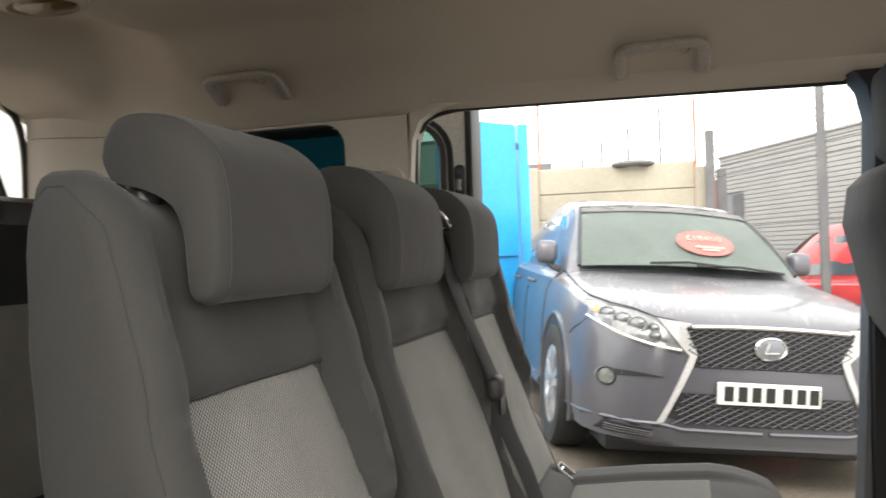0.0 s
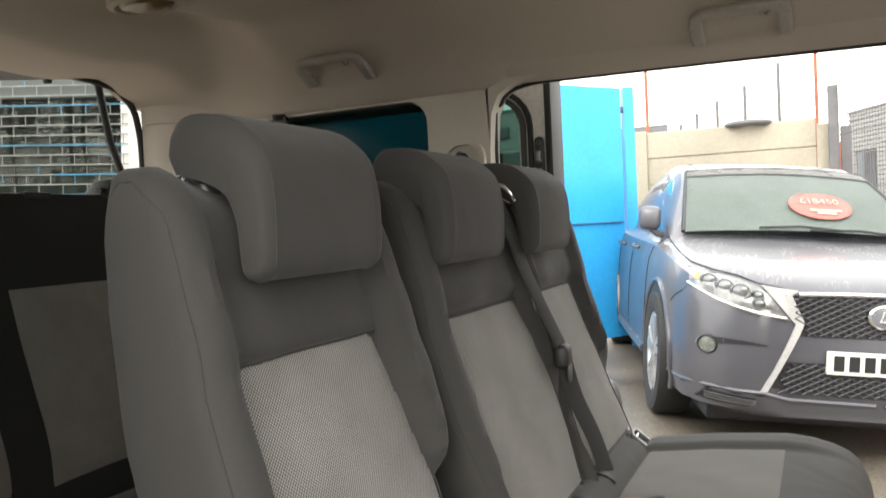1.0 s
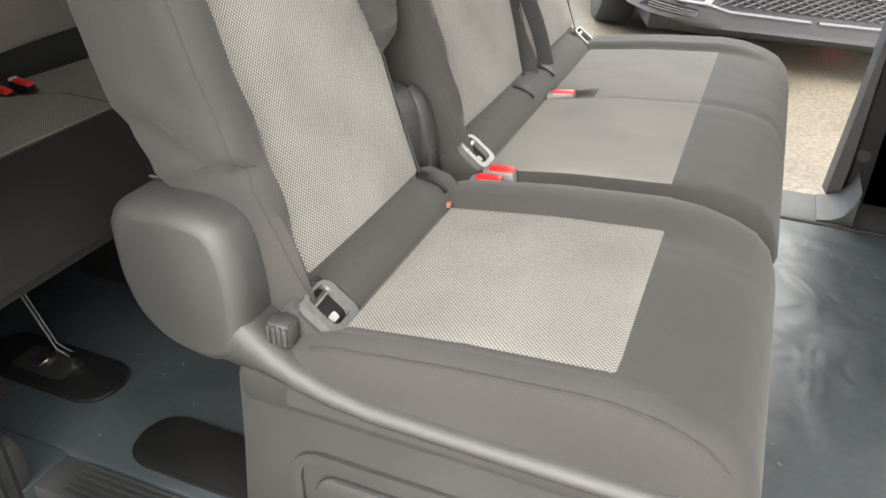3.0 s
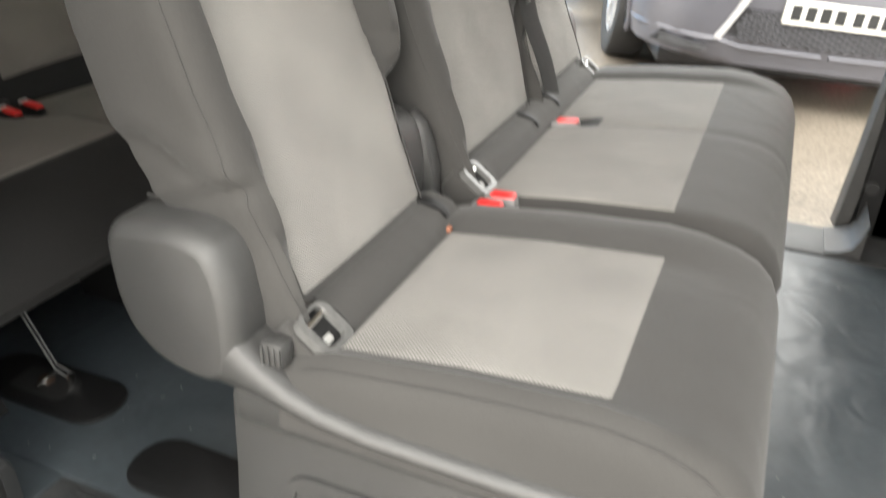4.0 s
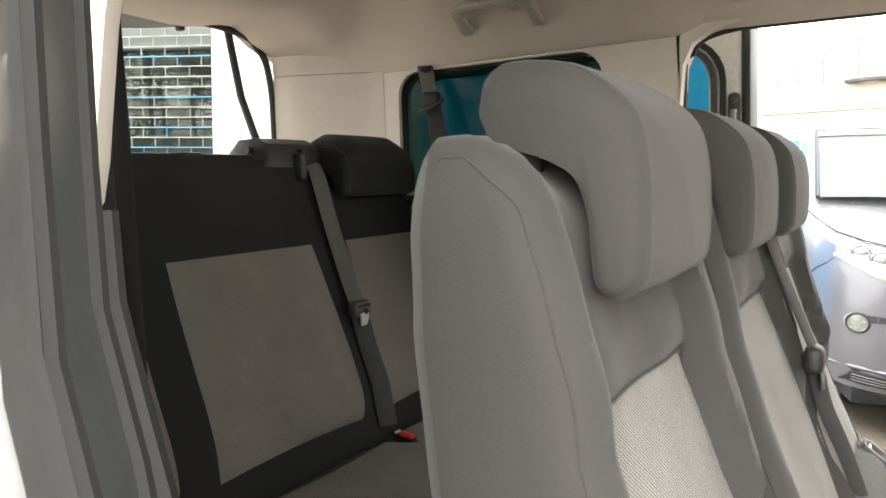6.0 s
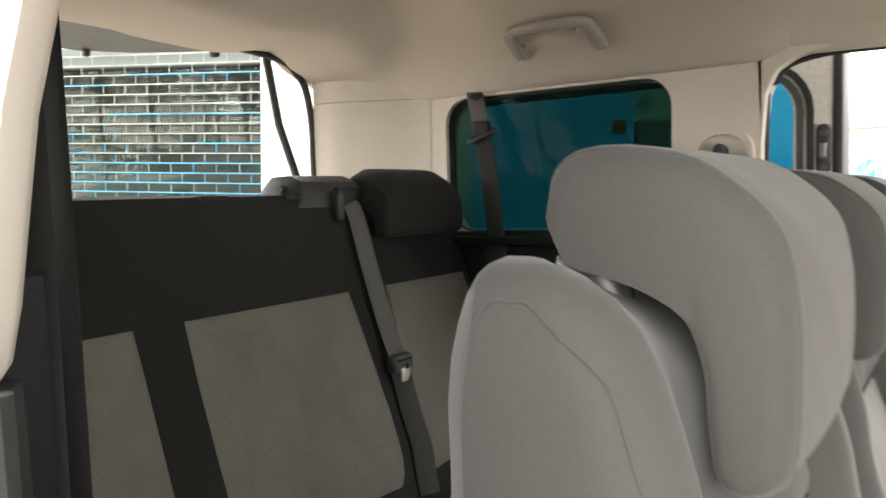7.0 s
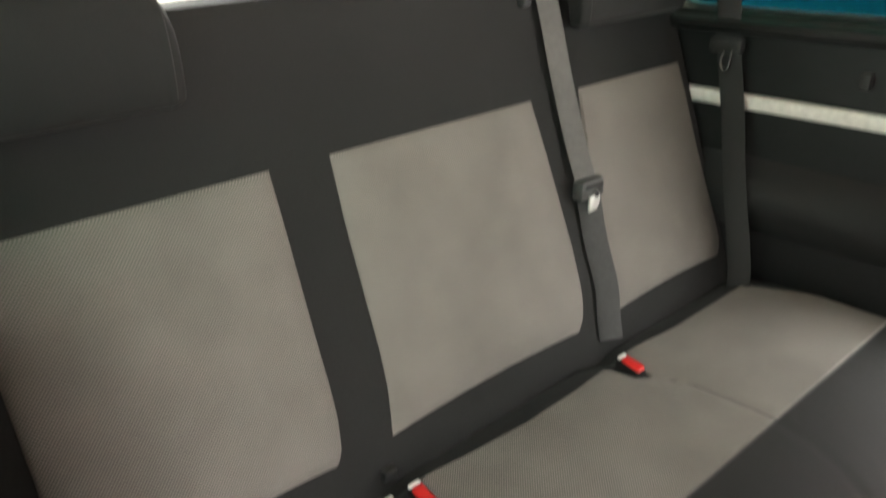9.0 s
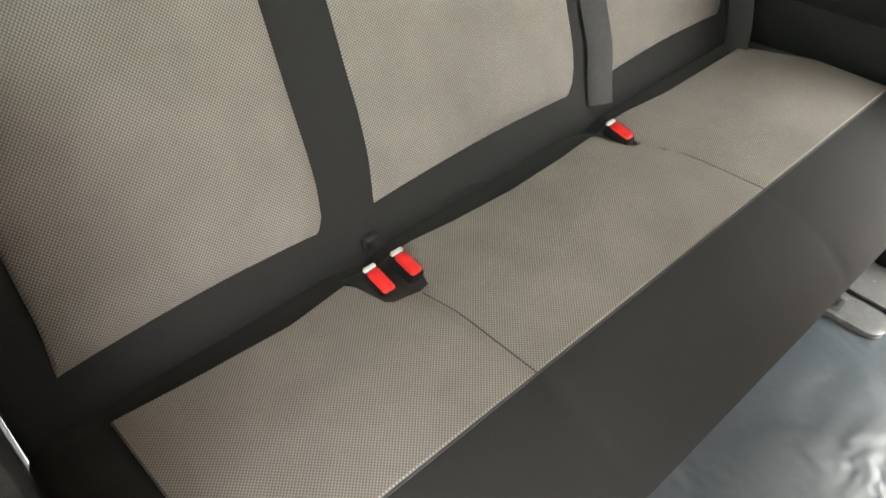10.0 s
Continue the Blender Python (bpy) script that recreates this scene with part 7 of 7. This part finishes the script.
side_pane(((1.62, 1.11), (2.32, 1.13), (2.36, 1.50), (2.2, 1.50), (1.98, 1.39)), SC, "front_side_window", show_car)
side_pane(((2.42, 1.13), (3.2, 1.15), (3.3, 1.48), (2.46, 1.51)), SC, "rear_side_window", show_car)
for sd in (-1, 1):
    up = [(sd * u, w) for u, w in ((0.40, 0.715), (0.62, 0.80), (0.872, 0.90))]
    lo = [(sd * u, w) for u, w in ((0.41, 0.70), (0.64, 0.705), (0.888, 0.82))]
    patch((up, lo), 0.02, 0.02, SC, "headlight", LAMP_GLASS, show_car)
    for v0 in (0.95, 3.69):
        wheel(sd * 0.945, v0, show_car, SC, sd)
windscreen(show_car, SC)
world_parent(show_car, SC.translation)


# bare winter trees beyond the yard, mirrored in the shop windows
BARK = material("bare_bark", (0.15, 0.135, 0.105), 0.9, var=0.25, scale=4)


def bare_tree(x, y, tall, seed):
    rnd = random.Random(seed)
    z0 = max(-2.5, min(2.5, ground_z(x, y)))
    tree = thing("bare_tree", "leafless winter tree with many fine twigs", "tree", "bare trees", at=(x, y, z0))
    trunk, crown = bmesh.new(), bmesh.new()
    add_tube(trunk, curve([(x, y, z0 - 0.2), (x + 0.05, y, z0 + tall * 0.2), (x - 0.04, y + 0.06, z0 + tall * 0.42), (x + 0.02, y, z0 + tall * 0.75)], 3), 0.06, 8)

    def grow(p, d, length, r, depth):
        q = p + d * length * 0.5 + Vector((rnd.uniform(-1, 1), rnd.uniform(-1, 1), rnd.uniform(-0.3, 0.6))) * length * 0.08
        e = q + (d + Vector((0, 0, 0.15))).normalized() * length * 0.5
        add_tube(crown, [p, q, e], r, 4)
        if depth:
            for k in range(5):
                nd = (d + Vector((rnd.uniform(-1, 1), rnd.uniform(-1, 1), rnd.uniform(-0.3, 0.9))) * 0.75).normalized()
                grow(p + (e - p) * rnd.uniform(0.35, 1.0), nd, length * rnd.uniform(0.5, 0.7), r * 0.55, depth - 1)

    for k in range(9):
        a = k * 2.4
        grow(Vector((x, y, z0 + tall * (0.25 + 0.055 * k))), Vector((math.cos(a), math.sin(a), 0.7)).normalized(), tall * 0.3, 0.02, 3)
    part("trunk", trunk, BARK, tree)
    part("crown", crown, BARK, tree)
    world_parent(tree, (x, y, z0))


for k, (x, y, tall) in enumerate(((-9.5, -17.0, 8.0), (-13.5, -19.0, 8.5), (-17.0, -17.5, 8.0), (-7.0, -20.0, 9.0), (-20.0, -21.0, 9.0), (-11.5, -22.0, 9.0), (-15.2, -18.2, 7.0), (-8.3, -18.5, 7.0), (-11.2, -18.0, 7.5), (-18.6, -19.5, 8.0))):
    bare_tree(x, y, tall, 20 + k)

# a ragged hedge along the far side of the yard
HEDGE = material("hedge_leaf", (0.075, 0.085, 0.05), 0.7, var=0.4, scale=3)
pick = random.Random(9)
verts, faces = [], []
for k in range(9000):
    x = pick.uniform(-27.0, -1.0)
    y = -16.2 + pick.gauss(0, 0.45)
    top = 2.1 + 0.9 * noise.noise((x * 0.5, 0, 4.0)) + 0.35 * noise.noise((x * 2.3, 0, 1.0))
    z = max(-2.5, min(2.5, ground_z(x, y))) + top * pick.random() ** 0.7
    a, w, l = pick.uniform(0, 6.28), pick.uniform(0.03, 0.07), pick.uniform(0.06, 0.14)
    d = Vector((math.cos(a), math.sin(a), pick.uniform(-0.8, 0.8))).normalized()
    e = d.cross(Vector((pick.uniform(-1, 1), pick.uniform(-1, 1), 1))).normalized()
    c, b = Vector((x, y, z)), len(verts)
    verts += [c - d * l, c - e * w, c + d * l, c + e * w]
    faces.append((b, b + 1, b + 2, b + 3))
leaves = bpy.data.meshes.new("hedge")
leaves.from_pydata(verts, [], faces)
leaves.materials.append(HEDGE)
tagged(new("hedge", leaves), "ragged dull green hedge at the edge of the yard", "hedge", kind="stuff")
